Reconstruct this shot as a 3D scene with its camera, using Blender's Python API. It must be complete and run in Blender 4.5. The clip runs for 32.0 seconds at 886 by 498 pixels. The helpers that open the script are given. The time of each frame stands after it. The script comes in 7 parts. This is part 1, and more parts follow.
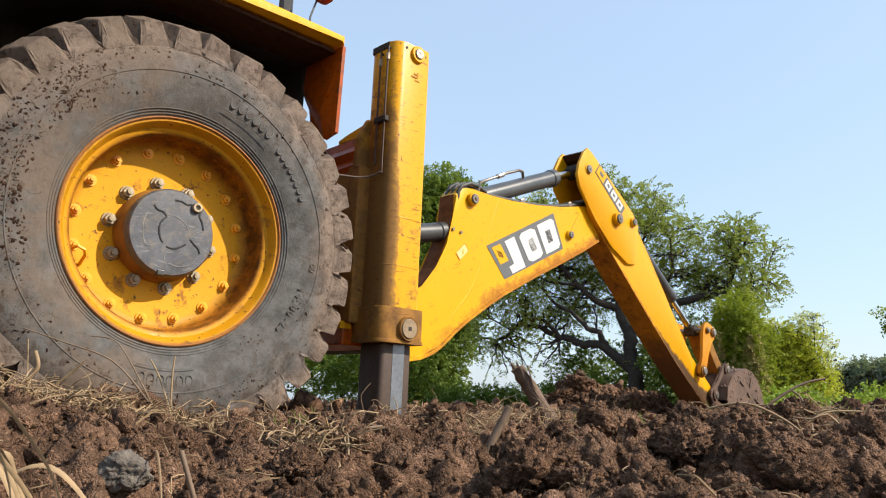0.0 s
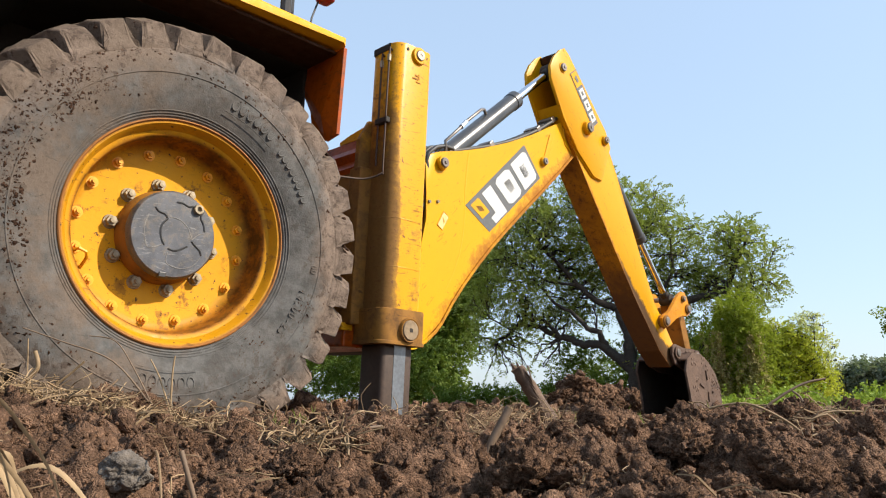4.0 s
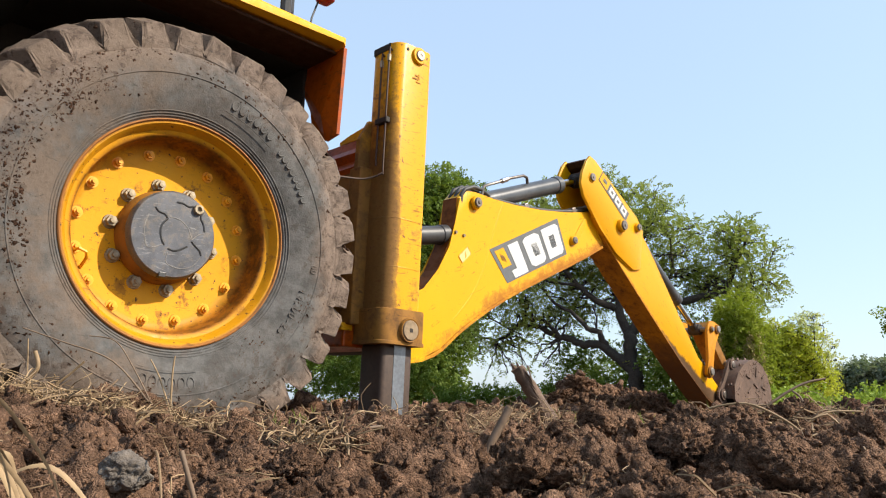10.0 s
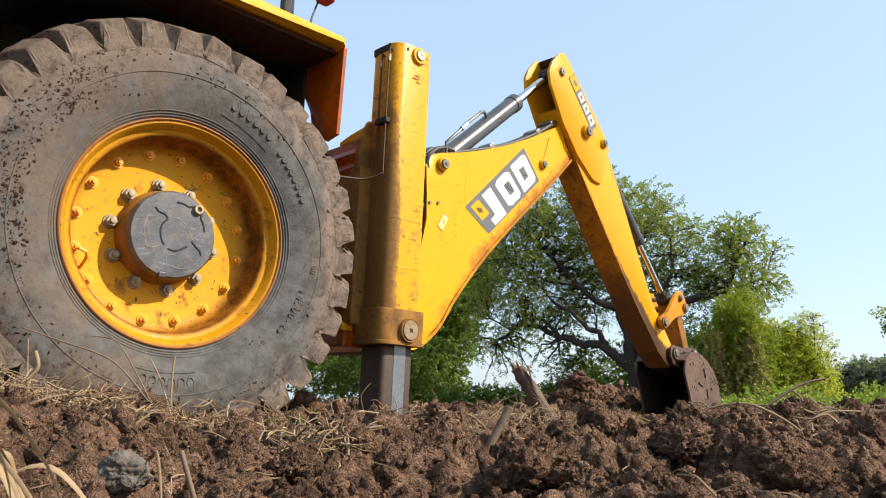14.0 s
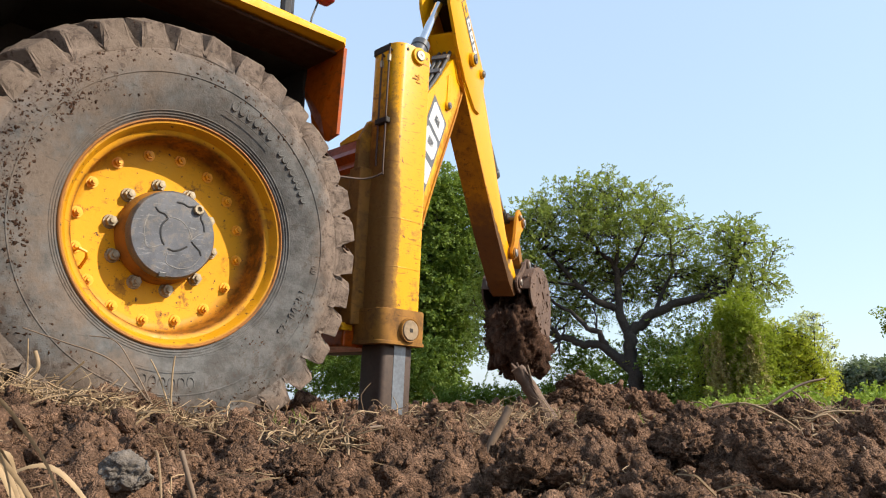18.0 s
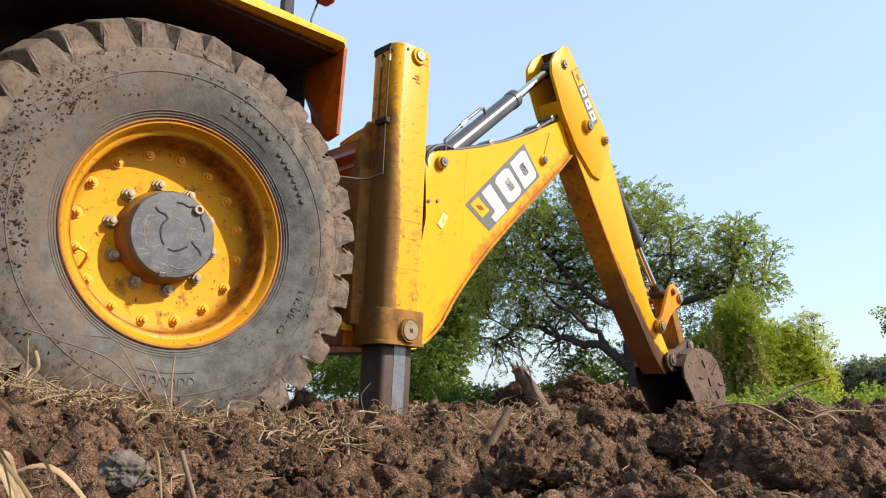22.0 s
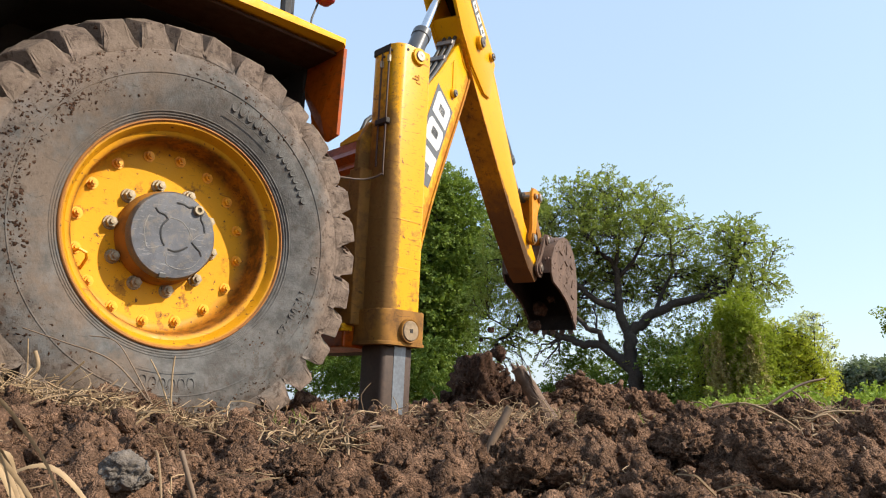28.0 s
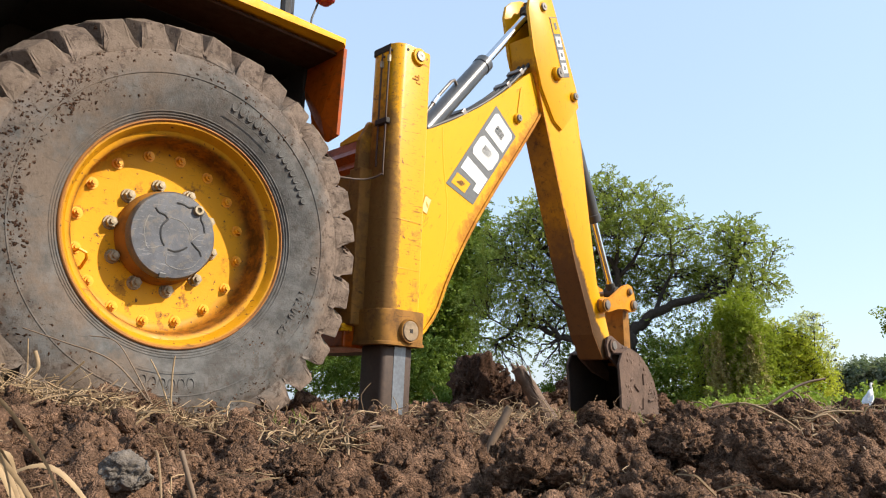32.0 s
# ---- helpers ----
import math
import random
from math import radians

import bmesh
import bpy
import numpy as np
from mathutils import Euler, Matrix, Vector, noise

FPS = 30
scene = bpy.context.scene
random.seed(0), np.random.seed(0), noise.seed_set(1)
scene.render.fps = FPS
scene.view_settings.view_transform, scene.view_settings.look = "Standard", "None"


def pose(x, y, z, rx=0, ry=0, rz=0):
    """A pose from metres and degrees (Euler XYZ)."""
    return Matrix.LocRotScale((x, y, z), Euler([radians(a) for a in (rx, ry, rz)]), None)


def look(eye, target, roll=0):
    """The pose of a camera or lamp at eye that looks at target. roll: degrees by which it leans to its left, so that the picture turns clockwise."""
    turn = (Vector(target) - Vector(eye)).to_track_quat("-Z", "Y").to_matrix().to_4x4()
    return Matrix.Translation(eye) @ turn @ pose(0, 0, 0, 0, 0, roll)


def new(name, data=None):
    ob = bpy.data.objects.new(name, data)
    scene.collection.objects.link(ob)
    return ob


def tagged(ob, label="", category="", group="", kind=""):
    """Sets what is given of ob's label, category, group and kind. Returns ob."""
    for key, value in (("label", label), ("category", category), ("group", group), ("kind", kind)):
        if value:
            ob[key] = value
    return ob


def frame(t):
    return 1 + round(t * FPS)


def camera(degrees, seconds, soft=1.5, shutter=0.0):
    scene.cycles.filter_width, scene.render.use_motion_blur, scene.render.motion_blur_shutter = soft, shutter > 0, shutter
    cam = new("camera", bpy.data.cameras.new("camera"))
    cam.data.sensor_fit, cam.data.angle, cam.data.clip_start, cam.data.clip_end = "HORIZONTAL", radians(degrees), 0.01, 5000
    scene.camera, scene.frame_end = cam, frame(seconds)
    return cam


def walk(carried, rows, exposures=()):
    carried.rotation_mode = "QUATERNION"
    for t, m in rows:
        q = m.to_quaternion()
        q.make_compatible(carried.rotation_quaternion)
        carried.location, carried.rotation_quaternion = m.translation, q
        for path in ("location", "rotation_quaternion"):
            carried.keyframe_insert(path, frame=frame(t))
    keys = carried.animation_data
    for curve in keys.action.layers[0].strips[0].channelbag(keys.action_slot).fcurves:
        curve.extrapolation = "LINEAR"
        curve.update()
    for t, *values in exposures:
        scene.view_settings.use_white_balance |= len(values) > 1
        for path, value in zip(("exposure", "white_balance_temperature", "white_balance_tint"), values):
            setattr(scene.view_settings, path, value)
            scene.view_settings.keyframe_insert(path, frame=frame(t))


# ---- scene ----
cam = camera(61.31, 32.0, 1.15)
EYE = (-0.9762, -2.1708, 0.1925)


def aim(yaw, pitch):
    y, p = radians(yaw), radians(pitch)
    return Vector((math.sin(y) * math.cos(p), math.cos(y) * math.cos(p), math.sin(p)))


STAND = look(EYE, Vector(EYE) + aim(43.983, 11.832), 2.36)
walk(cam, [(0.0, STAND), (32.0, STAND)], [(0.0, 0.78), (6.0, 0.78), (8.5, 0.86), (14.0, 0.87), (20.0, 0.89), (32.0, 0.89)])

# ---- daylight ----
TO_SUN = Vector((0.62, -1.0, 0.98)).normalized()
SUN_EL = math.asin(TO_SUN.z)
SUN_ROT = math.atan2(TO_SUN.x, TO_SUN.y)
world = bpy.data.worlds.new("sky")
scene.world = world
world.use_nodes = True
wn = world.node_tree.nodes
sky = wn.new("ShaderNodeTexSky")
sky.sky_type = "NISHITA"
sky.sun_disc = False
sky.sun_elevation = SUN_EL
sky.sun_rotation = SUN_ROT
sky.air_density, sky.dust_density, sky.ozone_density = 1.3, 1.4, 1.9
wn["Background"].inputs["Strength"].default_value = 0.134
haze = wn.new("ShaderNodeMix")
haze.data_type = "RGBA"
haze.inputs[0].default_value = 0.58
haze.inputs[7].default_value = (2.78, 3.56, 4.60, 1.0)
world.node_tree.links.new(sky.outputs[0], haze.inputs[6])
world.node_tree.links.new(haze.outputs[2], wn["Background"].inputs["Color"])
sun_data = bpy.data.lights.new("sun", "SUN")
sun_data.energy, sun_data.angle, sun_data.color = 4.25, radians(0.6), (1.0, 0.90, 0.76)
sun = new("sun", sun_data)
sun.matrix_world = look((0, 0, 30), Vector((0, 0, 30)) - TO_SUN)


# ---- materials ----
def mat(name, rough=0.6, metal=0.0):
    m = bpy.data.materials.new(name)
    m.use_nodes = True
    b = m.node_tree.nodes["Principled BSDF"]
    b.inputs["Roughness"].default_value = rough
    b.inputs["Metallic"].default_value = metal
    return m, m.node_tree.nodes, m.node_tree.links, b


def coords(nodes, links, scale, use="Object"):
    tc = nodes.new("ShaderNodeTexCoord")
    mp = nodes.new("ShaderNodeMapping")
    mp.inputs["Scale"].default_value = scale if hasattr(scale, "__len__") else (scale, scale, scale)
    links.new(tc.outputs[use], mp.inputs["Vector"])
    return mp.outputs["Vector"]


def noise_tex(nodes, links, vec, scale, detail=5.0, rough=0.6):
    n = nodes.new("ShaderNodeTexNoise")
    n.inputs["Scale"].default_value = scale
    n.inputs["Detail"].default_value = detail
    n.inputs["Roughness"].default_value = rough
    links.new(vec, n.inputs["Vector"])
    return n.outputs["Fac"]


def ramp(nodes, links, fac, stops):
    r = nodes.new("ShaderNodeValToRGB")
    e = r.color_ramp.elements
    while len(e) < len(stops):
        e.new(0.5)
    for i, (p, c) in enumerate(stops):
        e[i].position = p
        e[i].color = (*c, 1.0) if len(c) == 3 else c
    links.new(fac, r.inputs["Fac"])
    return r.outputs["Color"]


def grey(v):
    return (v, v, v)


def mixc(nodes, links, fac, a, b, blend="MIX"):
    m = nodes.new("ShaderNodeMix")
    m.data_type, m.blend_type = "RGBA", blend
    for sock, val in ((m.inputs[0], fac), (m.inputs[6], a), (m.inputs[7], b)):
        if isinstance(val, (int, float)):
            sock.default_value = val
        elif isinstance(val, tuple):
            sock.default_value = (*val, 1.0)
        else:
            links.new(val, sock)
    return m.outputs[2]


def bump(nodes, links, height, bsdf, strength, dist):
    b = nodes.new("ShaderNodeBump")
    b.inputs["Strength"].default_value = strength
    b.inputs["Distance"].default_value = dist
    links.new(height, b.inputs["Height"])
    links.new(b.outputs["Normal"], bsdf.inputs["Normal"])


def painted(name, base, dirt, dirt_amount=0.5, rust=0.3, rough=0.38, scale=1.0):
    """Sprayed enamel with dust, blotches of dirt, chips of rust and scratches."""
    m, n, l, b = mat(name, rough)
    v = coords(n, l, 1.0)
    big = noise_tex(n, l, v, 2.2 * scale, 6, 0.65)
    mid = noise_tex(n, l, v, 13 * scale, 7, 0.72)
    fine = noise_tex(n, l, v, 42 * scale, 5, 0.65)
    tone = mixc(n, l, big, tuple(c * 0.9 for c in base), tuple(min(1, c * 1.06) for c in base))
    grime = ramp(n, l, big, [(0.62 - 0.3 * dirt_amount, grey(0)), (0.86, grey(0.75))])
    col = mixc(n, l, grime, tone, dirt)
    blot = ramp(n, l, mid, [(0.66 - 0.20 * dirt_amount, grey(0)), (0.80 - 0.12 * dirt_amount, grey(0.35 + 0.5 * dirt_amount))])
    col = mixc(n, l, blot, col, dirt)
    chips = ramp(n, l, fine, [(0.70 - 0.12 * rust, grey(0)), (0.74 - 0.10 * rust, grey(0.8))])
    col = mixc(n, l, chips, col, (0.10, 0.045, 0.02))
    col = mixc(n, l, scratches(n, l, 7.0, 0.016), col, tuple(c * 0.45 for c in dirt))
    l.new(col, b.inputs["Base Color"])
    rr = ramp(n, l, mid, [(0.3, grey(rough * 0.85)), (0.75, grey(min(1, rough * 1.9)))])
    l.new(rr, b.inputs["Roughness"])
    b.inputs["Specular IOR Level"].default_value = 0.22
    bump(n, l, mixc(n, l, 0.5, mid, fine), b, 0.14, 0.005)
    return m


def scratches(n, l, scale, width):
    """Thin wandering lines, broken up by patches."""
    v = coords(n, l, (0.7, 0.7, 3.2))
    a = noise_tex(n, l, v, scale, 2, 0.5)
    q = n.new("ShaderNodeMath")
    q.operation = "SUBTRACT"
    q.inputs[1].default_value = 0.5
    l.new(a, q.inputs[0])
    w = n.new("ShaderNodeMath")
    w.operation = "ABSOLUTE"
    l.new(q.outputs[0], w.inputs[0])
    line = ramp(n, l, w.outputs[0], [(width * 0.25, grey(1)), (width, grey(0))])
    patch = ramp(n, l, noise_tex(n, l, v, scale * 1.7, 3, 0.6), [(0.56, grey(0)), (0.64, grey(0.7))])
    return mixc(n, l, 1.0, line, patch, "MULTIPLY")


def worn_paint(name, base, edges, band, tip=None):
    """Enamel rubbed off and rusty near a lower edge (lines z = a x + c, the lower one counts) and towards a tip."""
    m, n, l, b = mat(name, 0.4)
    v = coords(n, l, 1.0)
    big = noise_tex(n, l, v, 3.0, 7, 0.72)
    mid = noise_tex(n, l, v, 14, 7, 0.75)
    fine = noise_tex(n, l, v, 48, 5, 0.65)
    sep = n.new("ShaderNodeSeparateXYZ")
    l.new(v, sep.inputs[0])
    def op(kind, p, q, r=None):
        s = n.new("ShaderNodeMath")
        s.operation = kind
        for k, val in enumerate((p, q, r)):
            if val is None:
                continue
            if isinstance(val, (int, float)):
                s.inputs[k].default_value = val
            else:
                l.new(val, s.inputs[k])
        return s.outputs[0]
    lines = [op("MULTIPLY_ADD", sep.outputs[0], a, c) for a, c in edges]
    low = lines[0]
    for q in lines[1:]:
        low = op("MINIMUM", low, q)
    d = op("DIVIDE", op("SUBTRACT", sep.outputs[2], low), band)
    w = op("SUBTRACT", op("ADD", op("MULTIPLY", big, 1.9), op("MULTIPLY", mid, 2.4)), op("ADD", d, 1.62))
    if tip is not None:
        w = op("ADD", w, op("MULTIPLY", op("MAXIMUM", op("SUBTRACT", sep.outputs[0], tip), 0.0), 3.0))
        w = op("ADD", w, op("MULTIPLY", op("MAXIMUM", op("SUBTRACT", sep.outputs[0], tip + 0.90), 0.0), 7.0))
    mask = ramp(n, l, w, [(0.05, grey(0)), (0.35, grey(0.55)), (0.75, grey(0.95))])
    tone = mixc(n, l, big, tuple(c * 0.92 for c in base), tuple(c * 1.05 for c in base))
    rust = mixc(n, l, mid, (0.15, 0.050, 0.012), (0.44, 0.17, 0.012))
    if tip is not None:
        dark = op("ADD", op("MULTIPLY", op("SUBTRACT", sep.outputs[0], tip - 0.32), 1.1), op("MULTIPLY", op("SUBTRACT", mid, 0.5), 1.6))
        rust = mixc(n, l, ramp(n, l, dark, [(0.0, grey(0)), (0.5, grey(1))]), rust, mixc(n, l, fine, (0.030, 0.017, 0.011), (0.10, 0.054, 0.032)))
    col = mixc(n, l, mask, tone, rust)
    chips = ramp(n, l, fine, [(0.66, grey(0)), (0.70, grey(0.7))])
    col = mixc(n, l, chips, col, (0.13, 0.05, 0.018))
    col = mixc(n, l, scratches(n, l, 6.0, 0.014), col, (0.17, 0.07, 0.015))
    l.new(col, b.inputs["Base Color"])
    l.new(ramp(n, l, mask, [(0.0, grey(0.36)), (1.0, grey(0.8))]), b.inputs["Roughness"])
    b.inputs["Specular IOR Level"].default_value = 0.22
    bump(n, l, mixc(n, l, 0.5, mid, fine), b, 0.16, 0.006)
    return m


def plain(name, c1, c2, rough, metal=0.0, scale=8.0, bump_s=0.2, bump_d=0.004, fine_scale=60.0):
    m, n, l, b = mat(name, rough, metal)
    v = coords(n, l, 1.0)
    big = noise_tex(n, l, v, scale, 6, 0.65)
    fine = noise_tex(n, l, v, fine_scale, 5, 0.65)
    col = ramp(n, l, big, [(0.32, c1), (0.68, c2)])
    col = mixc(n, l, 0.35, col, ramp(n, l, fine, [(0.3, tuple(c * 0.55 for c in c1)), (0.7, c2)]))
    l.new(col, b.inputs["Base Color"])
    bump(n, l, fine, b, bump_s, bump_d)
    return m


def underside_paint():
    """Stained paint, orange for shade, that gives way to dark bare steel along x, with an uneven edge."""
    m, n, l, b = mat("worn_shaded_underside", 0.5)
    v = coords(n, l, 1.0)
    big = noise_tex(n, l, v, 3.5, 7, 0.7)
    mid = noise_tex(n, l, v, 17, 7, 0.75)
    fine = noise_tex(n, l, v, 55, 5, 0.65)
    sep = n.new("ShaderNodeSeparateXYZ")
    l.new(v, sep.inputs[0])
    # orange in place of yellow: the underside's shade is in the paint
    paint = mixc(n, l, ramp(n, l, big, [(0.40, grey(0)), (0.70, grey(0.85))]), (0.495, 0.1845, 0.0027), (0.16, 0.055, 0.010))
    paint = mixc(n, l, ramp(n, l, mid, [(0.52, grey(0)), (0.66, grey(0.8))]), paint, (0.0945, 0.0378, 0.0108))
    bare = mixc(n, l, mid, (0.034, 0.016, 0.009), (0.23, 0.092, 0.026))
    s = n.new("ShaderNodeMath")
    s.operation = "MULTIPLY_ADD"
    s.inputs[1].default_value = 0.9
    l.new(big, s.inputs[0])
    l.new(sep.outputs[0], s.inputs[2])
    t = n.new("ShaderNodeMath")
    t.operation = "MULTIPLY_ADD"
    t.inputs[1].default_value = 0.5
    l.new(mid, t.inputs[0])
    l.new(s.outputs[0], t.inputs[2])
    half = n.new("ShaderNodeMath")
    half.operation = "MULTIPLY"
    half.inputs[1].default_value = 0.3
    l.new(t.outputs[0], half.inputs[0])
    col = mixc(n, l, ramp(n, l, half.outputs[0], [(0.50, grey(0)), (0.66, grey(0.92))]), paint, bare)
    col = mixc(n, l, ramp(n, l, fine, [(0.62, grey(0)), (0.67, grey(0.8))]), col, (0.05, 0.022, 0.01))
    l.new(col, b.inputs["Base Color"])
    l.new(ramp(n, l, mid, [(0.3, grey(0.4)), (0.7, grey(0.75))]), b.inputs["Roughness"])
    b.inputs["Specular IOR Level"].default_value = 0.22
    bump(n, l, mixc(n, l, 0.5, mid, fine), b, 0.25, 0.006)
    return m


YELLOW = (0.6656, 0.329, 0.001548)
MUD = (0.1316, 0.08127, 0.04644)
m_yellow = painted("machine_yellow", YELLOW, (0.3251, 0.1471, 0.01548), 0.12, 0.12)
m_yellow_dirty = painted("muddy_yellow", (0.3096, 0.1354, 0.01858), (0.08127, 0.04489, 0.02322), 0.8, 0.45, 0.6)
m_lip = painted("rust_worn_rim_edge", (0.3251, 0.1316, 0.03096), (0.1703, 0.0774, 0.0387), 0.8, 0.6, 0.55)
# yellow turned dark orange for the shaded flap and rails, with stains
m_flap = painted("shaded_stained_orange", (0.38, 0.066, 0.0012), (0.036, 0.0135, 0.0045), 0.8, 0.55, 0.26, 1.6)
# brown that carries the shade under the mudguard in its colour
m_under = painted("shade_brown", (0.052, 0.019, 0.006), (0.0198, 0.0099, 0.0054), 0.6, 0.4, 0.5)
m_dip_under = underside_paint()
m_hollow = painted("shaded_dirty_orange", (0.2012, 0.05418, 0.003096), (0.03096, 0.01393, 0.006192), 0.8, 0.5, 0.6)
m_collar = painted("mud_caked_yellow", (0.2786, 0.1277, 0.02012), (0.08127, 0.04334, 0.02167), 1.0, 0.5, 0.65, 1.3)
m_link = painted("dirty_orange_yellow", (0.5882, 0.2322, 0.003096), (0.1858, 0.06966, 0.01161), 0.55, 0.45, 0.45)
m_boom = worn_paint("boom_yellow", YELLOW, [(0.196, -0.337), (0.03, -0.17)], 0.115)
m_dipper = worn_paint("dipper_yellow", (0.6579, 0.3057, 0.001548), [(0.028, -0.252)], 0.038, 1.05)


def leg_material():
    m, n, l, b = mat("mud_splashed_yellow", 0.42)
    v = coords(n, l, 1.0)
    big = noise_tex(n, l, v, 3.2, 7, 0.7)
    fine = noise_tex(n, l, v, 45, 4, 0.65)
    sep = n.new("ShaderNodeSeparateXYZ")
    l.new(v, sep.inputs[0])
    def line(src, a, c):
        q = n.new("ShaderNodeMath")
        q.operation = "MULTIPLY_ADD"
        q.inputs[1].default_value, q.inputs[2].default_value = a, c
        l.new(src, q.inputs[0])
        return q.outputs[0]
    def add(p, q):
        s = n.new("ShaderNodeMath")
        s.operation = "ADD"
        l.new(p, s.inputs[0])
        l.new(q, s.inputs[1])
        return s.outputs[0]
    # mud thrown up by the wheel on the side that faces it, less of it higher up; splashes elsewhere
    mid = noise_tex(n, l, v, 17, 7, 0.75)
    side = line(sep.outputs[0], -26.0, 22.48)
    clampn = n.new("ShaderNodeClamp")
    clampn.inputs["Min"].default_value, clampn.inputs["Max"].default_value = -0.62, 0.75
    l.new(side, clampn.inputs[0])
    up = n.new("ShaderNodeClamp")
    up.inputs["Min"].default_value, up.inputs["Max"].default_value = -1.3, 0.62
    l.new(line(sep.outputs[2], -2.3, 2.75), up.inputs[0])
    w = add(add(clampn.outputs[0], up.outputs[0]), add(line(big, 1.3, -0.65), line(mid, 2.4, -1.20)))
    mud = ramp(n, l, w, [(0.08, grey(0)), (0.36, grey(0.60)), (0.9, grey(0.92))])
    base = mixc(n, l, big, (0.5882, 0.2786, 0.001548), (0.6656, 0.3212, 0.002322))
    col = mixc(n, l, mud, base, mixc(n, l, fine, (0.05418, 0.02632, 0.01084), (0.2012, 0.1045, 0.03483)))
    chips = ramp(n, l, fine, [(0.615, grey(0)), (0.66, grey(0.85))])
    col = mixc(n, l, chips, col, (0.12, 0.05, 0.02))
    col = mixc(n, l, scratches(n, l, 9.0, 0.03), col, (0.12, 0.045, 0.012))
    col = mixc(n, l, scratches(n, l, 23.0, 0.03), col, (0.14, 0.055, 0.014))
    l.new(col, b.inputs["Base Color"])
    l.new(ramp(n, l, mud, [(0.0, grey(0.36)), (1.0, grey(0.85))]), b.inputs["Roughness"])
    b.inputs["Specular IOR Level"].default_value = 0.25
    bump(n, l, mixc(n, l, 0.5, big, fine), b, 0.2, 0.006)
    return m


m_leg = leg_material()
m_chrome = plain("chrome_rod", (0.62, 0.64, 0.66), (0.78, 0.8, 0.82), 0.14, 1.0, 6, 0.02)
m_steel = plain("worn_steel", (0.13, 0.10, 0.08), (0.30, 0.27, 0.24), 0.42, 0.7, 9, 0.15)
m_leg_steel = plain("brown_slide_steel", (0.026, 0.014, 0.009), (0.076, 0.044, 0.028), 0.65, 0.05, 5, 0.15)
m_stripe = plain("bright_stripe_steel", (0.13, 0.14, 0.155), (0.26, 0.28, 0.31), 0.38, 0.6, 8, 0.1)
m_pin_face = plain("dusty_tan_pin", (0.150, 0.100, 0.058), (0.32, 0.232, 0.140), 0.8, 0.0, 12, 0.2)
m_black = plain("black_enamel", (0.018, 0.018, 0.02), (0.05, 0.048, 0.046), 0.4, 0.0, 6, 0.1)
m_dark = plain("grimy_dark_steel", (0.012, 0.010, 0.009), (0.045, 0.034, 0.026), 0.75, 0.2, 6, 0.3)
m_bolt = plain("painted_bolt", (0.702, 0.2806, 0.00432), (0.945, 0.4306, 0.00648), 0.5, 0.0, 40, 0.2)
m_nut = plain("zinc_nut", (0.18, 0.1305, 0.072), (0.414, 0.342, 0.234), 0.5, 0.3, 30, 0.3)
m_bucket = plain("rusty_muddy_steel", (0.055, 0.030, 0.019), (0.150, 0.090, 0.061), 0.8, 0.08, 5, 0.5, 0.008, 30)
# near-black that holds the shade inside the bucket
m_inside = plain("shade_black_steel", (0.0108, 0.0072, 0.0054), (0.036, 0.0225, 0.0153), 0.8, 0.1, 7, 0.5, 0.006, 40)
m_white = plain("white_decal", (0.5638, 0.5638, 0.5481), (0.6421, 0.6421, 0.6264), 0.45, 0, 12, 0.03)
m_grey = plain("grey_decal", (0.0783, 0.08221, 0.08613), (0.1175, 0.1213, 0.1253), 0.5, 0, 12, 0.03)
m_orange = plain("brown_decal", (0.18, 0.0765, 0.009), (0.252, 0.108, 0.0135), 0.45, 0, 12, 0.03)
m_sticker = plain("pale_sticker", (0.6264, 0.4855, 0.1723), (0.6656, 0.5324, 0.2349), 0.45, 0, 12, 0.03)
m_red = plain("red_lamp_plastic", (0.15, 0.012, 0.01), (0.26, 0.022, 0.016), 0.3, 0, 12, 0.03)
m_hose = plain("rubber_hose", (0.02, 0.02, 0.02), (0.05, 0.048, 0.045), 0.55, 0, 15, 0.1)


def radius_of(n, l, v):
    """Distance from the axle, in the wheel's own space."""
    sep = n.new("ShaderNodeSeparateXYZ")
    l.new(v, sep.inputs[0])
    comb = n.new("ShaderNodeCombineXYZ")
    l.new(sep.outputs[0], comb.inputs[0])
    l.new(sep.outputs[2], comb.inputs[1])
    ln = n.new("ShaderNodeVectorMath")
    ln.operation = "LENGTH"
    l.new(comb.outputs[0], ln.inputs[0])
    return ln.outputs["Value"]


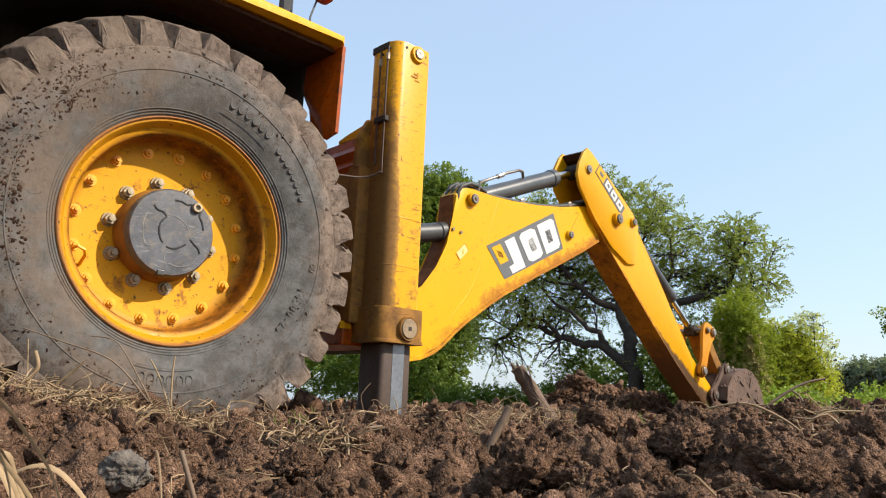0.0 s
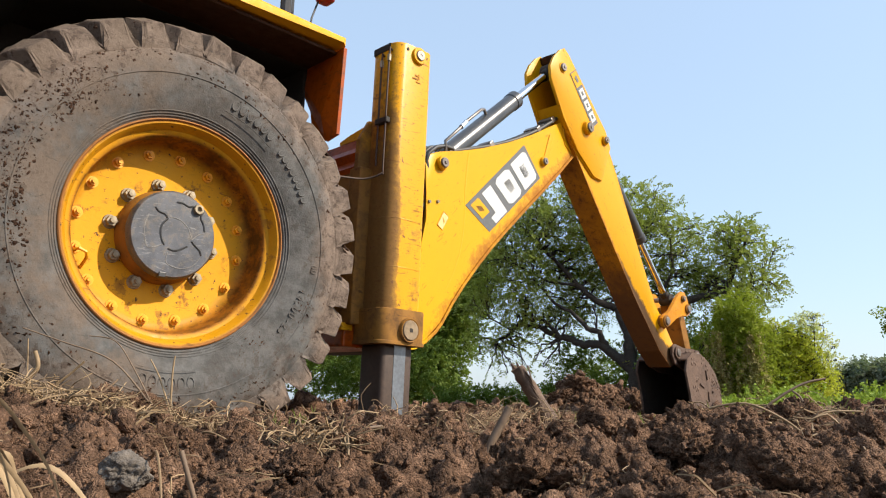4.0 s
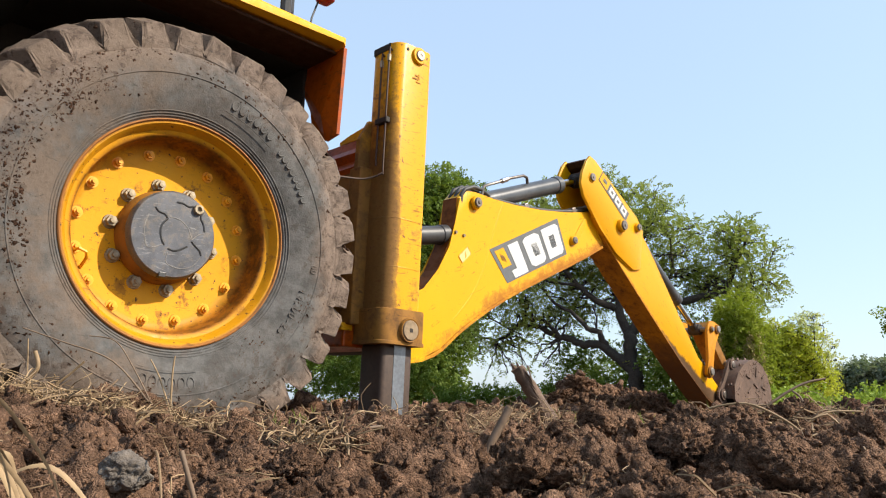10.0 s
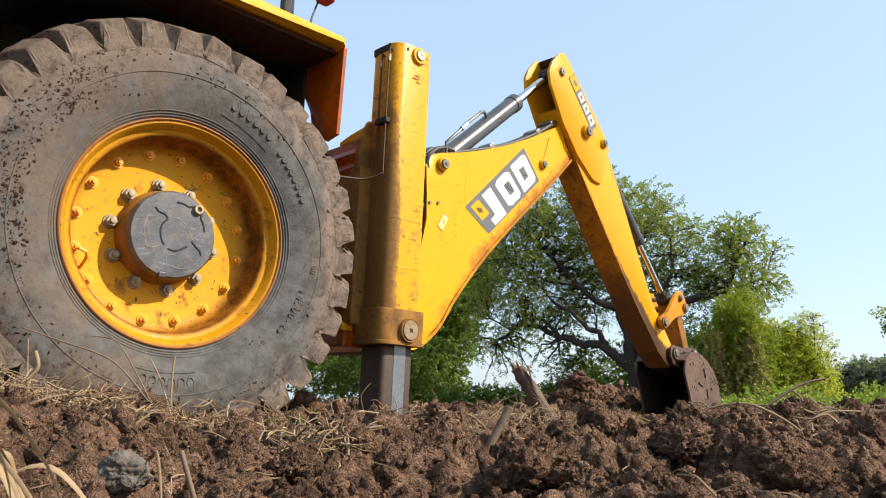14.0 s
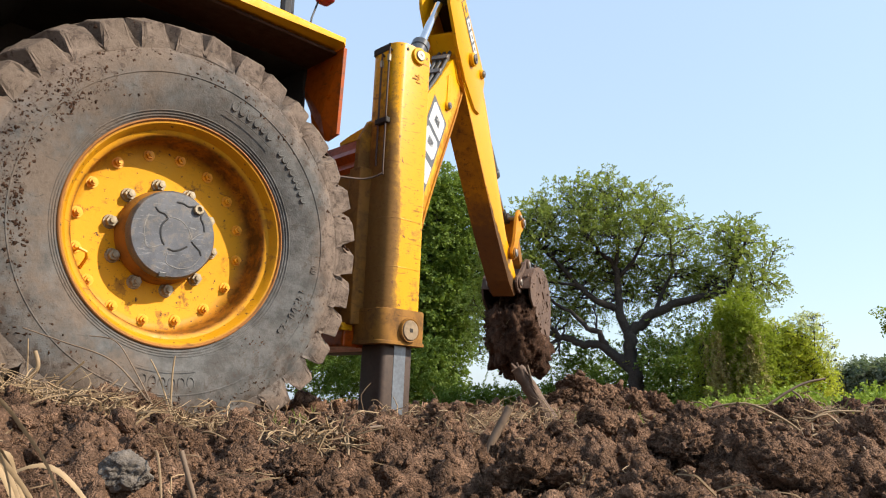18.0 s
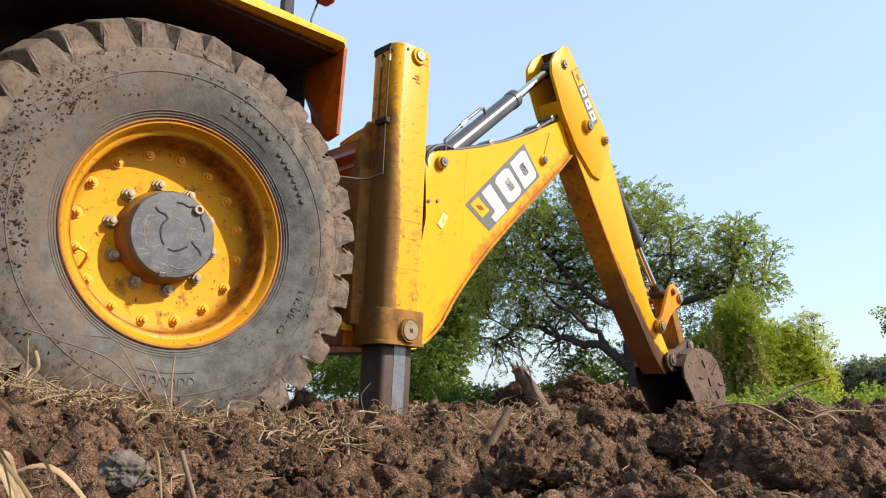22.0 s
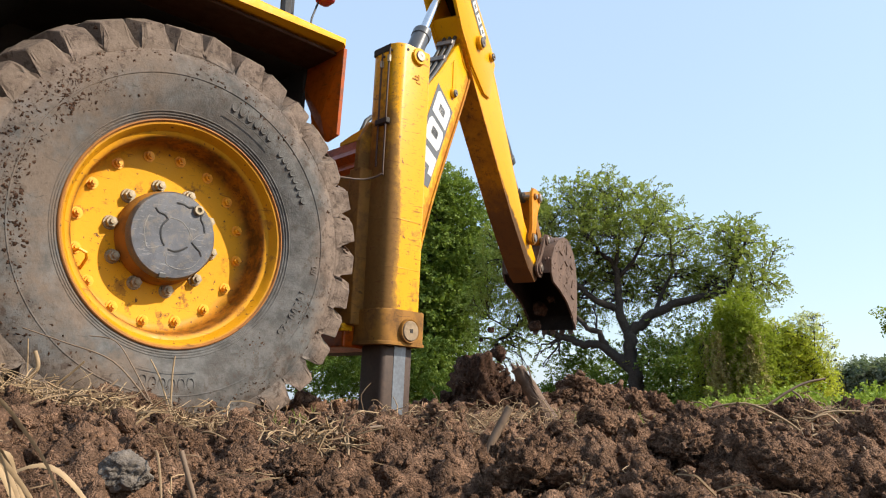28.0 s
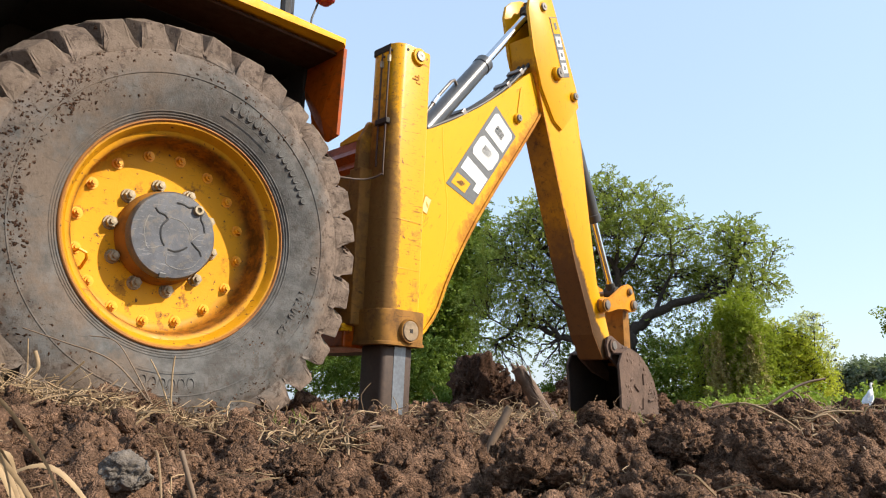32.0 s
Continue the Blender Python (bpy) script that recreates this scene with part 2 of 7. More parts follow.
def rim_material():
    """Yellow disc with oily rust stains and painted shade in the well of the rim, specks and scratches."""
    m, n, l, b = mat("rim_yellow", 0.42)
    v = coords(n, l, 1.0)
    big = noise_tex(n, l, v, 4.0, 7, 0.72)
    mid = noise_tex(n, l, v, 15.0, 7, 0.75)
    fine = noise_tex(n, l, v, 60.0, 5, 0.65)
    col = mixc(n, l, big, (0.63, 0.2835, 0.00135), (0.72, 0.3465, 0.0018))
    # brown by radius: rust and the recessed well's shade in one colour
    well = ramp(n, l, radius_of(n, l, v), [(0.262, grey(0.15)), (0.288, grey(0.6)), (0.301, grey(0.95)), (0.309, grey(0.95)), (0.318, grey(0.35)), (0.340, grey(0.4)), (0.348, grey(0.8))])
    well_brown = ramp(n, l, big, [(0.27, grey(0)), (0.43, grey(1.0))])
    well_brown = mixc(n, l, 1.0, well, well_brown, "MULTIPLY")
    col = mixc(n, l, well_brown, col, ramp(n, l, mid, [(0.40, (0.050, 0.016, 0.005)), (0.50, (0.17, 0.055, 0.008)), (0.60, (0.34, 0.125, 0.008))]))
    blot = ramp(n, l, mid, [(0.545, grey(0)), (0.60, grey(0.8))])
    col = mixc(n, l, mixc(n, l, 1.0, blot, ramp(n, l, big, [(0.45, grey(0.15)), (0.62, grey(1))]), "MULTIPLY"), col, (0.1858, 0.0774, 0.01703))
    specks = ramp(n, l, fine, [(0.630, grey(0)), (0.665, grey(0.9))])
    col = mixc(n, l, specks, col, (0.05418, 0.02941, 0.01548))
    col = mixc(n, l, scratches(n, l, 7.0, 0.018), col, (0.1006, 0.04257, 0.01161))
    l.new(col, b.inputs["Base Color"])
    l.new(ramp(n, l, mid, [(0.3, grey(0.34)), (0.7, grey(0.75))]), b.inputs["Roughness"])
    b.inputs["Specular IOR Level"].default_value = 0.2
    bump(n, l, mixc(n, l, 0.5, mid, fine), b, 0.2, 0.005)
    return m


def hub_material():
    """Dark plastic with pale scuffs, fine scratches and a rubbed rim."""
    m, n, l, b = mat("scuffed_hub_plastic", 0.5)
    v = coords(n, l, 1.0)
    big = noise_tex(n, l, v, 9.0, 7, 0.72)
    mid = noise_tex(n, l, v, 30.0, 7, 0.75)
    fine = noise_tex(n, l, v, 120.0, 5, 0.65)
    col = ramp(n, l, big, [(0.40, (0.036, 0.037, 0.044)), (0.60, (0.080, 0.083, 0.098))])
    scuff = ramp(n, l, mid, [(0.51, grey(0)), (0.60, grey(0.7))])
    col = mixc(n, l, scuff, col, (0.150, 0.128, 0.105))
    col = mixc(n, l, scratches(n, l, 16.0, 0.035), col, (0.2186, 0.212, 0.2053))
    col = mixc(n, l, scratches(n, l, 29.0, 0.03), col, (0.1788, 0.1722, 0.1656))
    worn = ramp(n, l, radius_of(n, l, v), [(0.128, grey(0)), (0.136, grey(0.8))])
    worn = mixc(n, l, 1.0, worn, ramp(n, l, mid, [(0.42, grey(0)), (0.55, grey(1))]), "MULTIPLY")
    col = mixc(n, l, worn, col, (0.1325, 0.106, 0.07949))
    col = mixc(n, l, ramp(n, l, fine, [(0.62, grey(0)), (0.68, grey(0.7))]), col, (0.01855, 0.0159, 0.01325))
    l.new(col, b.inputs["Base Color"])
    l.new(ramp(n, l, mid, [(0.35, grey(0.4)), (0.65, grey(0.75))]), b.inputs["Roughness"])
    bump(n, l, mixc(n, l, 0.5, big, mid), b, 0.35, 0.006)
    return m


m_scuffed = plain("rubbed_plastic", (0.13, 0.125, 0.12), (0.24, 0.22, 0.20), 0.7, 0, 30, 0.2)
m_rim = rim_material()
m_hub = hub_material()


def noise_sum(n, l, p, q, kp, kq):
    """kp p + kq q, for masks with an uneven edge."""
    out = None
    for src, k in ((p, kp), (q, kq)):
        s = n.new("ShaderNodeMath")
        s.operation = "MULTIPLY_ADD"
        s.inputs[1].default_value = k
        l.new(src, s.inputs[0])
        if out is None:
            s.inputs[2].default_value = 0.0
        else:
            l.new(out, s.inputs[2])
        out = s.outputs[0]
    return out


def tyre_material():
    m, n, l, b = mat("dusty_tyre_rubber", 0.85)
    v = coords(n, l, 1.0)
    big = noise_tex(n, l, v, 3.0, 6, 0.7)
    mid = noise_tex(n, l, v, 16.0, 6, 0.7)
    fine = noise_tex(n, l, v, 90.0, 5, 0.7)
    sep = n.new("ShaderNodeSeparateXYZ")
    l.new(v, sep.inputs[0])
    rubber = ramp(n, l, mid, [(0.38, (0.042, 0.0425, 0.041)), (0.62, (0.098, 0.099, 0.096))])
    # distance from the axle: the tread shoulder carries dried mud
    comb = n.new("ShaderNodeCombineXYZ")
    l.new(sep.outputs[0], comb.inputs[0])
    l.new(sep.outputs[2], comb.inputs[1])
    ln = n.new("ShaderNodeVectorMath")
    ln.operation = "LENGTH"
    l.new(comb.outputs[0], ln.inputs[0])
    add = n.new("ShaderNodeMath")
    add.operation = "MULTIPLY_ADD"
    add.inputs[1].default_value, add.inputs[2].default_value = 0.46, -0.23
    l.new(big, add.inputs[0])
    s = n.new("ShaderNodeMath")
    s.operation = "ADD"
    l.new(add.outputs[0], s.inputs[0])
    l.new(ln.outputs["Value"], s.inputs[1])
    edge = ramp(n, l, s.outputs[0], [(0.49, grey(0.05)), (0.585, grey(0.92))])
    dust = mixc(n, l, 0.6, ramp(n, l, fine, [(0.3, (0.06426, 0.04082, 0.02722)), (0.72, (0.1777, 0.1247, 0.09072))]), ramp(n, l, mid, [(0.40, (0.04914, 0.03024, 0.01966)), (0.58, (0.1966, 0.1399, 0.1028))]))
    col = mixc(n, l, edge, rubber, dust)
    film = ramp(n, l, noise_tex(n, l, v, 6.5, 7, 0.72), [(0.36, grey(0)), (0.58, grey(0.85))])
    thrown = ramp(n, l, noise_sum(n, l, sep.outputs[0], big, -1.1, 0.9), [(0.30, grey(0.18)), (0.62, grey(1))])
    film = mixc(n, l, 1.0, film, thrown, "MULTIPLY")
    col = mixc(n, l, film, col, mixc(n, l, fine, (0.075, 0.049, 0.032), (0.152, 0.110, 0.078)))
    clots = noise_tex(n, l, v, 34.0, 7, 0.78)
    caked = ramp(n, l, clots, [(0.55, grey(0)), (0.59, grey(0.85))])
    caked = mixc(n, l, 1.0, caked, ramp(n, l, s.outputs[0], [(0.38, grey(0.15)), (0.54, grey(1))]), "MULTIPLY")
    col = mixc(n, l, caked, col, (0.04687, 0.02722, 0.01663))
    col = mixc(n, l, scratches(n, l, 11.0, 0.016), col, (0.03402, 0.02722, 0.02117))
    l.new(col, b.inputs["Base Color"])
    bump(n, l, mixc(n, l, 0.4, mixc(n, l, 0.5, mid, clots), fine), b, 0.5, 0.010)
    return m


m_tyre = tyre_material()


def soil_material(name, dark, light, dry, loose=False, still=False):
    """Crumbly earth: rounded granules of two sizes, damp and dry patches, pale grit."""
    m, n, l, b = mat(name, 0.95)
    v = n.new("ShaderNodeNewGeometry").outputs["Position"] if still else coords(n, l, 1.0)
    big = noise_tex(n, l, v, 3.0, 6, 0.7)
    mid = noise_tex(n, l, v, 26.0, 6, 0.75)
    fine = noise_tex(n, l, v, 190.0, 6, 0.75)
    wob = n.new("ShaderNodeTexNoise")
    wob.inputs["Scale"].default_value = 70.0
    l.new(v, wob.inputs["Vector"])
    warp = mixc(n, l, 0.03, v, wob.outputs["Color"])
    def granules(scale):
        g = n.new("ShaderNodeTexVoronoi")
        g.feature = "SMOOTH_F1"
        g.inputs["Smoothness"].default_value = 0.35
        g.inputs["Scale"].default_value = scale
        l.new(warp, g.inputs["Vector"])
        return g
    g1 = granules(210.0)
    col = ramp(n, l, mid, [(0.36, tuple(c * 0.8 for c in dark)), (0.50, tuple(0.55 * c + 0.35 * d for c, d in zip(light, dark))), (0.66, tuple(c * 1.12 for c in light))])
    col = mixc(n, l, ramp(n, l, big, [(0.45, grey(0)), (0.72, grey(0.7))]), col, dry)
    sepc = n.new("ShaderNodeSeparateColor")
    l.new(g1.outputs["Color"], sepc.inputs[0])
    tint = ramp(n, l, sepc.outputs[0], [(0.0, grey(0.52)), (0.75, grey(1.08)), (1.0, grey(1.65))])
    col = mixc(n, l, 0.8, col, tint, "MULTIPLY")
    if loose:
        g = n.new("ShaderNodeNewGeometry")
        col = mixc(n, l, 1.0, col, ramp(n, l, g.outputs["Random Per Island"], [(0.0, (0.70, 0.68, 0.66)), (0.8, (1.05, 1.03, 1.0)), (1.0, (1.45, 1.38, 1.28))]), "MULTIPLY")
    grit = ramp(n, l, fine, [(0.68, grey(0)), (0.73, grey(0.6))])
    col = mixc(n, l, grit, col, (0.25, 0.175, 0.125))
    l.new(col, b.inputs["Base Color"])
    b.inputs["Specular IOR Level"].default_value = 0.12
    grain = noise_tex(n, l, v, 420.0, 4, 0.7)
    inv = ramp(n, l, g1.outputs["Distance"], [(0.0, grey(1)), (0.3, grey(0.85)), (0.8, grey(0))])
    h = mixc(n, l, 0.55, inv, fine)
    h = mixc(n, l, 0.25, h, grain)
    h = mixc(n, l, 0.25, h, mid)
    bump(n, l, h, b, 1.0, 0.015)
    return m


m_soil = soil_material("tilled_brown_soil", (0.04621, 0.02496, 0.01459), (0.2218, 0.1283, 0.08048), (0.3004, 0.1828, 0.1194), False, True)
m_clod_damp = soil_material("moist_dark_clods", (0.02835, 0.01518, 0.009848), (0.09448, 0.05002, 0.03312), (0.1371, 0.07593, 0.05192), False, True)
m_crumb = soil_material("dry_soil_crumbs", (0.05197, 0.02787, 0.01659), (0.2502, 0.1457, 0.09213), (0.3368, 0.2081, 0.1373), True)
m_soil_damp = soil_material("damp_dark_soil", (0.02829, 0.0146, 0.008845), (0.0925, 0.04902, 0.03046), (0.1361, 0.07613, 0.04914))
m_stone = plain("grey_stone", (0.085, 0.068, 0.054), (0.185, 0.155, 0.128), 0.95, 0, 40, 0.7, 0.008, 160)


def straw_material(name, c1, c2):
    m, n, l, b = mat(name, 0.7)
    g = n.new("ShaderNodeNewGeometry")
    v = coords(n, l, 1.0)
    f = noise_tex(n, l, v, 40, 4, 0.6)
    col = ramp(n, l, g.outputs["Random Per Island"], [(0.0, c1), (1.0, c2)])
    col = mixc(n, l, ramp(n, l, f, [(0.45, grey(0)), (0.75, grey(0.55))]), col, tuple(c * 0.4 for c in c1))
    l.new(col, b.inputs["Base Color"])
    return m


m_straw = straw_material("dry_straw", (0.1199, 0.07052, 0.03385), (0.3808, 0.2609, 0.1375))
m_twig = straw_material("dry_twig", (0.09873, 0.05994, 0.03526), (0.2116, 0.141, 0.08815))
m_bark = plain("dark_bark", (0.018, 0.014, 0.011), (0.06, 0.047, 0.036), 0.9, 0, 5, 0.8, 0.03, 22)
m_stump = plain("weathered_wood", (0.06221, 0.03525, 0.02138), (0.1555, 0.09792, 0.06415), 0.85, 0, 16, 0.6, 0.006, 60)


def leaf_material(name, c1, c2, c3, thin=0.3):
    m, n, l, b = mat(name, 0.6)
    b.inputs["Specular IOR Level"].default_value = 0.2
    g = n.new("ShaderNodeNewGeometry")
    v = coords(n, l, 1.0)
    f = noise_tex(n, l, v, 0.5, 4, 0.6)
    col = ramp(n, l, g.outputs["Random Per Island"], [(0.0, c1), (0.55, c2), (1.0, c3)])
    col = mixc(n, l, ramp(n, l, f, [(0.35, grey(0)), (0.7, grey(0.6))]), col, c3)
    l.new(col, b.inputs["Base Color"])
    tr = n.new("ShaderNodeBsdfTranslucent")
    l.new(mixc(n, l, 0.5, col, (0.20, 0.28, 0.02)), tr.inputs["Color"])
    mx = n.new("ShaderNodeMixShader")
    mx.inputs[0].default_value = thin
    l.new(b.outputs[0], mx.inputs[1])
    l.new(tr.outputs[0], mx.inputs[2])
    l.new(mx.outputs[0], n["Material Output"].inputs["Surface"])
    return m


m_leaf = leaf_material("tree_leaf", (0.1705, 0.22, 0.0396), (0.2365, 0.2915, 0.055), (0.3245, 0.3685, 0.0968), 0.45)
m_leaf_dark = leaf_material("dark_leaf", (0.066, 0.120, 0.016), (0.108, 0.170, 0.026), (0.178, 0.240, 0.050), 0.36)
m_leaf_lime = leaf_material("lime_leaf", (0.47, 0.50, 0.035), (0.55, 0.57, 0.05), (0.63, 0.63, 0.10), 0.55)
# pale leaves lightened further: haze and glare are put into the colour
m_leaf_pale = leaf_material("pale_leaf", (0.5005, 0.5551, 0.1856), (0.5915, 0.6217, 0.2621), (0.6825, 0.6883, 0.3494), 0.4)
m_leaf_vine = leaf_material("vine_leaf", (0.1804, 0.2337, 0.0164), (0.246, 0.2952, 0.0246), (0.3198, 0.3526, 0.0492), 0.5)
m_vine_dry = leaf_material("withered_vine", (0.182, 0.1319, 0.0546), (0.2821, 0.2093, 0.0819), (0.3003, 0.2821, 0.0728), 0.2)
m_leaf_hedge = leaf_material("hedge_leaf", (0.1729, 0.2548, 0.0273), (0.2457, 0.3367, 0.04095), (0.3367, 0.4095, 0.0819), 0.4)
# distant leaves: the haze before them is mixed into this paler colour
m_leaf_hazed = leaf_material("hazed_far_leaf", (0.1188, 0.1529, 0.1024), (0.1715, 0.2038, 0.1433), (0.2243, 0.2548, 0.1911))
m_grass = leaf_material("green_grass", (0.091, 0.1274, 0.0182), (0.1729, 0.2002, 0.0455), (0.273, 0.273, 0.091))
m_egret = plain("white_feather", (0.66, 0.66, 0.66), (0.8, 0.8, 0.79), 0.7, 0, 9, 0.2)
m_bill = plain("yellow_bill", (0.5, 0.3, 0.05), (0.6, 0.4, 0.08), 0.5, 0, 9, 0.05)


# ---- building helpers ----
def part(name, bm, material, parent=None, label="", smooth=None):
    me = bpy.data.meshes.new(name)
    bmesh.ops.recalc_face_normals(bm, faces=bm.faces[:])
    bm.to_mesh(me)
    bm.free()
    me.materials.append(material)
    if smooth is not None:
        me.polygons.foreach_set("use_smooth", [True] * len(me.polygons))
        me.set_sharp_from_angle(angle=radians(smooth))
    ob = new(name, me)
    if parent is not None:
        ob.parent = parent
    if label:
        ob["label"] = label
    return ob


def raw_part(name, verts, faces, material, parent=None, label="", smooth=True):
    me = bpy.data.meshes.new(name)
    me.from_pydata(verts, [], faces)
    me.materials.append(material)
    if smooth:
        me.polygons.foreach_set("use_smooth", [True] * len(me.polygons))
    me.update()
    ob = new(name, me)
    if parent is not None:
        ob.parent = parent
    if label:
        ob["label"] = label
    return ob


def prism(bm, profile, y0, y1, bevel=0.0, seg=2):
    """A plate: a profile of (x, z) pushed from y0 to y1."""
    a = [bm.verts.new((x, y0, z)) for x, z in profile]
    c = [bm.verts.new((x, y1, z)) for x, z in profile]
    n = len(profile)
    fs = [bm.faces.new(a), bm.faces.new(c[::-1])]
    for i in range(n):
        j = (i + 1) % n
        fs.append(bm.faces.new((a[i], c[i], c[j], a[j])))
    if bevel:
        es = list({e for f in fs[:2] for e in f.edges})
        bmesh.ops.bevel(bm, geom=es, offset=bevel, segments=seg, affect="EDGES", profile=0.5)
    return bm


def box(bm, x0, x1, y0, y1, z0, z1, bevel=0.0, seg=2):
    r = bmesh.ops.create_cube(bm, size=1.0)
    for v in r["verts"]:
        v.co = Vector(((x0 + x1) / 2 + v.co.x * (x1 - x0), (y0 + y1) / 2 + v.co.y * (y1 - y0), (z0 + z1) / 2 + v.co.z * (z1 - z0)))
    if bevel:
        es = list({e for v in r["verts"] for e in v.link_edges})
        bmesh.ops.bevel(bm, geom=es, offset=bevel, segments=seg, affect="EDGES", profile=0.5)
    return bm


def rod(bm, p, q, r0, r1=None, seg=16, chamfer=0.0):
    p, q = Vector(p), Vector(q)
    d = q - p
    r1 = r0 if r1 is None else r1
    m = Matrix.Translation(p) @ d.to_track_quat("Z", "Y").to_matrix().to_4x4()
    ln = d.length
    rings = [(r0 - chamfer, 0), (r0, chamfer), (r1, ln - chamfer), (r1 - chamfer, ln)] if chamfer else [(r0, 0), (r1, ln)]
    prev = None
    for r, z in rings:
        ring = [bm.verts.new(m @ Vector((r * math.cos(2 * math.pi * k / seg), r * math.sin(2 * math.pi * k / seg), z))) for k in range(seg)]
        if prev:
            for k in range(seg):
                bm.faces.new((prev[k], prev[(k + 1) % seg], ring[(k + 1) % seg], ring[k]))
        else:
            bm.faces.new(ring[::-1])
        prev = ring
    bm.faces.new(prev)
    return bm


def tube(bm, pts, r, seg=8, taper=None):
    pts = [Vector(p) for p in pts]
    prev, across = None, None
    n = len(pts)
    for i, p in enumerate(pts):
        d = (pts[min(i + 1, n - 1)] - pts[max(i - 1, 0)]).normalized()
        across = d.orthogonal() if across is None else across - d * across.dot(d)
        across.normalize()
        other = d.cross(across)
        rr = r if taper is None else r + (taper - r) * i / (n - 1)
        ring = [bm.verts.new(p + across * (rr * math.cos(2 * math.pi * k / seg)) + other * (rr * math.sin(2 * math.pi * k / seg))) for k in range(seg)]
        if prev:
            for k in range(seg):
                bm.faces.new((prev[k], prev[(k + 1) % seg], ring[(k + 1) % seg], ring[k]))
        else:
            bm.faces.new(ring[::-1])
        prev = ring
    bm.faces.new(prev)
    return bm


def lathe(bm, profile, seg=96, close=False):
    """Turn (radius, y) round the y axis."""
    rings = []
    for r, y in profile:
        rings.append([bm.verts.new((r * math.cos(2 * math.pi * k / seg), y, r * math.sin(2 * math.pi * k / seg))) for k in range(seg)])
    for a, c in zip(rings, rings[1:] + (rings[:1] if close else [])):
        for k in range(seg):
            j = (k + 1) % seg
            bm.faces.new((a[k], a[j], c[j], c[k]))
    return bm


def thing(name, label, category, group="", at=None):
    e = new(name)
    if at is not None:
        e.matrix_basis = at
    return tagged(e, label, category, group)


def hexnut(bm, c, r, h, axis=(0, -1, 0)):
    c, a = Vector(c), Vector(axis)
    rod(bm, c, c + a * h, r, r, 6)
    rod(bm, c + a * h, c + a * (h + r * 0.55), r * 0.55, r * 0.5, 10)
    return bm


def ico_blob(seed):
    bm = bmesh.new()
    bmesh.ops.create_icosphere(bm, subdivisions=1, radius=1.0)
    rnd = random.Random(seed)
    co = np.array([v.co[:] for v in bm.verts]) * np.array([[rnd.uniform(0.6, 1.3)] for _ in bm.verts])
    tri = np.array([[q.index for q in f.verts] for f in bm.faces])
    bm.free()
    return co, tri


def smooth_path(pts, n=5):
    pts = [Vector(p) for p in pts]
    out = []
    for i in range(len(pts) - 1):
        p0, p1, p2, p3 = pts[max(i - 1, 0)], pts[i], pts[i + 1], pts[min(i + 2, len(pts) - 1)]
        for k in range(n):
            t = k / n
            out.append(0.5 * ((2 * p1) + (p2 - p0) * t + (2 * p0 - 5 * p1 + 4 * p2 - p3) * t * t + (3 * p1 - p0 - 3 * p2 + p3) * t ** 3))
    out.append(pts[-1])
    return out


def ico_shape(sub, seed, rough=0.45):
    """A lumpy unit clod as arrays of points and triangles."""
    bm = bmesh.new()
    bmesh.ops.create_icosphere(bm, subdivisions=sub, radius=1.0)
    rnd = random.Random(seed)
    off = Vector((rnd.uniform(-50, 50), rnd.uniform(-50, 50), rnd.uniform(-50, 50)))
    for v in bm.verts:
        d = v.co.normalized()
        k = 1 + rough * (noise.noise(d * 1.3 + off) * 1.0 + noise.noise(d * 3.1 + off) * 0.55 + noise.noise(d * 7.0 + off) * 0.28 + (noise.noise(d * 15.0 + off) * 0.16 if sub > 3 else 0))
        v.co = d * max(0.25, k)
    co = np.array([v.co[:] for v in bm.verts])
    tri = np.array([[q.index for q in f.verts] for f in bm.faces])
    bm.free()
    return co, tri


# ---- the digger ----
WC = 0.68
digger = thing("backhoe_loader", "yellow backhoe loader with a muddy rear wheel, digging soil", "digger")


def lathe_plug(bm, x, z, r, h):
    """A plug with a socket in its round head, facing out."""
    lathe(bm, [(0.0005, -0.001), (r * 0.45, -0.001), (r * 0.5, -h), (r * 0.9, -h), (r, -h * 0.7), (r, 0.0)], 20)
    bmesh.ops.translate(bm, verts=bm.verts[:], vec=(x, -0.004, z))
    return bm


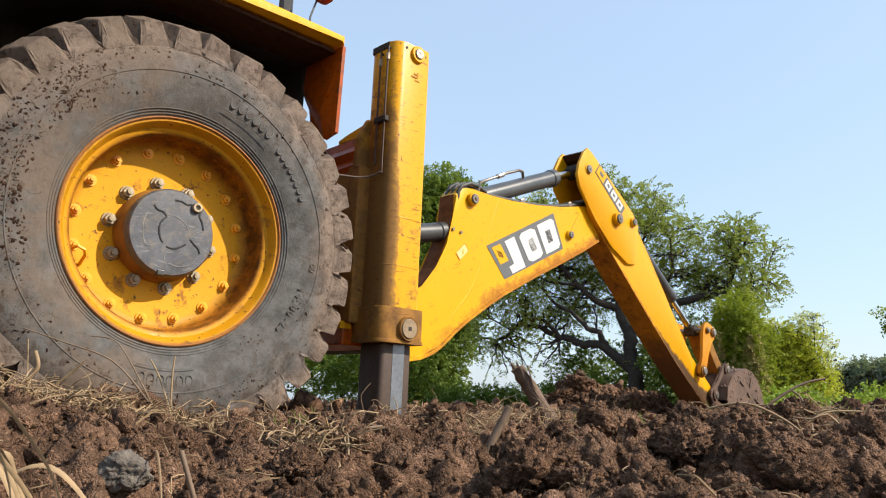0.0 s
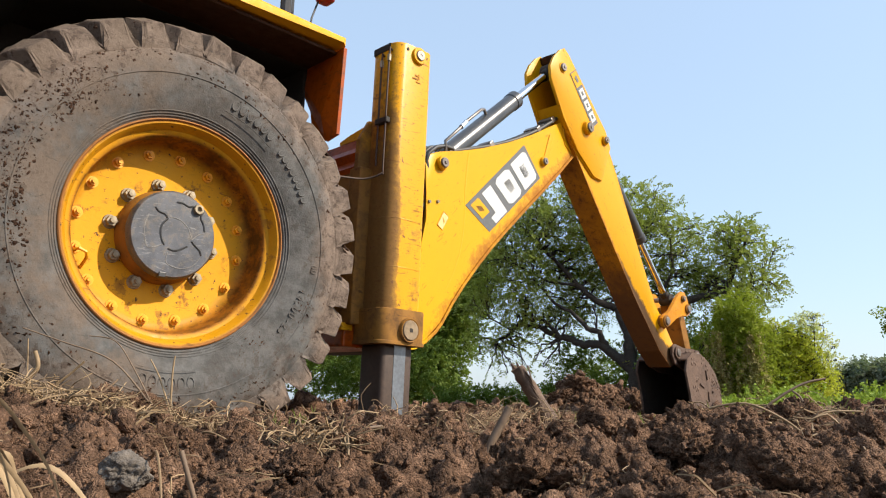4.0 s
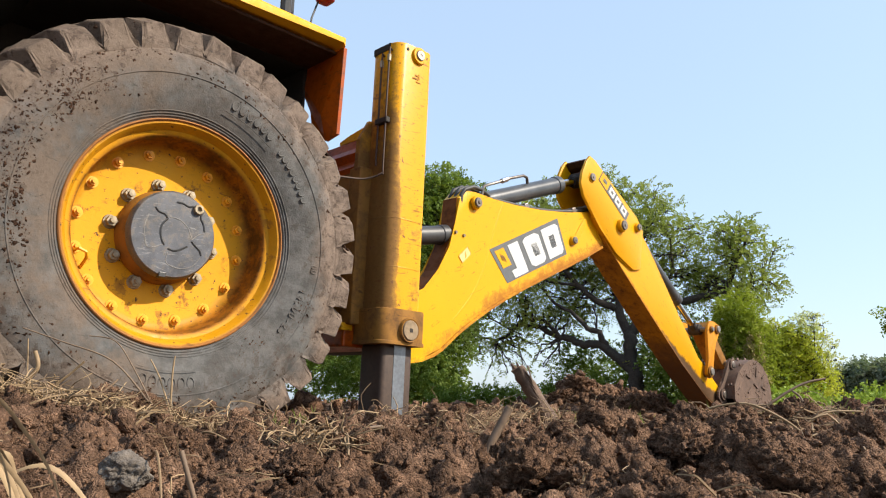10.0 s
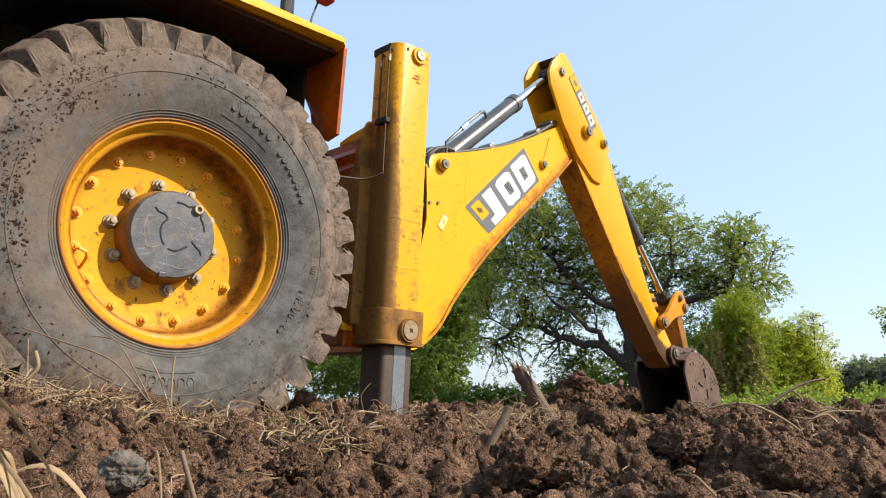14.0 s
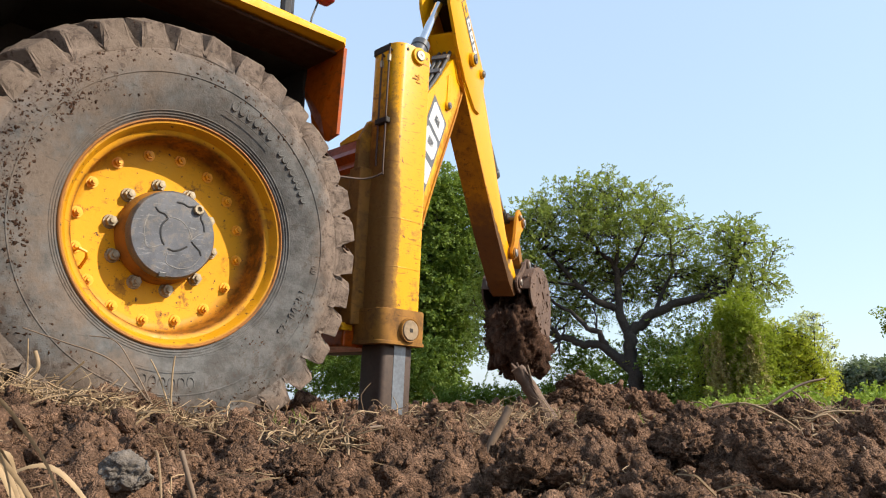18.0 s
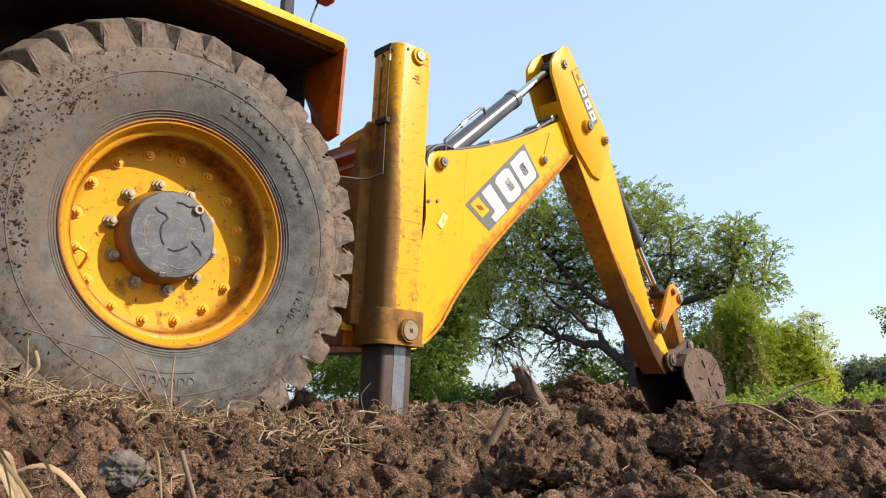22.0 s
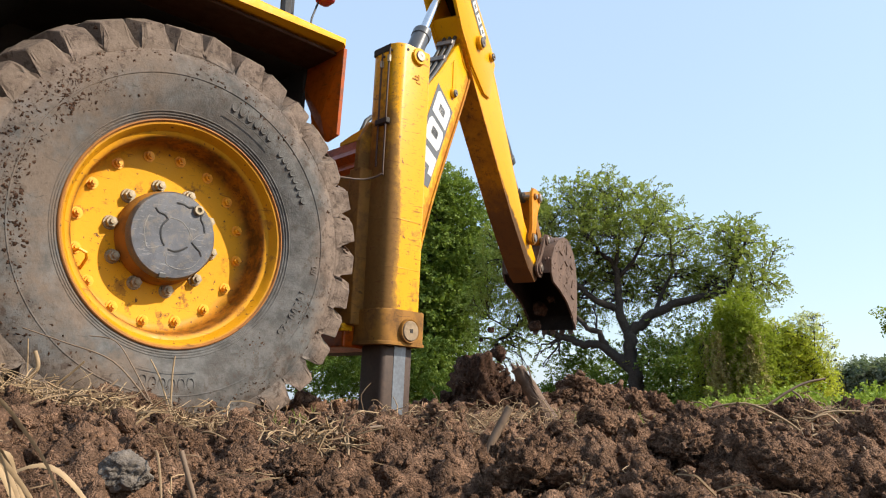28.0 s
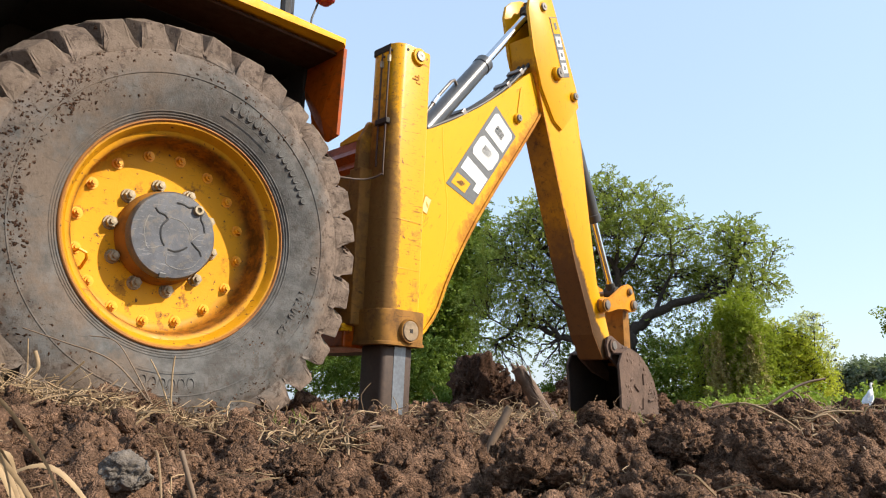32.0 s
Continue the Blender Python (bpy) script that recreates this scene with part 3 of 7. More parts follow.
def build_wheel():
    w = part("rim", lathe(bmesh.new(), [(0.351, 0.012), (0.348, -0.001), (0.341, 0.0), (0.334, 0.009), (0.330, 0.022), (0.325, 0.030), (0.312, 0.034), (0.307, 0.039), (0.306, 0.050), (0.3055, 0.095), (0.301, 0.116), (0.290, 0.130), (0.268, 0.136), (0.13, 0.136), (0.13, 0.16), (0.30, 0.16), (0.33, 0.10), (0.335, 0.42), (0.35, 0.44), (0.3555, 0.42)], 128), m_rim, digger, "dished yellow steel wheel rim, scuffed and dusty", 40)
    w.location = (0, 0, WC)
    part("rim_edge", lathe(bmesh.new(), [(0.347, 0.006), (0.3475, -0.003), (0.351, -0.007), (0.3545, -0.006), (0.3565, 0.0), (0.3565, 0.012)], 128), m_lip, w, "rust-worn outer edge of the rim", 60)
    # wire loop and valve stem on the disc
    part("wire_loop", tube(bmesh.new(), [(-0.268, 0.135, -0.095), (-0.266, 0.10, -0.088), (-0.258, 0.085, -0.084), (-0.238, 0.085, -0.092), (-0.230, 0.10, -0.105), (-0.232, 0.135, -0.13)], 0.005, 7), m_bolt, w, "small painted steel loop")
    part("valve_stem", rod(bmesh.new(), (-0.250, 0.135, -0.115), (-0.262, 0.085, -0.120), 0.007, 0.005, 8), m_bolt, w)
    # tyre: carcass
    prof = [(0.332, 0.02), (0.345, 0.004), (0.368, -0.006), (0.40, -0.022), (0.45, -0.038), (0.50, -0.042), (0.545, -0.034), (0.58, -0.016), (0.607, 0.012), (0.622, 0.05), (0.632, 0.12), (0.635, 0.20), (0.632, 0.28), (0.622, 0.35), (0.607, 0.388), (0.58, 0.416), (0.545, 0.434), (0.50, 0.442), (0.45, 0.438), (0.40, 0.42), (0.345, 0.40), (0.335, 0.38)]
    t = part("tyre", lathe(bmesh.new(), prof, 144), m_tyre, digger, "worn dusty rubber tyre with chevron lugs", 50)
    t.location = (0, 0, WC)
    # rings pressed in the sidewall
    for nm, r, y, th in (("bead_ring", 0.363, -0.0055, 0.003), ("bead_ring", 0.371, -0.0085, 0.003), ("bead_ring", 0.379, -0.0125, 0.003), ("sidewall_ring", 0.490, -0.0418, 0.003)):
        part(nm, lathe(bmesh.new(), [(r - th, y + 0.003), (r - th * 0.6, y - 0.0008), (r, y - 0.0016), (r + th * 0.6, y - 0.0012), (r + th, y + 0.003)], 128), m_tyre, t, "", 60)
    # lugs: two rows, each bar slanting in to the middle of the tread
    rnd = random.Random(5)
    count = 34
    for side in (0, 1):
        for k in range(count):
            a0 = 2 * math.pi * (k + 0.5 * side) / count
            bm = bmesh.new()
            stations = []
            for f in range(6):
                u = f / 5.0
                y = 0.2 - (0.2 + 0.028 - u * 0.0) * (1 - u) if not side else 0.2 + (0.228) * (1 - u)
                y = (-0.022 + u * 0.232) if not side else (0.422 - u * 0.232)
                edge = max(0.0, 1 - u * 2.4)
                rb = 0.632 - 0.062 * edge ** 1.6
                rt = 0.684 - 0.030 * edge ** 2.2
                twist = 0.20 * u + 0.03 * rnd.uniform(-0.5, 0.5) * (u in (0,))
                wid = 0.0425 - 0.010 * u
                stations.append((y, rb - 0.012, rt - rnd.uniform(0, 0.006), a0 + (twist if True else 0), wid))
            prev = None
            for y, rb, rt, a, wid in stations:
                ring = []
                for r, sgn, wf in ((rb, -1, 1.25), (rt, -1, 0.82), (rt, 1, 0.82), (rb, 1, 1.25)):
                    aa = a + sgn * wid * wf / r
                    ring.append(bm.verts.new((r * math.cos(aa), y, r * math.sin(aa))))
                if prev:
                    for q in range(4):
                        bm.faces.new((prev[q], prev[(q + 1) % 4], ring[(q + 1) % 4], ring[q]))
                else:
                    # shoulder end slopes down the sidewall
                    out = [bm.verts.new(((0.565 if r < 0.63 else 0.592) * math.cos(math.atan2(v.co.z, v.co.x)), -0.024 if not side else 0.424, (0.565 if r < 0.63 else 0.592) * math.sin(math.atan2(v.co.z, v.co.x)))) for v, r in zip(ring, (0.6, 0.64, 0.64, 0.6))]
                    bm.faces.new(out)
                    for q in range(4):
                        bm.faces.new((out[q], out[(q + 1) % 4], ring[(q + 1) % 4], ring[q]))
                prev = ring
            bm.faces.new(prev[::-1])
            bmesh.ops.bevel(bm, geom=bm.edges[:], offset=0.006, segments=2, affect="EDGES", profile=0.6)
            for v in bm.verts:
                v.co += 0.007 * noise.noise_vector(v.co * 21.0) + 0.004 * noise.noise_vector(v.co * 55.0)
            part("tread_lug", bm, m_tyre, t)
    # moulded marks on the sidewall: plain raised rings in a frame, and the tyre's size
    def bar_arc(a_mid, span, r0, r1, nbars, y, frame_too=False):
        bm = bmesh.new()
        def patch(aa, ab, ra, rb, h):
            n = max(1, int(abs(ab - aa) / 0.03))
            for q in range(n):
                c0, c1 = aa + (ab - aa) * q / n, aa + (ab - aa) * (q + 1) / n
                vs = [bm.verts.new((r * math.cos(c), yy, r * math.sin(c))) for yy in (y + 0.002, y - h) for r, c in ((ra, c0), (rb, c0), (rb, c1), (ra, c1))]
                for f in ((4, 5, 6, 7), (0, 1, 5, 4), (1, 2, 6, 5), (2, 3, 7, 6), (3, 0, 4, 7)):
                    bm.faces.new([vs[k] for k in f])
        for i in range(nbars):
            a = radians(a_mid + span * (0.5 - (i + 0.5) / nbars))
            rc, hr = (r0 + r1) / 2, (r1 - r0) * 0.27
            ht = min(hr, radians(span / nbars) * rc * 0.36)
            ring = [(rc + hr * math.sin(q * math.pi / 8), a + ht * math.cos(q * math.pi / 8) / rc) for q in range(17)]
            tube(bm, [(r * math.cos(c), y + 0.0008, r * math.sin(c)) for r, c in ring], 0.0026, 6)
        if frame_too:
            a0, a1 = radians(a_mid - span * 0.56), radians(a_mid + span * 0.56)
            patch(a0, a1, r0 - 0.004, r0 - 0.003, 0.0003)
            patch(a0, a1, r1 + 0.004, r1 + 0.005, 0.0003)
        part("sidewall_mark", bm, m_tyre, t, "raised plain rubber rings")
    bar_arc(65.5, 23, 0.425, 0.487, 6, -0.0385, True)
    bar_arc(36, 26, 0.425, 0.468, 8, -0.037)
    bar_arc(-91, 22, 0.425, 0.490, 6, -0.0385, True)
    bar_arc(-6, 4.0, 0.450, 0.488, 2, -0.040)
    font = bpy.data.curves.new("size", "FONT")
    font.size, font.extrude, font.align_x = 0.037, 0.0024, "CENTER"
    for i, ch in enumerate("14.00-25"):
        font.body = ch
        probe = new("probe", font)
        me = bpy.data.meshes.new_from_object(probe.evaluated_get(bpy.context.evaluated_depsgraph_get()))
        bpy.data.objects.remove(probe)
        me.materials.append(m_tyre)
        o = new("size_figure", me)
        o.parent = t
        a = radians(-17 - 2.9 * i)
        o.matrix_basis = Matrix.Translation((0.437 * math.cos(a), -0.0375, 0.437 * math.sin(a))) @ Matrix.Rotation(-(a - math.pi / 2), 4, "Y") @ Matrix.Rotation(math.pi / 2, 4, "X")
    bpy.data.curves.remove(font)
    # dried mud stuck to shoulder and sidewall
    rm = random.Random(8)
    blobs = [ico_shape(1, 60 + q, 1.1) for q in range(10)]
    vs, fs, base = [], [], 0
    def prof_y(r):
        for (ra, ya), (rb, yb) in zip(prof, prof[1:]):
            if ra <= r <= rb:
                return ya + (yb - ya) * (r - ra) / (rb - ra)
        return -0.02
    centres = [(radians(rm.gauss(158, 22)), rm.uniform(0.46, 0.60)) for _ in range(70)] + [(rm.uniform(0, 6.283), rm.choice((rm.uniform(0.47, 0.60), rm.uniform(0.56, 0.60), rm.uniform(0.42, 0.6)))) for _ in range(80)] + [(radians(a), r) for a, r in ((98, 0.52), (103, 0.55), (118, 0.57), (60, 0.56), (35, 0.565), (130, 0.53), (150, 0.56))]
    for ca, cr in centres:
        for _ in range(rm.randrange(6, 36)):
            a, r = ca + rm.gauss(0, 0.07), min(0.602, max(0.39, cr + rm.gauss(0, 0.016)))
            s = 0.0008 + 0.0034 * rm.random() ** 4.0
            co, tri = blobs[rm.randrange(10)]
            ax, az, tw = s * rm.uniform(0.8, 2.0), s * rm.uniform(0.6, 1.5), rm.uniform(0, 3.1416)
            turn = np.array([[math.cos(tw), 0, math.sin(tw)], [0, 1, 0], [-math.sin(tw), 0, math.cos(tw)]])
            vs.append(co * np.array([ax, s * 0.2, az]) @ turn + np.array([r * math.cos(a), prof_y(r) - s * 0.1, r * math.sin(a)]))
            fs.append(tri + base)
            base += len(co)
    for _ in range(40):
        ca = rm.uniform(0.0, 3.6)
        for _ in range(14):
            a, r = ca + rm.gauss(0, 0.025), rm.uniform(0.595, 0.652)
            s = rm.uniform(0.003, 0.011)
            co, tri = blobs[rm.randrange(6)]
            vs.append(co * s + np.array([r * math.cos(a), rm.uniform(0.0, 0.07), r * math.sin(a)]))
            fs.append(tri + base)
            base += len(co)
    caked = raw_part("caked_mud", np.concatenate(vs).tolist(), np.concatenate(fs).tolist(), m_soil_damp, t, "flat crumbs of dark brown mud")
    caked["kind"] = "stuff"
    # ring of rim bolts and hub studs
    for k in range(16):
        a = 2.2426 - k * 2 * math.pi / 16
        bm = hexnut(bmesh.new(), (0, 0, 0), 0.0128, 0.017)
        rod(bm, (0, 0, 0), (0, -0.004, 0), 0.0185, 0.0185, 14)
        o = part("rim_bolt", bm, m_bolt, w)
        o.location = (0.267 * math.cos(a), 0.136, 0.267 * math.sin(a))
    for k in range(10):
        a = radians(137) - k * 2 * math.pi / 10
        bm = hexnut(bmesh.new(), (0, 0, 0), 0.017, 0.024)
        rod(bm, (0, 0, 0), (0, -0.005, 0), 0.023, 0.021, 14)
        o = part("wheel_nut", bm, m_nut, w)
        o.location = (0.168 * math.cos(a), 0.136, 0.168 * math.sin(a))
    hub = part("hub", lathe(bmesh.new(), [(0.150, 0.11), (0.150, 0.07), (0.146, 0.045), (0.140, 0.035), (0.136, 0.02)], 64), m_yellow_dirty, digger, "grimy yellow wheel hub", 40)
    hub.location = (0, 0.05, WC)
    cap = part("hub_cap", lathe(bmesh.new(), [(0.139, 0.03), (0.139, 0.006), (0.133, -0.002), (0.10, -0.004), (0.0005, -0.004)], 64), m_hub, digger, "dark grey dusty plastic hub cap", 40)
    cap.location = (0.0, 0.05, WC)
    part("drain_plug", lathe_plug(bmesh.new(), 0.0685, 0.093, 0.0165, 0.012), m_nut, cap, "pale steel drain plug")
    # curved grooves that cross the face of the cap, and the worn ridges between them
    grooves = ([(-0.0685, 0.0747), (-0.056, 0.062), (-0.037, 0.058), (-0.0257, 0.0459)], [(-0.0257, 0.0459), (-0.0416, 0.0245), (-0.044, 0.0), (-0.0367, -0.0245), (-0.0275, -0.038)],
               [(-0.0153, -0.0477), (0.006, -0.051), (0.0275, -0.043), (0.046, -0.0306)], [(0.058, -0.0122), (0.0734, -0.0257), (0.0887, -0.038), (0.095, -0.052)],
               [(-0.003, 0.103), (0.018, 0.103), (0.037, 0.0967), (0.052, 0.101)], [(0.0887, 0.095), (0.081, 0.07), (0.092, 0.049), (0.099, 0.0257)])
    for path in grooves:
        part("cap_groove", tube(bmesh.new(), smooth_path([(x, -0.0035, z) for x, z in path]), 0.0034, 6), m_black, cap, "black groove")
    ridges = ([(-0.086, 0.049), (-0.095, 0.012), (-0.089, -0.031), (-0.0747, -0.054), (-0.031, -0.037)], [(-0.015, -0.06), (-0.015, -0.092), (0.0245, -0.104), (0.067, -0.092), (0.092, -0.06)],
              [(-0.02, 0.052), (0.012, 0.049), (0.04, 0.03), (0.056, 0.0)], [(0.06, -0.006), (0.078, 0.012), (0.097, 0.02)])
    for path in ridges:
        part("cap_ridge", tube(bmesh.new(), smooth_path([(x, -0.0035, z) for x, z in path]), 0.0016, 6), m_scuffed, cap, "pale rubbed ridge")
    part("cap_notch", box(bmesh.new(), -0.034, -0.012, -0.006, 0.02, -0.138, -0.122, 0.002), m_black, cap)
    part("axle", rod(bmesh.new(), (0, 0.16, WC), (0, 1.2, WC), 0.13, 0.13, 24), m_dark, digger)


build_wheel()


def build_frame():
    # fender: flat top, front slope, outer lip, rear flap
    m = m_yellow
    arch = [(0.543, 1.53), (-0.42, 1.53), (-0.82, 1.13), (-0.82, 1.09), (-0.415, 1.495), (0.543, 1.495)]
    part("fender", prism(bmesh.new(), arch, 0.0, 0.75, 0.006), m, digger, "yellow mudguard over the rear wheel, underside darkened for shade", 40)
    lip = [(0.546, 1.536), (-0.423, 1.536), (-0.828, 1.131), (-0.80, 1.10), (-0.405, 1.493), (0.546, 1.493)]
    part("fender_lip", prism(bmesh.new(), lip, -0.03, 0.012, 0.016, 4), m, digger, "", 40)
    bm = bmesh.new()
    ring = [(-0.029, 1.49), (0.30, 1.49), (0.165, 1.285), (0.150, 1.228), (0.050, 1.140), (-0.019, 1.152)]
    a = [bm.verts.new((0.534, y, z)) for y, z in ring]
    b = [bm.verts.new((0.548, y, z)) for y, z in ring]
    fold = bm.verts.new((0.512, 0.058, 1.235))
    for k in range(6):
        bm.faces.new((a[k], b[k], b[(k + 1) % 6], a[(k + 1) % 6]))
    bm.faces.new(b[::-1])
    for tri in ((a[0], a[1], fold), (a[1], a[2], fold), (a[2], a[3], a[4], fold), (fold, a[4], a[5]), (a[0], fold, a[5])):
        bm.faces.new(tri)
    part("fender_flap", bm, m_flap, digger, "orange-brown rear flap of the mudguard, shade and stains in its colour")
    # dark sheets line the arch; its shade is painted into them
    part("fender_liner", box(bmesh.new(), -0.80, 0.54, 0.70, 0.74, 0.55, 1.49), m_dark, digger, "inner wall of the wheel arch, black for the shade there")
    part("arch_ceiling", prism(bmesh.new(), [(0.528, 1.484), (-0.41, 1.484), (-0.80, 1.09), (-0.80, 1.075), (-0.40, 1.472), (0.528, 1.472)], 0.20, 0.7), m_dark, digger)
    part("fender_skirt", prism(bmesh.new(), [(0.531, 1.486), (-0.41, 1.486), (-0.80, 1.092), (-0.80, 1.072), (-0.40, 1.474), (0.531, 1.474)], 0.014, 0.20), m_under, digger, "underside of the mudguard, its shade put into the brown")
    part("arch_rear_wall", prism(bmesh.new(), [(0.518, 0.95), (0.531, 0.95), (0.531, 1.484), (0.518, 1.484)], 0.205, 0.70), m_dark, digger, "rear wall of the wheel arch, black for the shade there")
    # cab side and rear pillar above the mudguard
    part("cab_pillar", rod(bmesh.new(), (0.42, 0.22, 1.53), (0.40, 0.22, 3.0), 0.022, 0.022, 10), m_black, digger)
    part("cab_pillar", rod(bmesh.new(), (0.46, 0.25, 1.53), (0.44, 0.25, 3.0), 0.014, 0.014, 10), m_black, digger)
    part("cab_body", box(bmesh.new(), -1.9, 0.35, 0.42, 1.9, 1.53, 2.9, 0.05), m_black, digger, "black cab frame")
    lamp = part("tail_lamp", box(bmesh.new(), 0.508, 0.575, 0.10, 0.17, 1.738, 1.80, 0.020, 3), m_red, digger, "red tail lamp on a bracket")
    part("lamp_bracket", tube(bmesh.new(), [(0.49, 0.15, 1.53), (0.495, 0.15, 1.66), (0.52, 0.15, 1.745)], 0.004, 6), m_black, digger)
    # chassis
    part("chassis", box(bmesh.new(), -2.6, 0.78, 0.78, 1.65, 0.62, 1.05, 0.03), m_dark, digger, "dark greasy chassis")
    part("bonnet", box(bmesh.new(), -3.6, -1.9, 0.7, 1.7, 1.0, 1.75, 0.08), m_yellow, digger, "yellow engine bonnet")
    # rear frame: two cross rails and an upright plate behind the stabiliser leg
    part("cross_rail", prism(bmesh.new(), [(0.80, 1.255), (0.92, 1.255), (0.92, 1.10), (0.79, 1.10), (0.775, 1.13), (0.79, 1.16), (0.775, 1.19), (0.79, 1.215)], 0.157, 2.15, 0.004), m_flap, digger, "rusty orange upper cross rail with stepped ribs, darkened for shade")
    bm = bmesh.new()
    ends = [[bm.verts.new((x, y, z)) for y, z in ((0.33, 1.258), (0.328, 1.272), (0.259, 1.288), (0.172, 1.302), (0.160, 1.258))] for x in (0.80, 0.87)]
    bm.faces.new(ends[0])
    bm.faces.new(ends[1][::-1])
    for k in range(5):
        bm.faces.new((ends[0][k], ends[1][k], ends[1][(k + 1) % 5], ends[0][(k + 1) % 5]))
    bmesh.ops.recalc_face_normals(bm, faces=bm.faces[:])
    part("rail_cap", bm, m_yellow, digger, "bright yellow cap on the end of the upper rail")
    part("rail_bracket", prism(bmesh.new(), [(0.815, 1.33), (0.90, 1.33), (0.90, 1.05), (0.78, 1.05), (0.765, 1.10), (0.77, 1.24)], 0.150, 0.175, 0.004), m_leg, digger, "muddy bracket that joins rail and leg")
    part("cross_rail", box(bmesh.new(), 0.76, 0.98, 0.16, 2.15, 0.40, 0.485, 0.008), m_flap, digger, "rusty orange lower cross rail, darkened for shade")
    # thin yellow strip paints the sunlit top of the lower rail
    part("sunlit_strip", box(bmesh.new(), 0.745, 0.80, 0.158, 0.60, 0.462, 0.492, 0.004), m_yellow, digger, "yellow strip for the sunlight on the lower cross rail")
    part("rear_plate", box(bmesh.new(), 0.785, 0.84, 0.150, 2.1, 0.485, 1.12, 0.006), m_collar, digger, "mud-stained yellow rear frame plate")
    part("plate_cover", box(bmesh.new(), 0.778, 0.79, 0.21, 1.2, 0.80, 1.098, 0.004), m_yellow_dirty, digger, "scratched muddy yellow cover plate")
    part("plate_rib", box(bmesh.new(), 0.765, 0.90, 0.128, 0.20, 0.485, 1.12, 0.006), m_collar, digger, "mud-caked upright rib")
    part("step_block", box(bmesh.new(), 0.74, 0.80, 0.22, 0.9, 0.60, 0.66, 0.01), m_flap, digger)
    part("arm_hitch", box(bmesh.new(), 1.0, 1.665, 0.97, 1.43, 0.45, 1.22, 0.04), m_dark, digger, "dark slewing post that carries the arm")


def build_stabiliser(y_out, mirror=1):
    """A box-section leg that a sliding inner leg leaves below, with its collar and pins."""
    x0, x1 = 0.822, 1.004
    y0, y1 = (y_out, y_out + 0.180 * mirror)
    ya, yb = min(y0, y1), max(y0, y1)
    bm = bmesh.new()
    cr, n = 0.046, 6
    prof = []
    for cx, cy, a0 in ((x1 - cr, yb - cr, 0), (x0 + cr, yb - cr, 90), (x0 + cr, ya + cr, 180), (x1 - cr * 0.3, ya + cr * 0.3, 270)):
        c = cr if a0 != 270 else cr * 0.3
        for k in range(n + 1):
            a = radians(a0 + 90 * k / n)
            prof.append((cx + c * math.cos(a), cy + c * math.sin(a)))
    def shaft(z0, z1, grow=0.0, zr=None):
        b = bmesh.new()
        mx, my = (x0 + x1) / 2, (ya + yb) / 2
        rings = []
        for z in (z0, z1):
            rings.append([b.verts.new((x + math.copysign(grow, x - mx), y + math.copysign(grow, y - my), z)) for x, y in prof])
        k = len(prof)
        b.faces.new(rings[0][::-1])
        top = b.faces.new(rings[1])
        for i in range(k):
            b.faces.new((rings[0][i], rings[0][(i + 1) % k], rings[1][(i + 1) % k], rings[1][i]))
        bmesh.ops.bevel(b, geom=list(top.edges), offset=0.005, segments=2, affect="EDGES", profile=0.5)
        return b
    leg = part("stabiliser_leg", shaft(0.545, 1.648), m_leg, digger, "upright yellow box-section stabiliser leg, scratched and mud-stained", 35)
    # weld seams that ring the leg
    for z, g in ((0.905, 0.0008), (0.712, 0.0008)):
        part("weld_seam", shaft(z, z + 0.004, g), m_leg, leg, "", 35)
    part("collar", shaft(0.425, 0.548, 0.016), m_collar, leg, "scuffed brown-yellow collar at the foot of the leg", 35)
    part("collar_lip", shaft(0.412, 0.426, 0.020), m_collar, leg, "", 35)
    bm = box(bmesh.new(), x0 + 0.022, x1 - 0.004, ya + 0.02, yb - 0.02, -0.05, 0.42, 0.02, 3)
    part("inner_leg", bm, m_leg_steel, leg, "bare brown steel inner leg", 35)
    part("bright_stripe", box(bmesh.new(), x1 - 0.104, x1 - 0.046, ya + 0.0185, ya + 0.021, -0.04, 0.41), m_stripe, leg, "bright stripe on the inner leg")
    s = -1 if mirror == 1 else 1
    yo = ya if mirror == 1 else yb
    pin = lathe(bmesh.new(), [(0.0005, -0.020), (0.036, -0.020), (0.039, -0.016), (0.039, 0.0)], 40)
    p = part("leg_pin", pin, m_pin_face, leg, "round pale steel pin with a square socket", 40)
    # dark square, slightly proud, paints the shade in the socket
    part("pin_socket", box(bmesh.new(), -0.0075, 0.0075, -0.0215, -0.0195, -0.0075, 0.0075), m_dark, p)
    part("pin_ring", lathe(bmesh.new(), [(0.040, -0.004), (0.040, -0.014), (0.045, -0.016), (0.0475, -0.010), (0.0475, 0.0)], 40), m_collar, p, "muddy worn ring round the pin", 40)
    p.location = (0.934, yo - 0.016, 0.469)
    if mirror != 1:
        p.rotation_euler = (0, 0, math.pi)
    ring = lathe(bmesh.new(), [(0.022, -0.012), (0.034, -0.012), (0.036, -0.008), (0.036, 0.002)], 36)
    r = part("pin_boss", ring, m_yellow, leg, "", 40)
    r.location = (0.932, yo, 1.612)
    r2 = part("top_pin", lathe(bmesh.new(), [(0.0005, -0.016), (0.004, -0.016), (0.006, -0.018), (0.020, -0.018), (0.023, -0.014), (0.023, 0.0)], 32), m_steel, leg, "dull steel pin head", 40)
    r2.location = (0.932, yo, 1.612)
    for bx, bz in ((0.872, 1.624), (0.975, 1.618)):
        # dark disc on the face in place of a shaded hole
        h = part("bolt_hole", lathe(bmesh.new(), [(0.0005, -0.002), (0.0065, -0.002), (0.0065, 0.002)], 16), m_dark, leg)
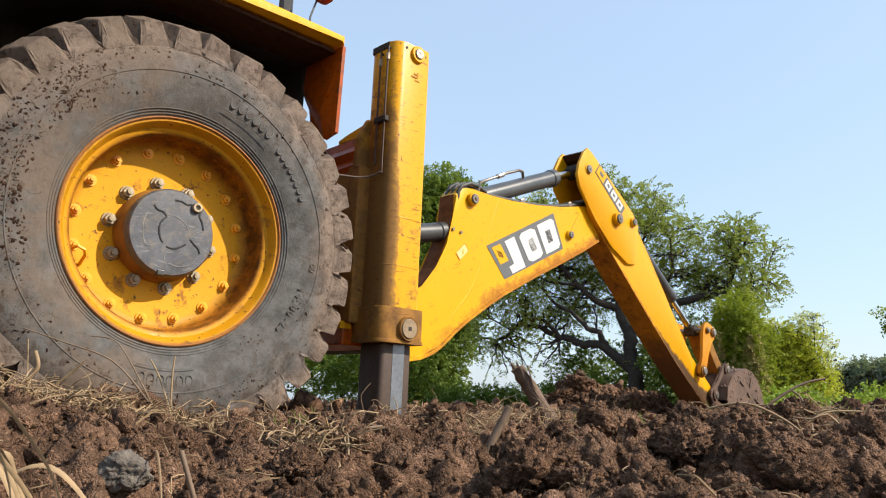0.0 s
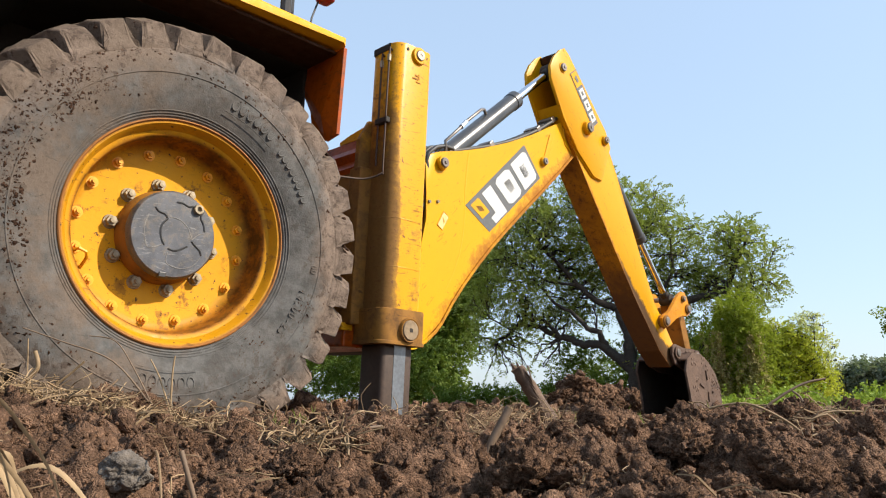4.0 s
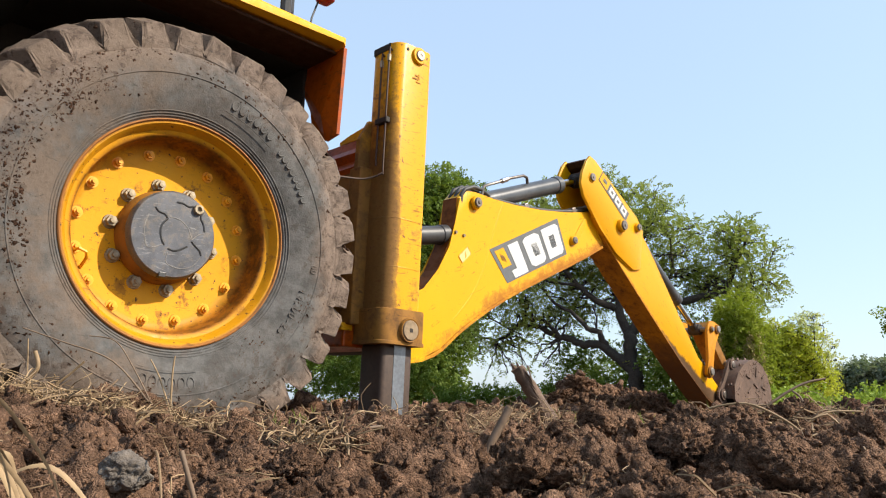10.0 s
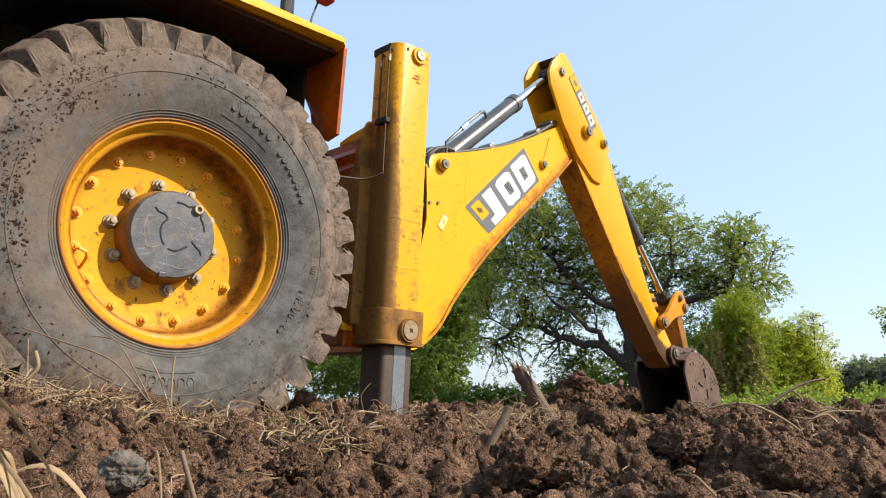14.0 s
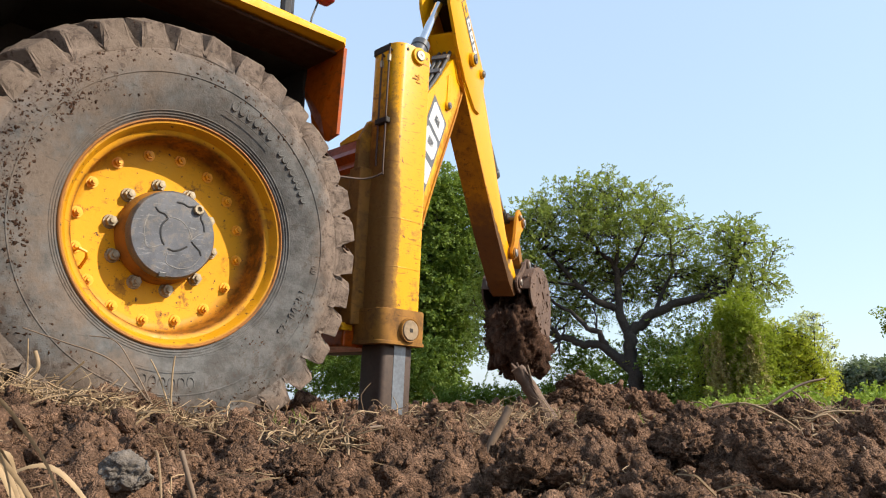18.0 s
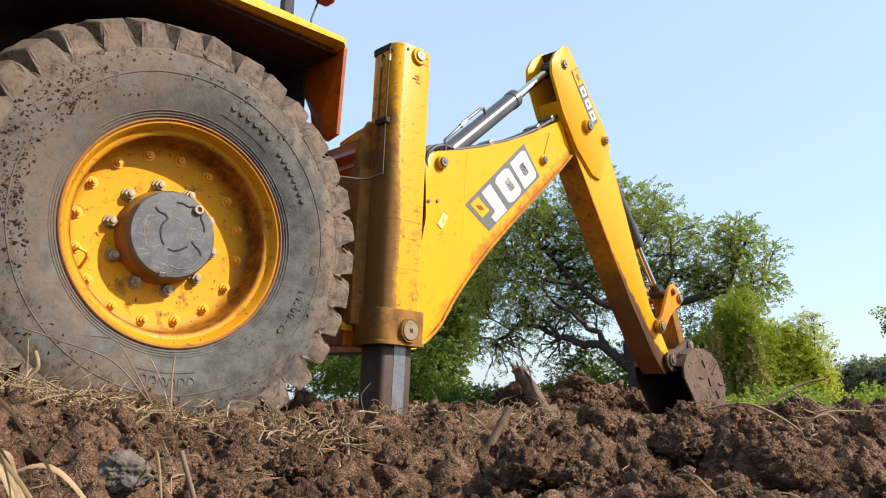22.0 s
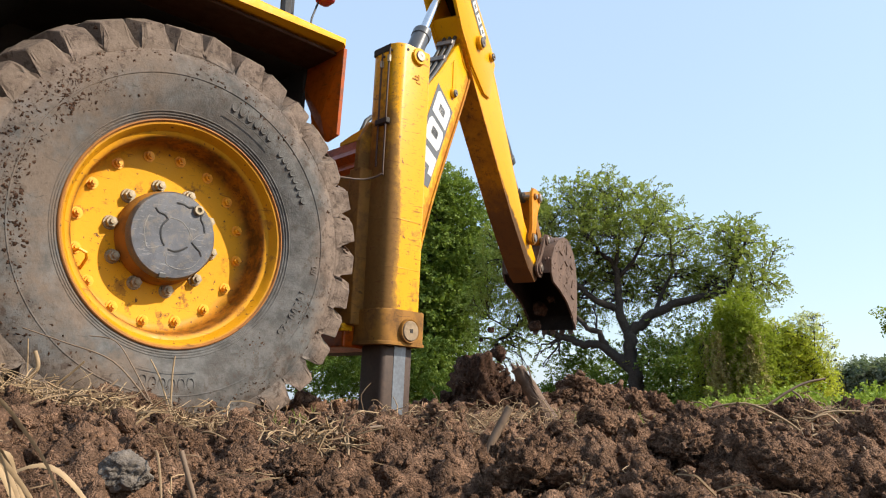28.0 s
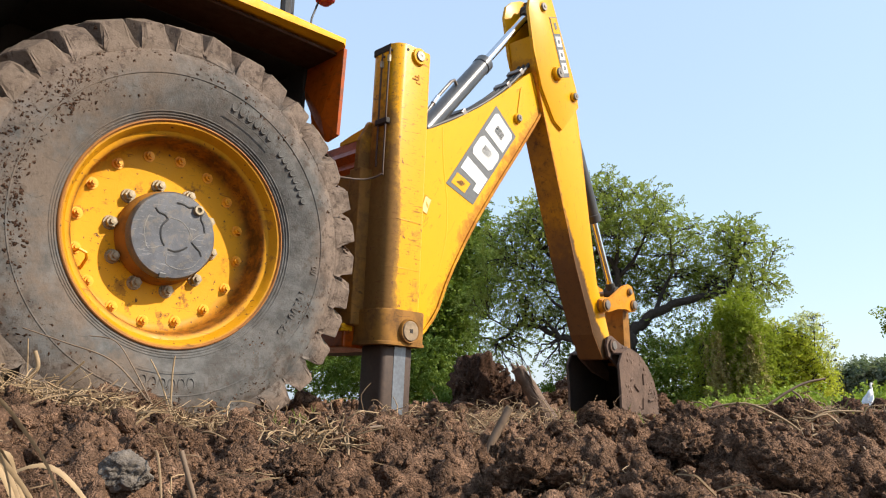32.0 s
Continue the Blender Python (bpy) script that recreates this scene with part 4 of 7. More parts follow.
        h.location = (bx, yo, bz)
    if mirror != 1:
        return
    # dark box for the shaded cut-out at the top of the front face, and two hydraulic pipes that run down it
    part("top_slot", box(bmesh.new(), x0 - 0.003, x0 + 0.05, ya + 0.050, yb - 0.020, 1.618, 1.652, 0.006), m_dark, leg, "dark patch for the shaded slot at the leg's top")
    for k, (yy, zt) in enumerate(((ya + 0.040, 1.60), (ya + 0.086, 1.585))):
        bm = bmesh.new()
        xx = x0 - 0.014
        pts = [(x0 + 0.02, yy, zt + 0.02), (x0 - 0.004, yy, zt + 0.012), (xx, yy, zt - 0.02), (xx, yy, 1.12), (xx - 0.004, yy, 1.08), (xx - 0.05, yy + 0.05, 1.055), (xx - 0.16, yy + 0.06, 1.04)]
        if k == 1:
            pts = pts[:4]
        tube(bm, smooth_path(pts, 3), 0.0042, 8)
        part("hydraulic_pipe", bm, m_leg_steel, leg, "thin steel hydraulic pipe", 50)
        bm = bmesh.new()
        rod(bm, (xx, yy, zt - 0.012), (xx, yy, zt - 0.040), 0.0085, 0.0085, 6)
        part("pipe_fitting", bm, m_nut, leg)
    part("pipe_clamp", box(bmesh.new(), x0 - 0.022, x0, ya + 0.028, ya + 0.100, 1.294, 1.318, 0.004), m_dark, leg, "dark pipe clamp")
    # embossed mark on the outer face, unreadable
    bm = bmesh.new()
    for i, (dx, dz, w, h) in enumerate(((0.012, 0.030, 0.018, 0.006), (0.0, 0.016, 0.03, 0.006), (0.02, 0.004, 0.022, 0.005), (0.03, 0.02, 0.006, 0.022))):
        box(bm, 0.905 + dx, 0.905 + dx + w, ya - 0.0025, ya + 0.002, 1.49 + dz, 1.49 + dz + h)
    part("cast_mark", bm, m_rim, leg, "small raised casting mark")


build_frame()
build_stabiliser(0.0)

# ---- the digging arm ----
XB, YA, ZB, KO = 1.7272, 1.2004, 0.5912, 0.2      # foot of the boom, mid-plane of the arm, height, offset of the slewing axis
LB = 2.7321                                        # boom, pin to pin
AX, AZ, DX = 1.861, 0.011, 2.193                   # link pin and bucket pin on the dipper
RL, RE, RC = 0.44, 0.37, 0.45                      # link, bucket horn, coupler
EAR = (1.079, 0.533)
TOP = -0.523


def pinhead(x, z, y, r, parent, material=None, proud=0.022):
    bm = bmesh.new()
    rod(bm, (x, y, z), (x, y - proud, z), r * 1.35, r * 1.3, 24, 0.003)
    part("boss", bm, m_yellow, parent, "", 40)
    bm = bmesh.new()
    rod(bm, (x, y - proud, z), (x, y - proud - 0.014, z), r, r * 0.95, 20, 0.003)
    rod(bm, (x, y - proud - 0.014, z), (x, y - proud - 0.020, z), r * 0.35, r * 0.3, 8)
    part("pin", bm, material or m_steel, parent, "brown steel pin head", 40)


def build_boom():
    hw = 0.075
    upper = [(-0.09, -0.05), (-0.08, 0.06), (0.10, 0.13), (0.43, 0.12), (0.60, 0.20), (0.74, 0.32), (0.86, 0.45), (0.94, 0.60), (1.02, 0.635), (1.12, 0.60), (1.30, 0.515), (1.50, 0.435), (1.80, 0.335), (2.10, 0.255), (2.42, 0.19), (2.62, 0.135), (2.76, 0.10)]
    lower = [(2.82, 0.02), (2.79, -0.07), (2.66, -0.115), (2.47, -0.105), (2.20, -0.118), (1.90, -0.125), (1.60, -0.128), (1.38, -0.133), (1.15, -0.142), (0.95, -0.160), (0.75, -0.186), (0.60, -0.214), (0.52, -0.236), (0.44, -0.256), (0.36, -0.267), (0.25, -0.258), (0.16, -0.235), (0.06, -0.17), (0.0, -0.11)]
    bm = prism(bmesh.new(), upper + lower, -hw, hw, 0.012, 3)
    boom = part("boom", bm, m_boom, digger, "cranked yellow main boom, rusty along its lower edge", 35)
    # flange that rims the lower edge, bare and rusty
    rim = [(x, z + 0.004) for x, z in lower[3:]] + [(x, z - 0.016) for x, z in lower[3:]][::-1]
    part("lower_flange", prism(bmesh.new(), rim, -hw - 0.012, hw + 0.012, 0.003), m_boom, boom, "rust-worn lower flange of the boom")
    # panel on the solid back: its dull orange paints a shaded hollow between the two side plates
    mouth = [(0.10, 0.13), (0.43, 0.12), (0.60, 0.20), (0.74, 0.32), (0.86, 0.45), (0.94, 0.60)]
    part("back_panel", prism(bmesh.new(), [(x - 0.004, z + 0.004) for x, z in mouth] + [(x + 0.012, z - 0.012) for x, z in mouth[::-1]], -hw + 0.014, hw - 0.014), m_hollow, boom, "dirty orange panel on the boom's back, the hollow's shade in its colour")
    pinhead(EAR[0], EAR[1], -hw - 0.008, 0.034, boom)
    pinhead(2.085, 0.035, -hw, 0.028, boom)
    # raised bracket beside the pin
    part("bracket", prism(bmesh.new(), [(2.10, 0.05), (2.30, 0.16), (2.335, 0.15), (2.325, 0.12), (2.14, 0.0)], -hw - 0.008, -hw, 0.003), m_yellow, boom)
    # boom tip boss inside the dipper head
    part("tip_boss", rod(bmesh.new(), (LB, -hw - 0.02, 0), (LB, hw + 0.02, 0), 0.10, 0.10, 28, 0.004), m_yellow, boom)
    # decal panel with plain white blocks
    y = -hw - 0.002
    quad = [(1.108, 0.207), (1.955, 0.240), (1.967, -0.043), (1.206, -0.058)]
    panel = part("decal_panel", prism(bmesh.new(), quad, y - 0.001, y + 0.001), m_grey, boom, "dark grey sticker panel")
    def qp(u, v):
        a = Vector(quad[0]).lerp(Vector(quad[1]), u)
        b = Vector(quad[3]).lerp(Vector(quad[2]), u)
        p = a.lerp(b, v)
        return (p.x, p.y)
    def deco(name, uv, material):
        part(name, prism(bmesh.new(), [qp(u, v) for u, v in uv], y - 0.003, y - 0.001), material, panel)
    deco("emblem_square", [(0.040, 0.10), (0.160, 0.10), (0.160, 0.60), (0.040, 0.60)], m_yellow)
    deco("emblem_mark", [(0.075, 0.20), (0.125, 0.32), (0.12, 0.48), (0.07, 0.40)], m_orange)
    deco("white_block", [(0.22, 0.10), (0.36, 0.10), (0.34, 0.96), (0.13, 0.96), (0.13, 0.76), (0.21, 0.74)], m_white)
    deco("white_block", [(0.42, 0.18), (0.47, 0.10), (0.61, 0.10), (0.66, 0.18), (0.66, 0.84), (0.61, 0.92), (0.47, 0.92), (0.42, 0.84)], m_white)
    deco("grey_slot", [(0.51, 0.34), (0.60, 0.34), (0.60, 0.68), (0.51, 0.68)], m_grey)
    deco("white_block", [(0.71, 0.10), (0.93, 0.10), (0.965, 0.18), (0.965, 0.84), (0.93, 0.92), (0.71, 0.92)], m_white)
    deco("grey_slot", [(0.79, 0.34), (0.875, 0.34), (0.875, 0.68), (0.79, 0.68)], m_grey)
    # small warning sticker
    dq = [(0.799, 0.241), (0.902, 0.276), (0.919, 0.224), (0.816, 0.189)]
    part("warning_sticker", prism(bmesh.new(), dq, y - 0.001, y + 0.001), m_sticker, boom, "small pale yellow warning sticker with a dark edge")
    dm = [sum(p[k] for p in dq) / 4 for k in (0, 1)]
    for p, q in zip(dq, dq[1:] + dq[:1]):
        bm = bmesh.new()
        rod(bm, (p[0], y - 0.001, p[1]), (q[0], y - 0.001, q[1]), 0.0025, 0.0025, 6)
        part("sticker_edge", bm, m_bolt, boom)
    part("sticker_sign", prism(bmesh.new(), [(dm[0] - 0.008, dm[1] - 0.02), (dm[0] + 0.010, dm[1] - 0.014), (dm[0] + 0.012, dm[1] + 0.018)], y - 0.003, y - 0.001), m_bolt, boom)
    for dx, dz in ((0.893, 0.354), (0.827, 0.392)):
        part("small_bolt", rod(bmesh.new(), (dx, -hw, dz), (dx, -hw - 0.012, dz), 0.012, 0.01, 10), m_steel, boom)
    # pressed seam across the side plate
    part("pressed_seam", tube(bmesh.new(), smooth_path([(1.37, -hw + 0.012, 0.468), (1.29, -hw + 0.012, 0.40), (1.175, -hw + 0.012, 0.288), (1.027, -hw + 0.012, 0.124), (0.863, -hw + 0.012, -0.01), (0.70, -hw + 0.012, -0.09), (0.60, -hw + 0.012, -0.125)]), 0.0150, 16, 0.013), m_boom, boom, "", 60)
    # teardrop plate by the tip and weld beads round the tip
    part("weld_bead", tube(bmesh.new(), [(2.50, -hw - 0.002, 0.12), (2.46, -hw - 0.002, 0.06), (2.44, -hw - 0.002, 0.0), (2.46, -hw - 0.002, -0.05)], 0.007, 7), m_boom, boom, "", 60)
    # hoses that lie along the top edge
    for k in range(3):
        yy = -0.05 + 0.045 * k
        bm = tube(bmesh.new(), smooth_path([(1.22, yy, 0.555), (1.35, yy, 0.503), (1.6, yy, 0.408), (1.9, yy, 0.313), (2.2, yy, 0.247), (2.45, yy, 0.215), (2.60, yy, 0.205), (2.70, yy, 0.22)], 3), 0.015, 8)
        part("hydraulic_hose", bm, m_hose, boom, "dusty black hydraulic hose", 60)
    for x, z in ((1.62, 0.398), (2.20, 0.245), (2.42, 0.222)):
        part("hose_clip", box(bmesh.new(), x, x + 0.05, -0.066, 0.066, z - 0.02, z + 0.024, 0.006), m_steel, boom)
    return boom


def build_dipper():
    hw, hp = 0.105, 0.128
    prof = [(-0.30, -0.22), (-0.05, -0.245), (0.30, -0.243), (0.87, -0.235), (1.50, -0.217), (2.05, -0.165), (2.27, -0.10), (2.30, -0.03), (2.27, 0.045), (2.19, 0.075), (2.06, 0.06), (1.90, 0.062), (1.69, 0.02), (1.16, 0.105), (0.60, 0.195), (0.36, 0.225), (0.10, 0.24), (-0.1, 0.20), (-0.25, 0.0)]
    bm = prism(bmesh.new(), prof, -hw, hw, 0.010, 2)
    dip = part("dipper", bm, m_dipper, digger, "straight yellow dipper arm, its underside brown with dirt and painted shade", 35)
    # head plates: two cheeks that hold the boom's tip
    cheek = [(0.44, -0.07), (0.36, -0.155), (0.10, -0.235), (-0.20, -0.243), (-0.51, -0.205), (-0.595, -0.15), (-0.635, -0.06), (-0.652, 0.06), (-0.642, 0.13), (-0.575, 0.155), (-0.10, 0.222), (0.14, 0.258), (0.28, 0.235)]
    for s in (-1, 1):
        y0 = s * hp
        part("head_plate", prism(bmesh.new(), cheek, min(y0, s * (hw - 0.002)), max(y0, s * (hw - 0.002)), 0.004), m_dipper, dip, "yellow cheek plate of the dipper head", 35)
    # the web's brown holds the shade between the cheek plates
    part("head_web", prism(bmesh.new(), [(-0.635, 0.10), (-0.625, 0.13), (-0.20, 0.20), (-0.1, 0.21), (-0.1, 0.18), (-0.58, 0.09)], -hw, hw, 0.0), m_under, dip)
    pinhead(0, 0, -hp, 0.042, dip, None, 0.035)
    pinhead(TOP, 0, -hp, 0.034, dip, None, 0.006)
    pinhead(0.19, 0.186, -hp, 0.030, dip, None, 0.02)
    # model panel, plain blocks
    y = -hp - 0.002
    pan = part("decal_panel", prism(bmesh.new(), [(-0.45, 0.168), (-0.45, 0.060), (0.03, 0.088), (0.03, 0.186)], y - 0.001, y + 0.001), m_grey, dip, "narrow dark sticker panel")
    part("emblem_square", prism(bmesh.new(), [(-0.442, 0.160), (-0.442, 0.068), (-0.318, 0.076), (-0.318, 0.167)], y - 0.003, y - 0.001), m_yellow, pan)
    part("emblem_mark", prism(bmesh.new(), [(-0.41, 0.13), (-0.40, 0.10), (-0.35, 0.11), (-0.355, 0.14)], y - 0.005, y - 0.003), m_grey, pan)
    for i in range(3):
        a = -0.295 + i * 0.105
        part("white_block", prism(bmesh.new(), [(a, 0.158 + 0.006 * i), (a, 0.088 + 0.006 * i), (a + 0.082, 0.092 + 0.006 * i), (a + 0.082, 0.163 + 0.006 * i)], y - 0.003, y - 0.001), m_white, pan)
        part("grey_slot", prism(bmesh.new(), [(a + 0.024, 0.136 + 0.006 * i), (a + 0.024, 0.112 + 0.006 * i), (a + 0.058, 0.114 + 0.006 * i), (a + 0.058, 0.138 + 0.006 * i)], y - 0.005, y - 0.003), m_grey, pan)
    # weld bead along the cheek
    part("weld_bead", tube(bmesh.new(), [(0.44, -hw - 0.006, -0.075), (0.36, -hw - 0.006, -0.16), (0.10, -hw - 0.006, -0.242)], 0.006, 6), m_yellow, dip)
    # underside: brown with dirt and painted shade, bare and dark towards the tip
    low = [(-0.05, -0.245), (0.30, -0.243), (0.87, -0.235), (1.28, -0.2235), (1.50, -0.217), (2.05, -0.165), (2.27, -0.10)]
    part("underside", prism(bmesh.new(), low + [(x, z - 0.006) for x, z in low[::-1]], -hw - 0.001, hw + 0.001), m_dip_under, dip, "underside of the dipper, paint shaded to orange, worn to dark bare steel at the tip")
    for s in (-1, 1):
        part("link_boss", rod(bmesh.new(), (AX, s * hw, AZ), (AX, s * (hw + 0.02), AZ), 0.055, 0.055, 20, 0.003), m_yellow_dirty, dip)
    return dip


def build_link():
    out = []
    lk = None
    for s in (-1, 1):
        y = s * 0.142
        prof = [(-0.055, -0.03), (-0.03, -0.06), (0.05, -0.055), (0.20, -0.03), (0.33, -0.03), (0.40, -0.06), (0.47, -0.055), (0.495, 0.0), (0.48, 0.09), (0.45, 0.155), (0.39, 0.175), (0.31, 0.16), (0.10, 0.06), (0.0, 0.062), (-0.05, 0.04)]
        bm = prism(bmesh.new(), prof, y - 0.014, y + 0.014, 0.004)
        if lk is None:
            lk = part("tipping_lever", bm, m_link, digger, "pair of yellow tipping levers by the bucket", 35)
        else:
            part("lever_plate", bm, m_link, lk)
    for x, z, r in ((0, 0, 0.036), (RL, 0, 0.032), (0.385, 0.11, 0.022)):
        rodb = rod(bmesh.new(), (x, -0.185, z), (x, 0.185, z), r, r, 20, 0.004)
        part("lever_pin", rodb, m_steel, lk, "worn steel pin", 40)
        rb = rod(bmesh.new(), (x, -0.172, z), (x, -0.156, z), r * 1.45, r * 1.4, 20, 0.003)
        part("pin_washer", rb, m_yellow_dirty, lk)
    return lk


def build_coupler():
    prof = [(-0.06, -0.04), (0.10, -0.05), (0.35, -0.05), (0.50, -0.045), (0.51, 0.04), (0.40, 0.05), (0.10, 0.05), (-0.06, 0.04)]
    return part("bucket_link", prism(bmesh.new(), prof, -0.085, 0.085, 0.01), m_yellow_dirty, digger, "short orange-brown link to the bucket", 35)


def build_bucket():
    hb = 0.228
    back = [(0.06, 0.0), (-0.01, 0.10), (-0.01, 0.26), (0.05, 0.42), (0.14, 0.55), (0.26, 0.64), (0.40, 0.685), (0.54, 0.68), (0.66, 0.63), (0.78, 0.53), (0.89, 0.38), (0.97, 0.24), (1.03, 0.10)]
    th = 0.016
    # shell: outer and inner skins
    inner = []
    for i, p in enumerate(back):
        a, c = Vector(back[max(i - 1, 0)]), Vector(back[min(i + 1, len(back) - 1)])
        t = (c - a).normalized()
        inner.append((p[0] + t.y * th, p[1] - t.x * th))
    bm = bmesh.new()
    n = len(back)
    rows = [[bm.verts.new((x, s * hb, z)) for x, z in back] for s in (-1, 1)] + [[bm.verts.new((x, s * hb, z)) for x, z in inner] for s in (-1, 1)]
    for i in range(n - 1):
        bm.faces.new((rows[0][i], rows[0][i + 1], rows[1][i + 1], rows[1][i]))
        bm.faces.new((rows[2][i], rows[3][i], rows[3][i + 1], rows[2][i + 1]))
        bm.faces.new((rows[0][i], rows[2][i], rows[2][i + 1], rows[0][i + 1]))
        bm.faces.new((rows[1][i], rows[1][i + 1], rows[3][i + 1], rows[3][i]))
    for i in (0, n - 1):
        bm.faces.new((rows[0][i], rows[1][i], rows[3][i], rows[2][i]))
    bk = part("bucket", bm, m_bucket, digger, "muddy brown steel digging bucket", 50)
    side = back + [(0.85, 0.135), (0.62, 0.125), (0.36, 0.05), (0.16, -0.03)]
    for s in (-1, 1):
        y0 = s * hb
        part("bucket_side", prism(bmesh.new(), side, min(y0, y0 + s * 0.018), max(y0, y0 + s * 0.018), 0.003), m_bucket, bk, "rusty bucket side plate crusted with soil")
    # thin dark liner: the mouth's shade is in its colour
    liner = [(x + 0.004 * (0.45 - x), z - 0.006) for x, z in inner]
    bm = bmesh.new()
    r0 = [bm.verts.new((x, -hb + 0.003, z)) for x, z in liner]
    r1 = [bm.verts.new((x, hb - 0.003, z)) for x, z in liner]
    for i in range(n - 1):
        bm.faces.new((r0[i], r0[i + 1], r1[i + 1], r1[i]))
    bmesh.ops.solidify(bm, geom=bm.faces[:], thickness=0.002)
    part("bucket_inside", bm, m_inside, bk, "inside of the bucket, its shade put into the near-black")
    for s in (-1, 1):
        y0 = s * (hb - 0.004)
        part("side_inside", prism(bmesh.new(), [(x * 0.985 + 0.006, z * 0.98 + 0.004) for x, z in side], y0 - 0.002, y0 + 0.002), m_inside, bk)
    # plain raised weld bars on the near side
    rnd = random.Random(3)
    for x, z, a in ((0.17, 0.36, 20), (0.27, 0.27, 70), (0.36, 0.40, 10), (0.30, 0.52, 110), (0.50, 0.30, 75), (0.52, 0.50, 20), (0.64, 0.38, 95), (0.72, 0.27, 15), (0.46, 0.60, 60)):
        bm = box(bmesh.new(), -0.045, 0.045, -0.008, 0.006, -0.010, 0.010, 0.004, 1)
        o = part("weld_bar", bm, m_bucket, bk)
        o.matrix_basis = pose(x, -hb - 0.022, z, 0, -a, 0)
    # mud that clings to the near side and the back
    rm = random.Random(14)
    blobs = [ico_blob(q + 30) for q in range(6)]
    vs, fs, base = [], [], 0
    for _ in range(380):
        if rm.random() < 0.72:
            x, z = rm.uniform(0.02, 0.98), rm.uniform(0.08, 0.68)
            if z > 0.69 - 2.3 * (x - 0.42) ** 2 or (noise.noise(Vector((x * 5, z * 5, 3))) < 0.05):
                continue
            p, s = np.array([x, -hb - 0.018, z]), rm.uniform(0.004, 0.013)
        else:
            k = rm.randrange(1, n - 1)
            u = rm.random()
            x, z = back[k][0] * (1 - u) + back[k + 1][0] * u, back[k][1] * (1 - u) + back[k + 1][1] * u
            p, s = np.array([x, rm.uniform(-hb, hb), z]), rm.uniform(0.006, 0.024)
        co, tri = blobs[rm.randrange(6)]
        vs.append(co * np.array([s * 1.7, s * 0.35, s * 1.2]) + p)
        fs.append(tri + base)
        base += len(co)
    raw_part("mud_crust", np.concatenate(vs).tolist(), np.concatenate(fs).tolist(), m_bucket, bk, "dried crumbly mud")["kind"] = "stuff"
    # ears that carry the two pins
    for s in (-1, 1):
        ear = [(-0.075, -0.03), (-0.045, -0.075), (0.03, -0.08), (0.10, -0.03), (0.16, 0.20), (0.16, 0.45), (0.06, 0.44), (0.0, 0.44), (-0.055, 0.40), (-0.06, 0.30), (-0.05, 0.12)]
        y0 = s * 0.135
        part("bucket_ear", prism(bmesh.new(), ear, y0 - 0.012, y0 + 0.012, 0.004), m_bucket, bk, "steel bucket ear")
    for z in (0.0, RE):
        part("bucket_pin", rod(bmesh.new(), (0, -0.175, z), (0, 0.175, z), 0.034, 0.034, 20, 0.004), m_steel, bk, "", 40)
        part("pin_collar", rod(bmesh.new(), (0, -0.165, z), (0, -0.147, z), 0.055, 0.055, 20, 0.003), m_bucket, bk)
    # teeth on the lip
    for k in range(5):
        yy = -hb + 0.04 + k * (2 * hb - 0.08) / 4
        bm = prism(bmesh.new(), [(0.93, 0.285), (1.03, 0.10), (1.05, 0.055), (1.045, 0.105), (0.955, 0.28)], yy - 0.026, yy + 0.026, 0.004)
        part("tooth", bm, m_bucket, bk, "worn steel bucket tooth")
    return bk


def build_ram(name, r, length, rod_r, rod_len, material):
    """A hydraulic cylinder along x from its base pin, and the rod that slides in it along -x from its own pin."""
    bm = bmesh.new()
    rod(bm, (0.05, 0, 0), (length, 0, 0), r, r, 28, 0.004)
    rod(bm, (length - 0.06, 0, 0), (length + 0.01, 0, 0), r * 1.1, r * 1.1, 28, 0.006)
    rod(bm, (0, -r * 1.1, 0), (0, r * 1.1, 0), r * 1.05, r * 1.05, 20, 0.004)
    b = part(name + "_barrel", bm, material, digger, "dark grey hydraulic cylinder barrel", 40)
    bm = bmesh.new()
    rod(bm, (-rod_len, 0, 0), (0, 0, 0), rod_r, rod_r, 24)
    p = part(name + "_piston", bm, m_chrome, digger, "bright chrome piston rod", 40)
    eye = bmesh.new()
    rod(eye, (0, -r * 0.9, 0), (0, r * 0.9, 0), rod_r * 1.9, rod_r * 1.9, 24, 0.004)
    rod(eye, (-rod_r * 3.2, 0, 0), (0, 0, 0), rod_r * 1.35, rod_r * 1.5, 20)
    part("rod_eye", eye, m_dark, p, "black rod end", 40)
    return b, p


boom = build_boom()
dipper = build_dipper()
lever = build_link()
coupler = build_coupler()
bucket = build_bucket()
m_barrel = plain("grey_barrel_enamel", (0.055, 0.058, 0.062), (0.10, 0.102, 0.105), 0.32, 0.3, 6, 0.06)
dip_barrel, dip_rod = build_ram("dipper_ram", 0.062, 1.10, 0.032, 0.98, m_barrel)
boom_barrel, boom_rod = build_ram("boom_ram", 0.060, 0.72, 0.036, 0.60, m_black)
bkt_barrel, bkt_rod = build_ram("bucket_ram", 0.060, 1.02, 0.028, 0.86, m_black)
# pipe that feeds the dipper ram
fb = tube(bmesh.new(), [(0.10, -0.06, 0.03), (0.13, -0.075, 0.10), (0.30, -0.075, 0.108), (0.42, -0.075, 0.118), (0.60, -0.07, 0.118), (0.66, -0.05, 0.10), (0.68, -0.03, 0.06)], 0.011, 8)
part("feed_pipe", fb, m_steel, dip_barrel, "bent steel feed pipe", 60)
part("pipe_union", rod(bmesh.new(), (0.33, -0.075, 0.109), (0.40, -0.075, 0.116), 0.018, 0.018, 8), m_chrome, dip_barrel)
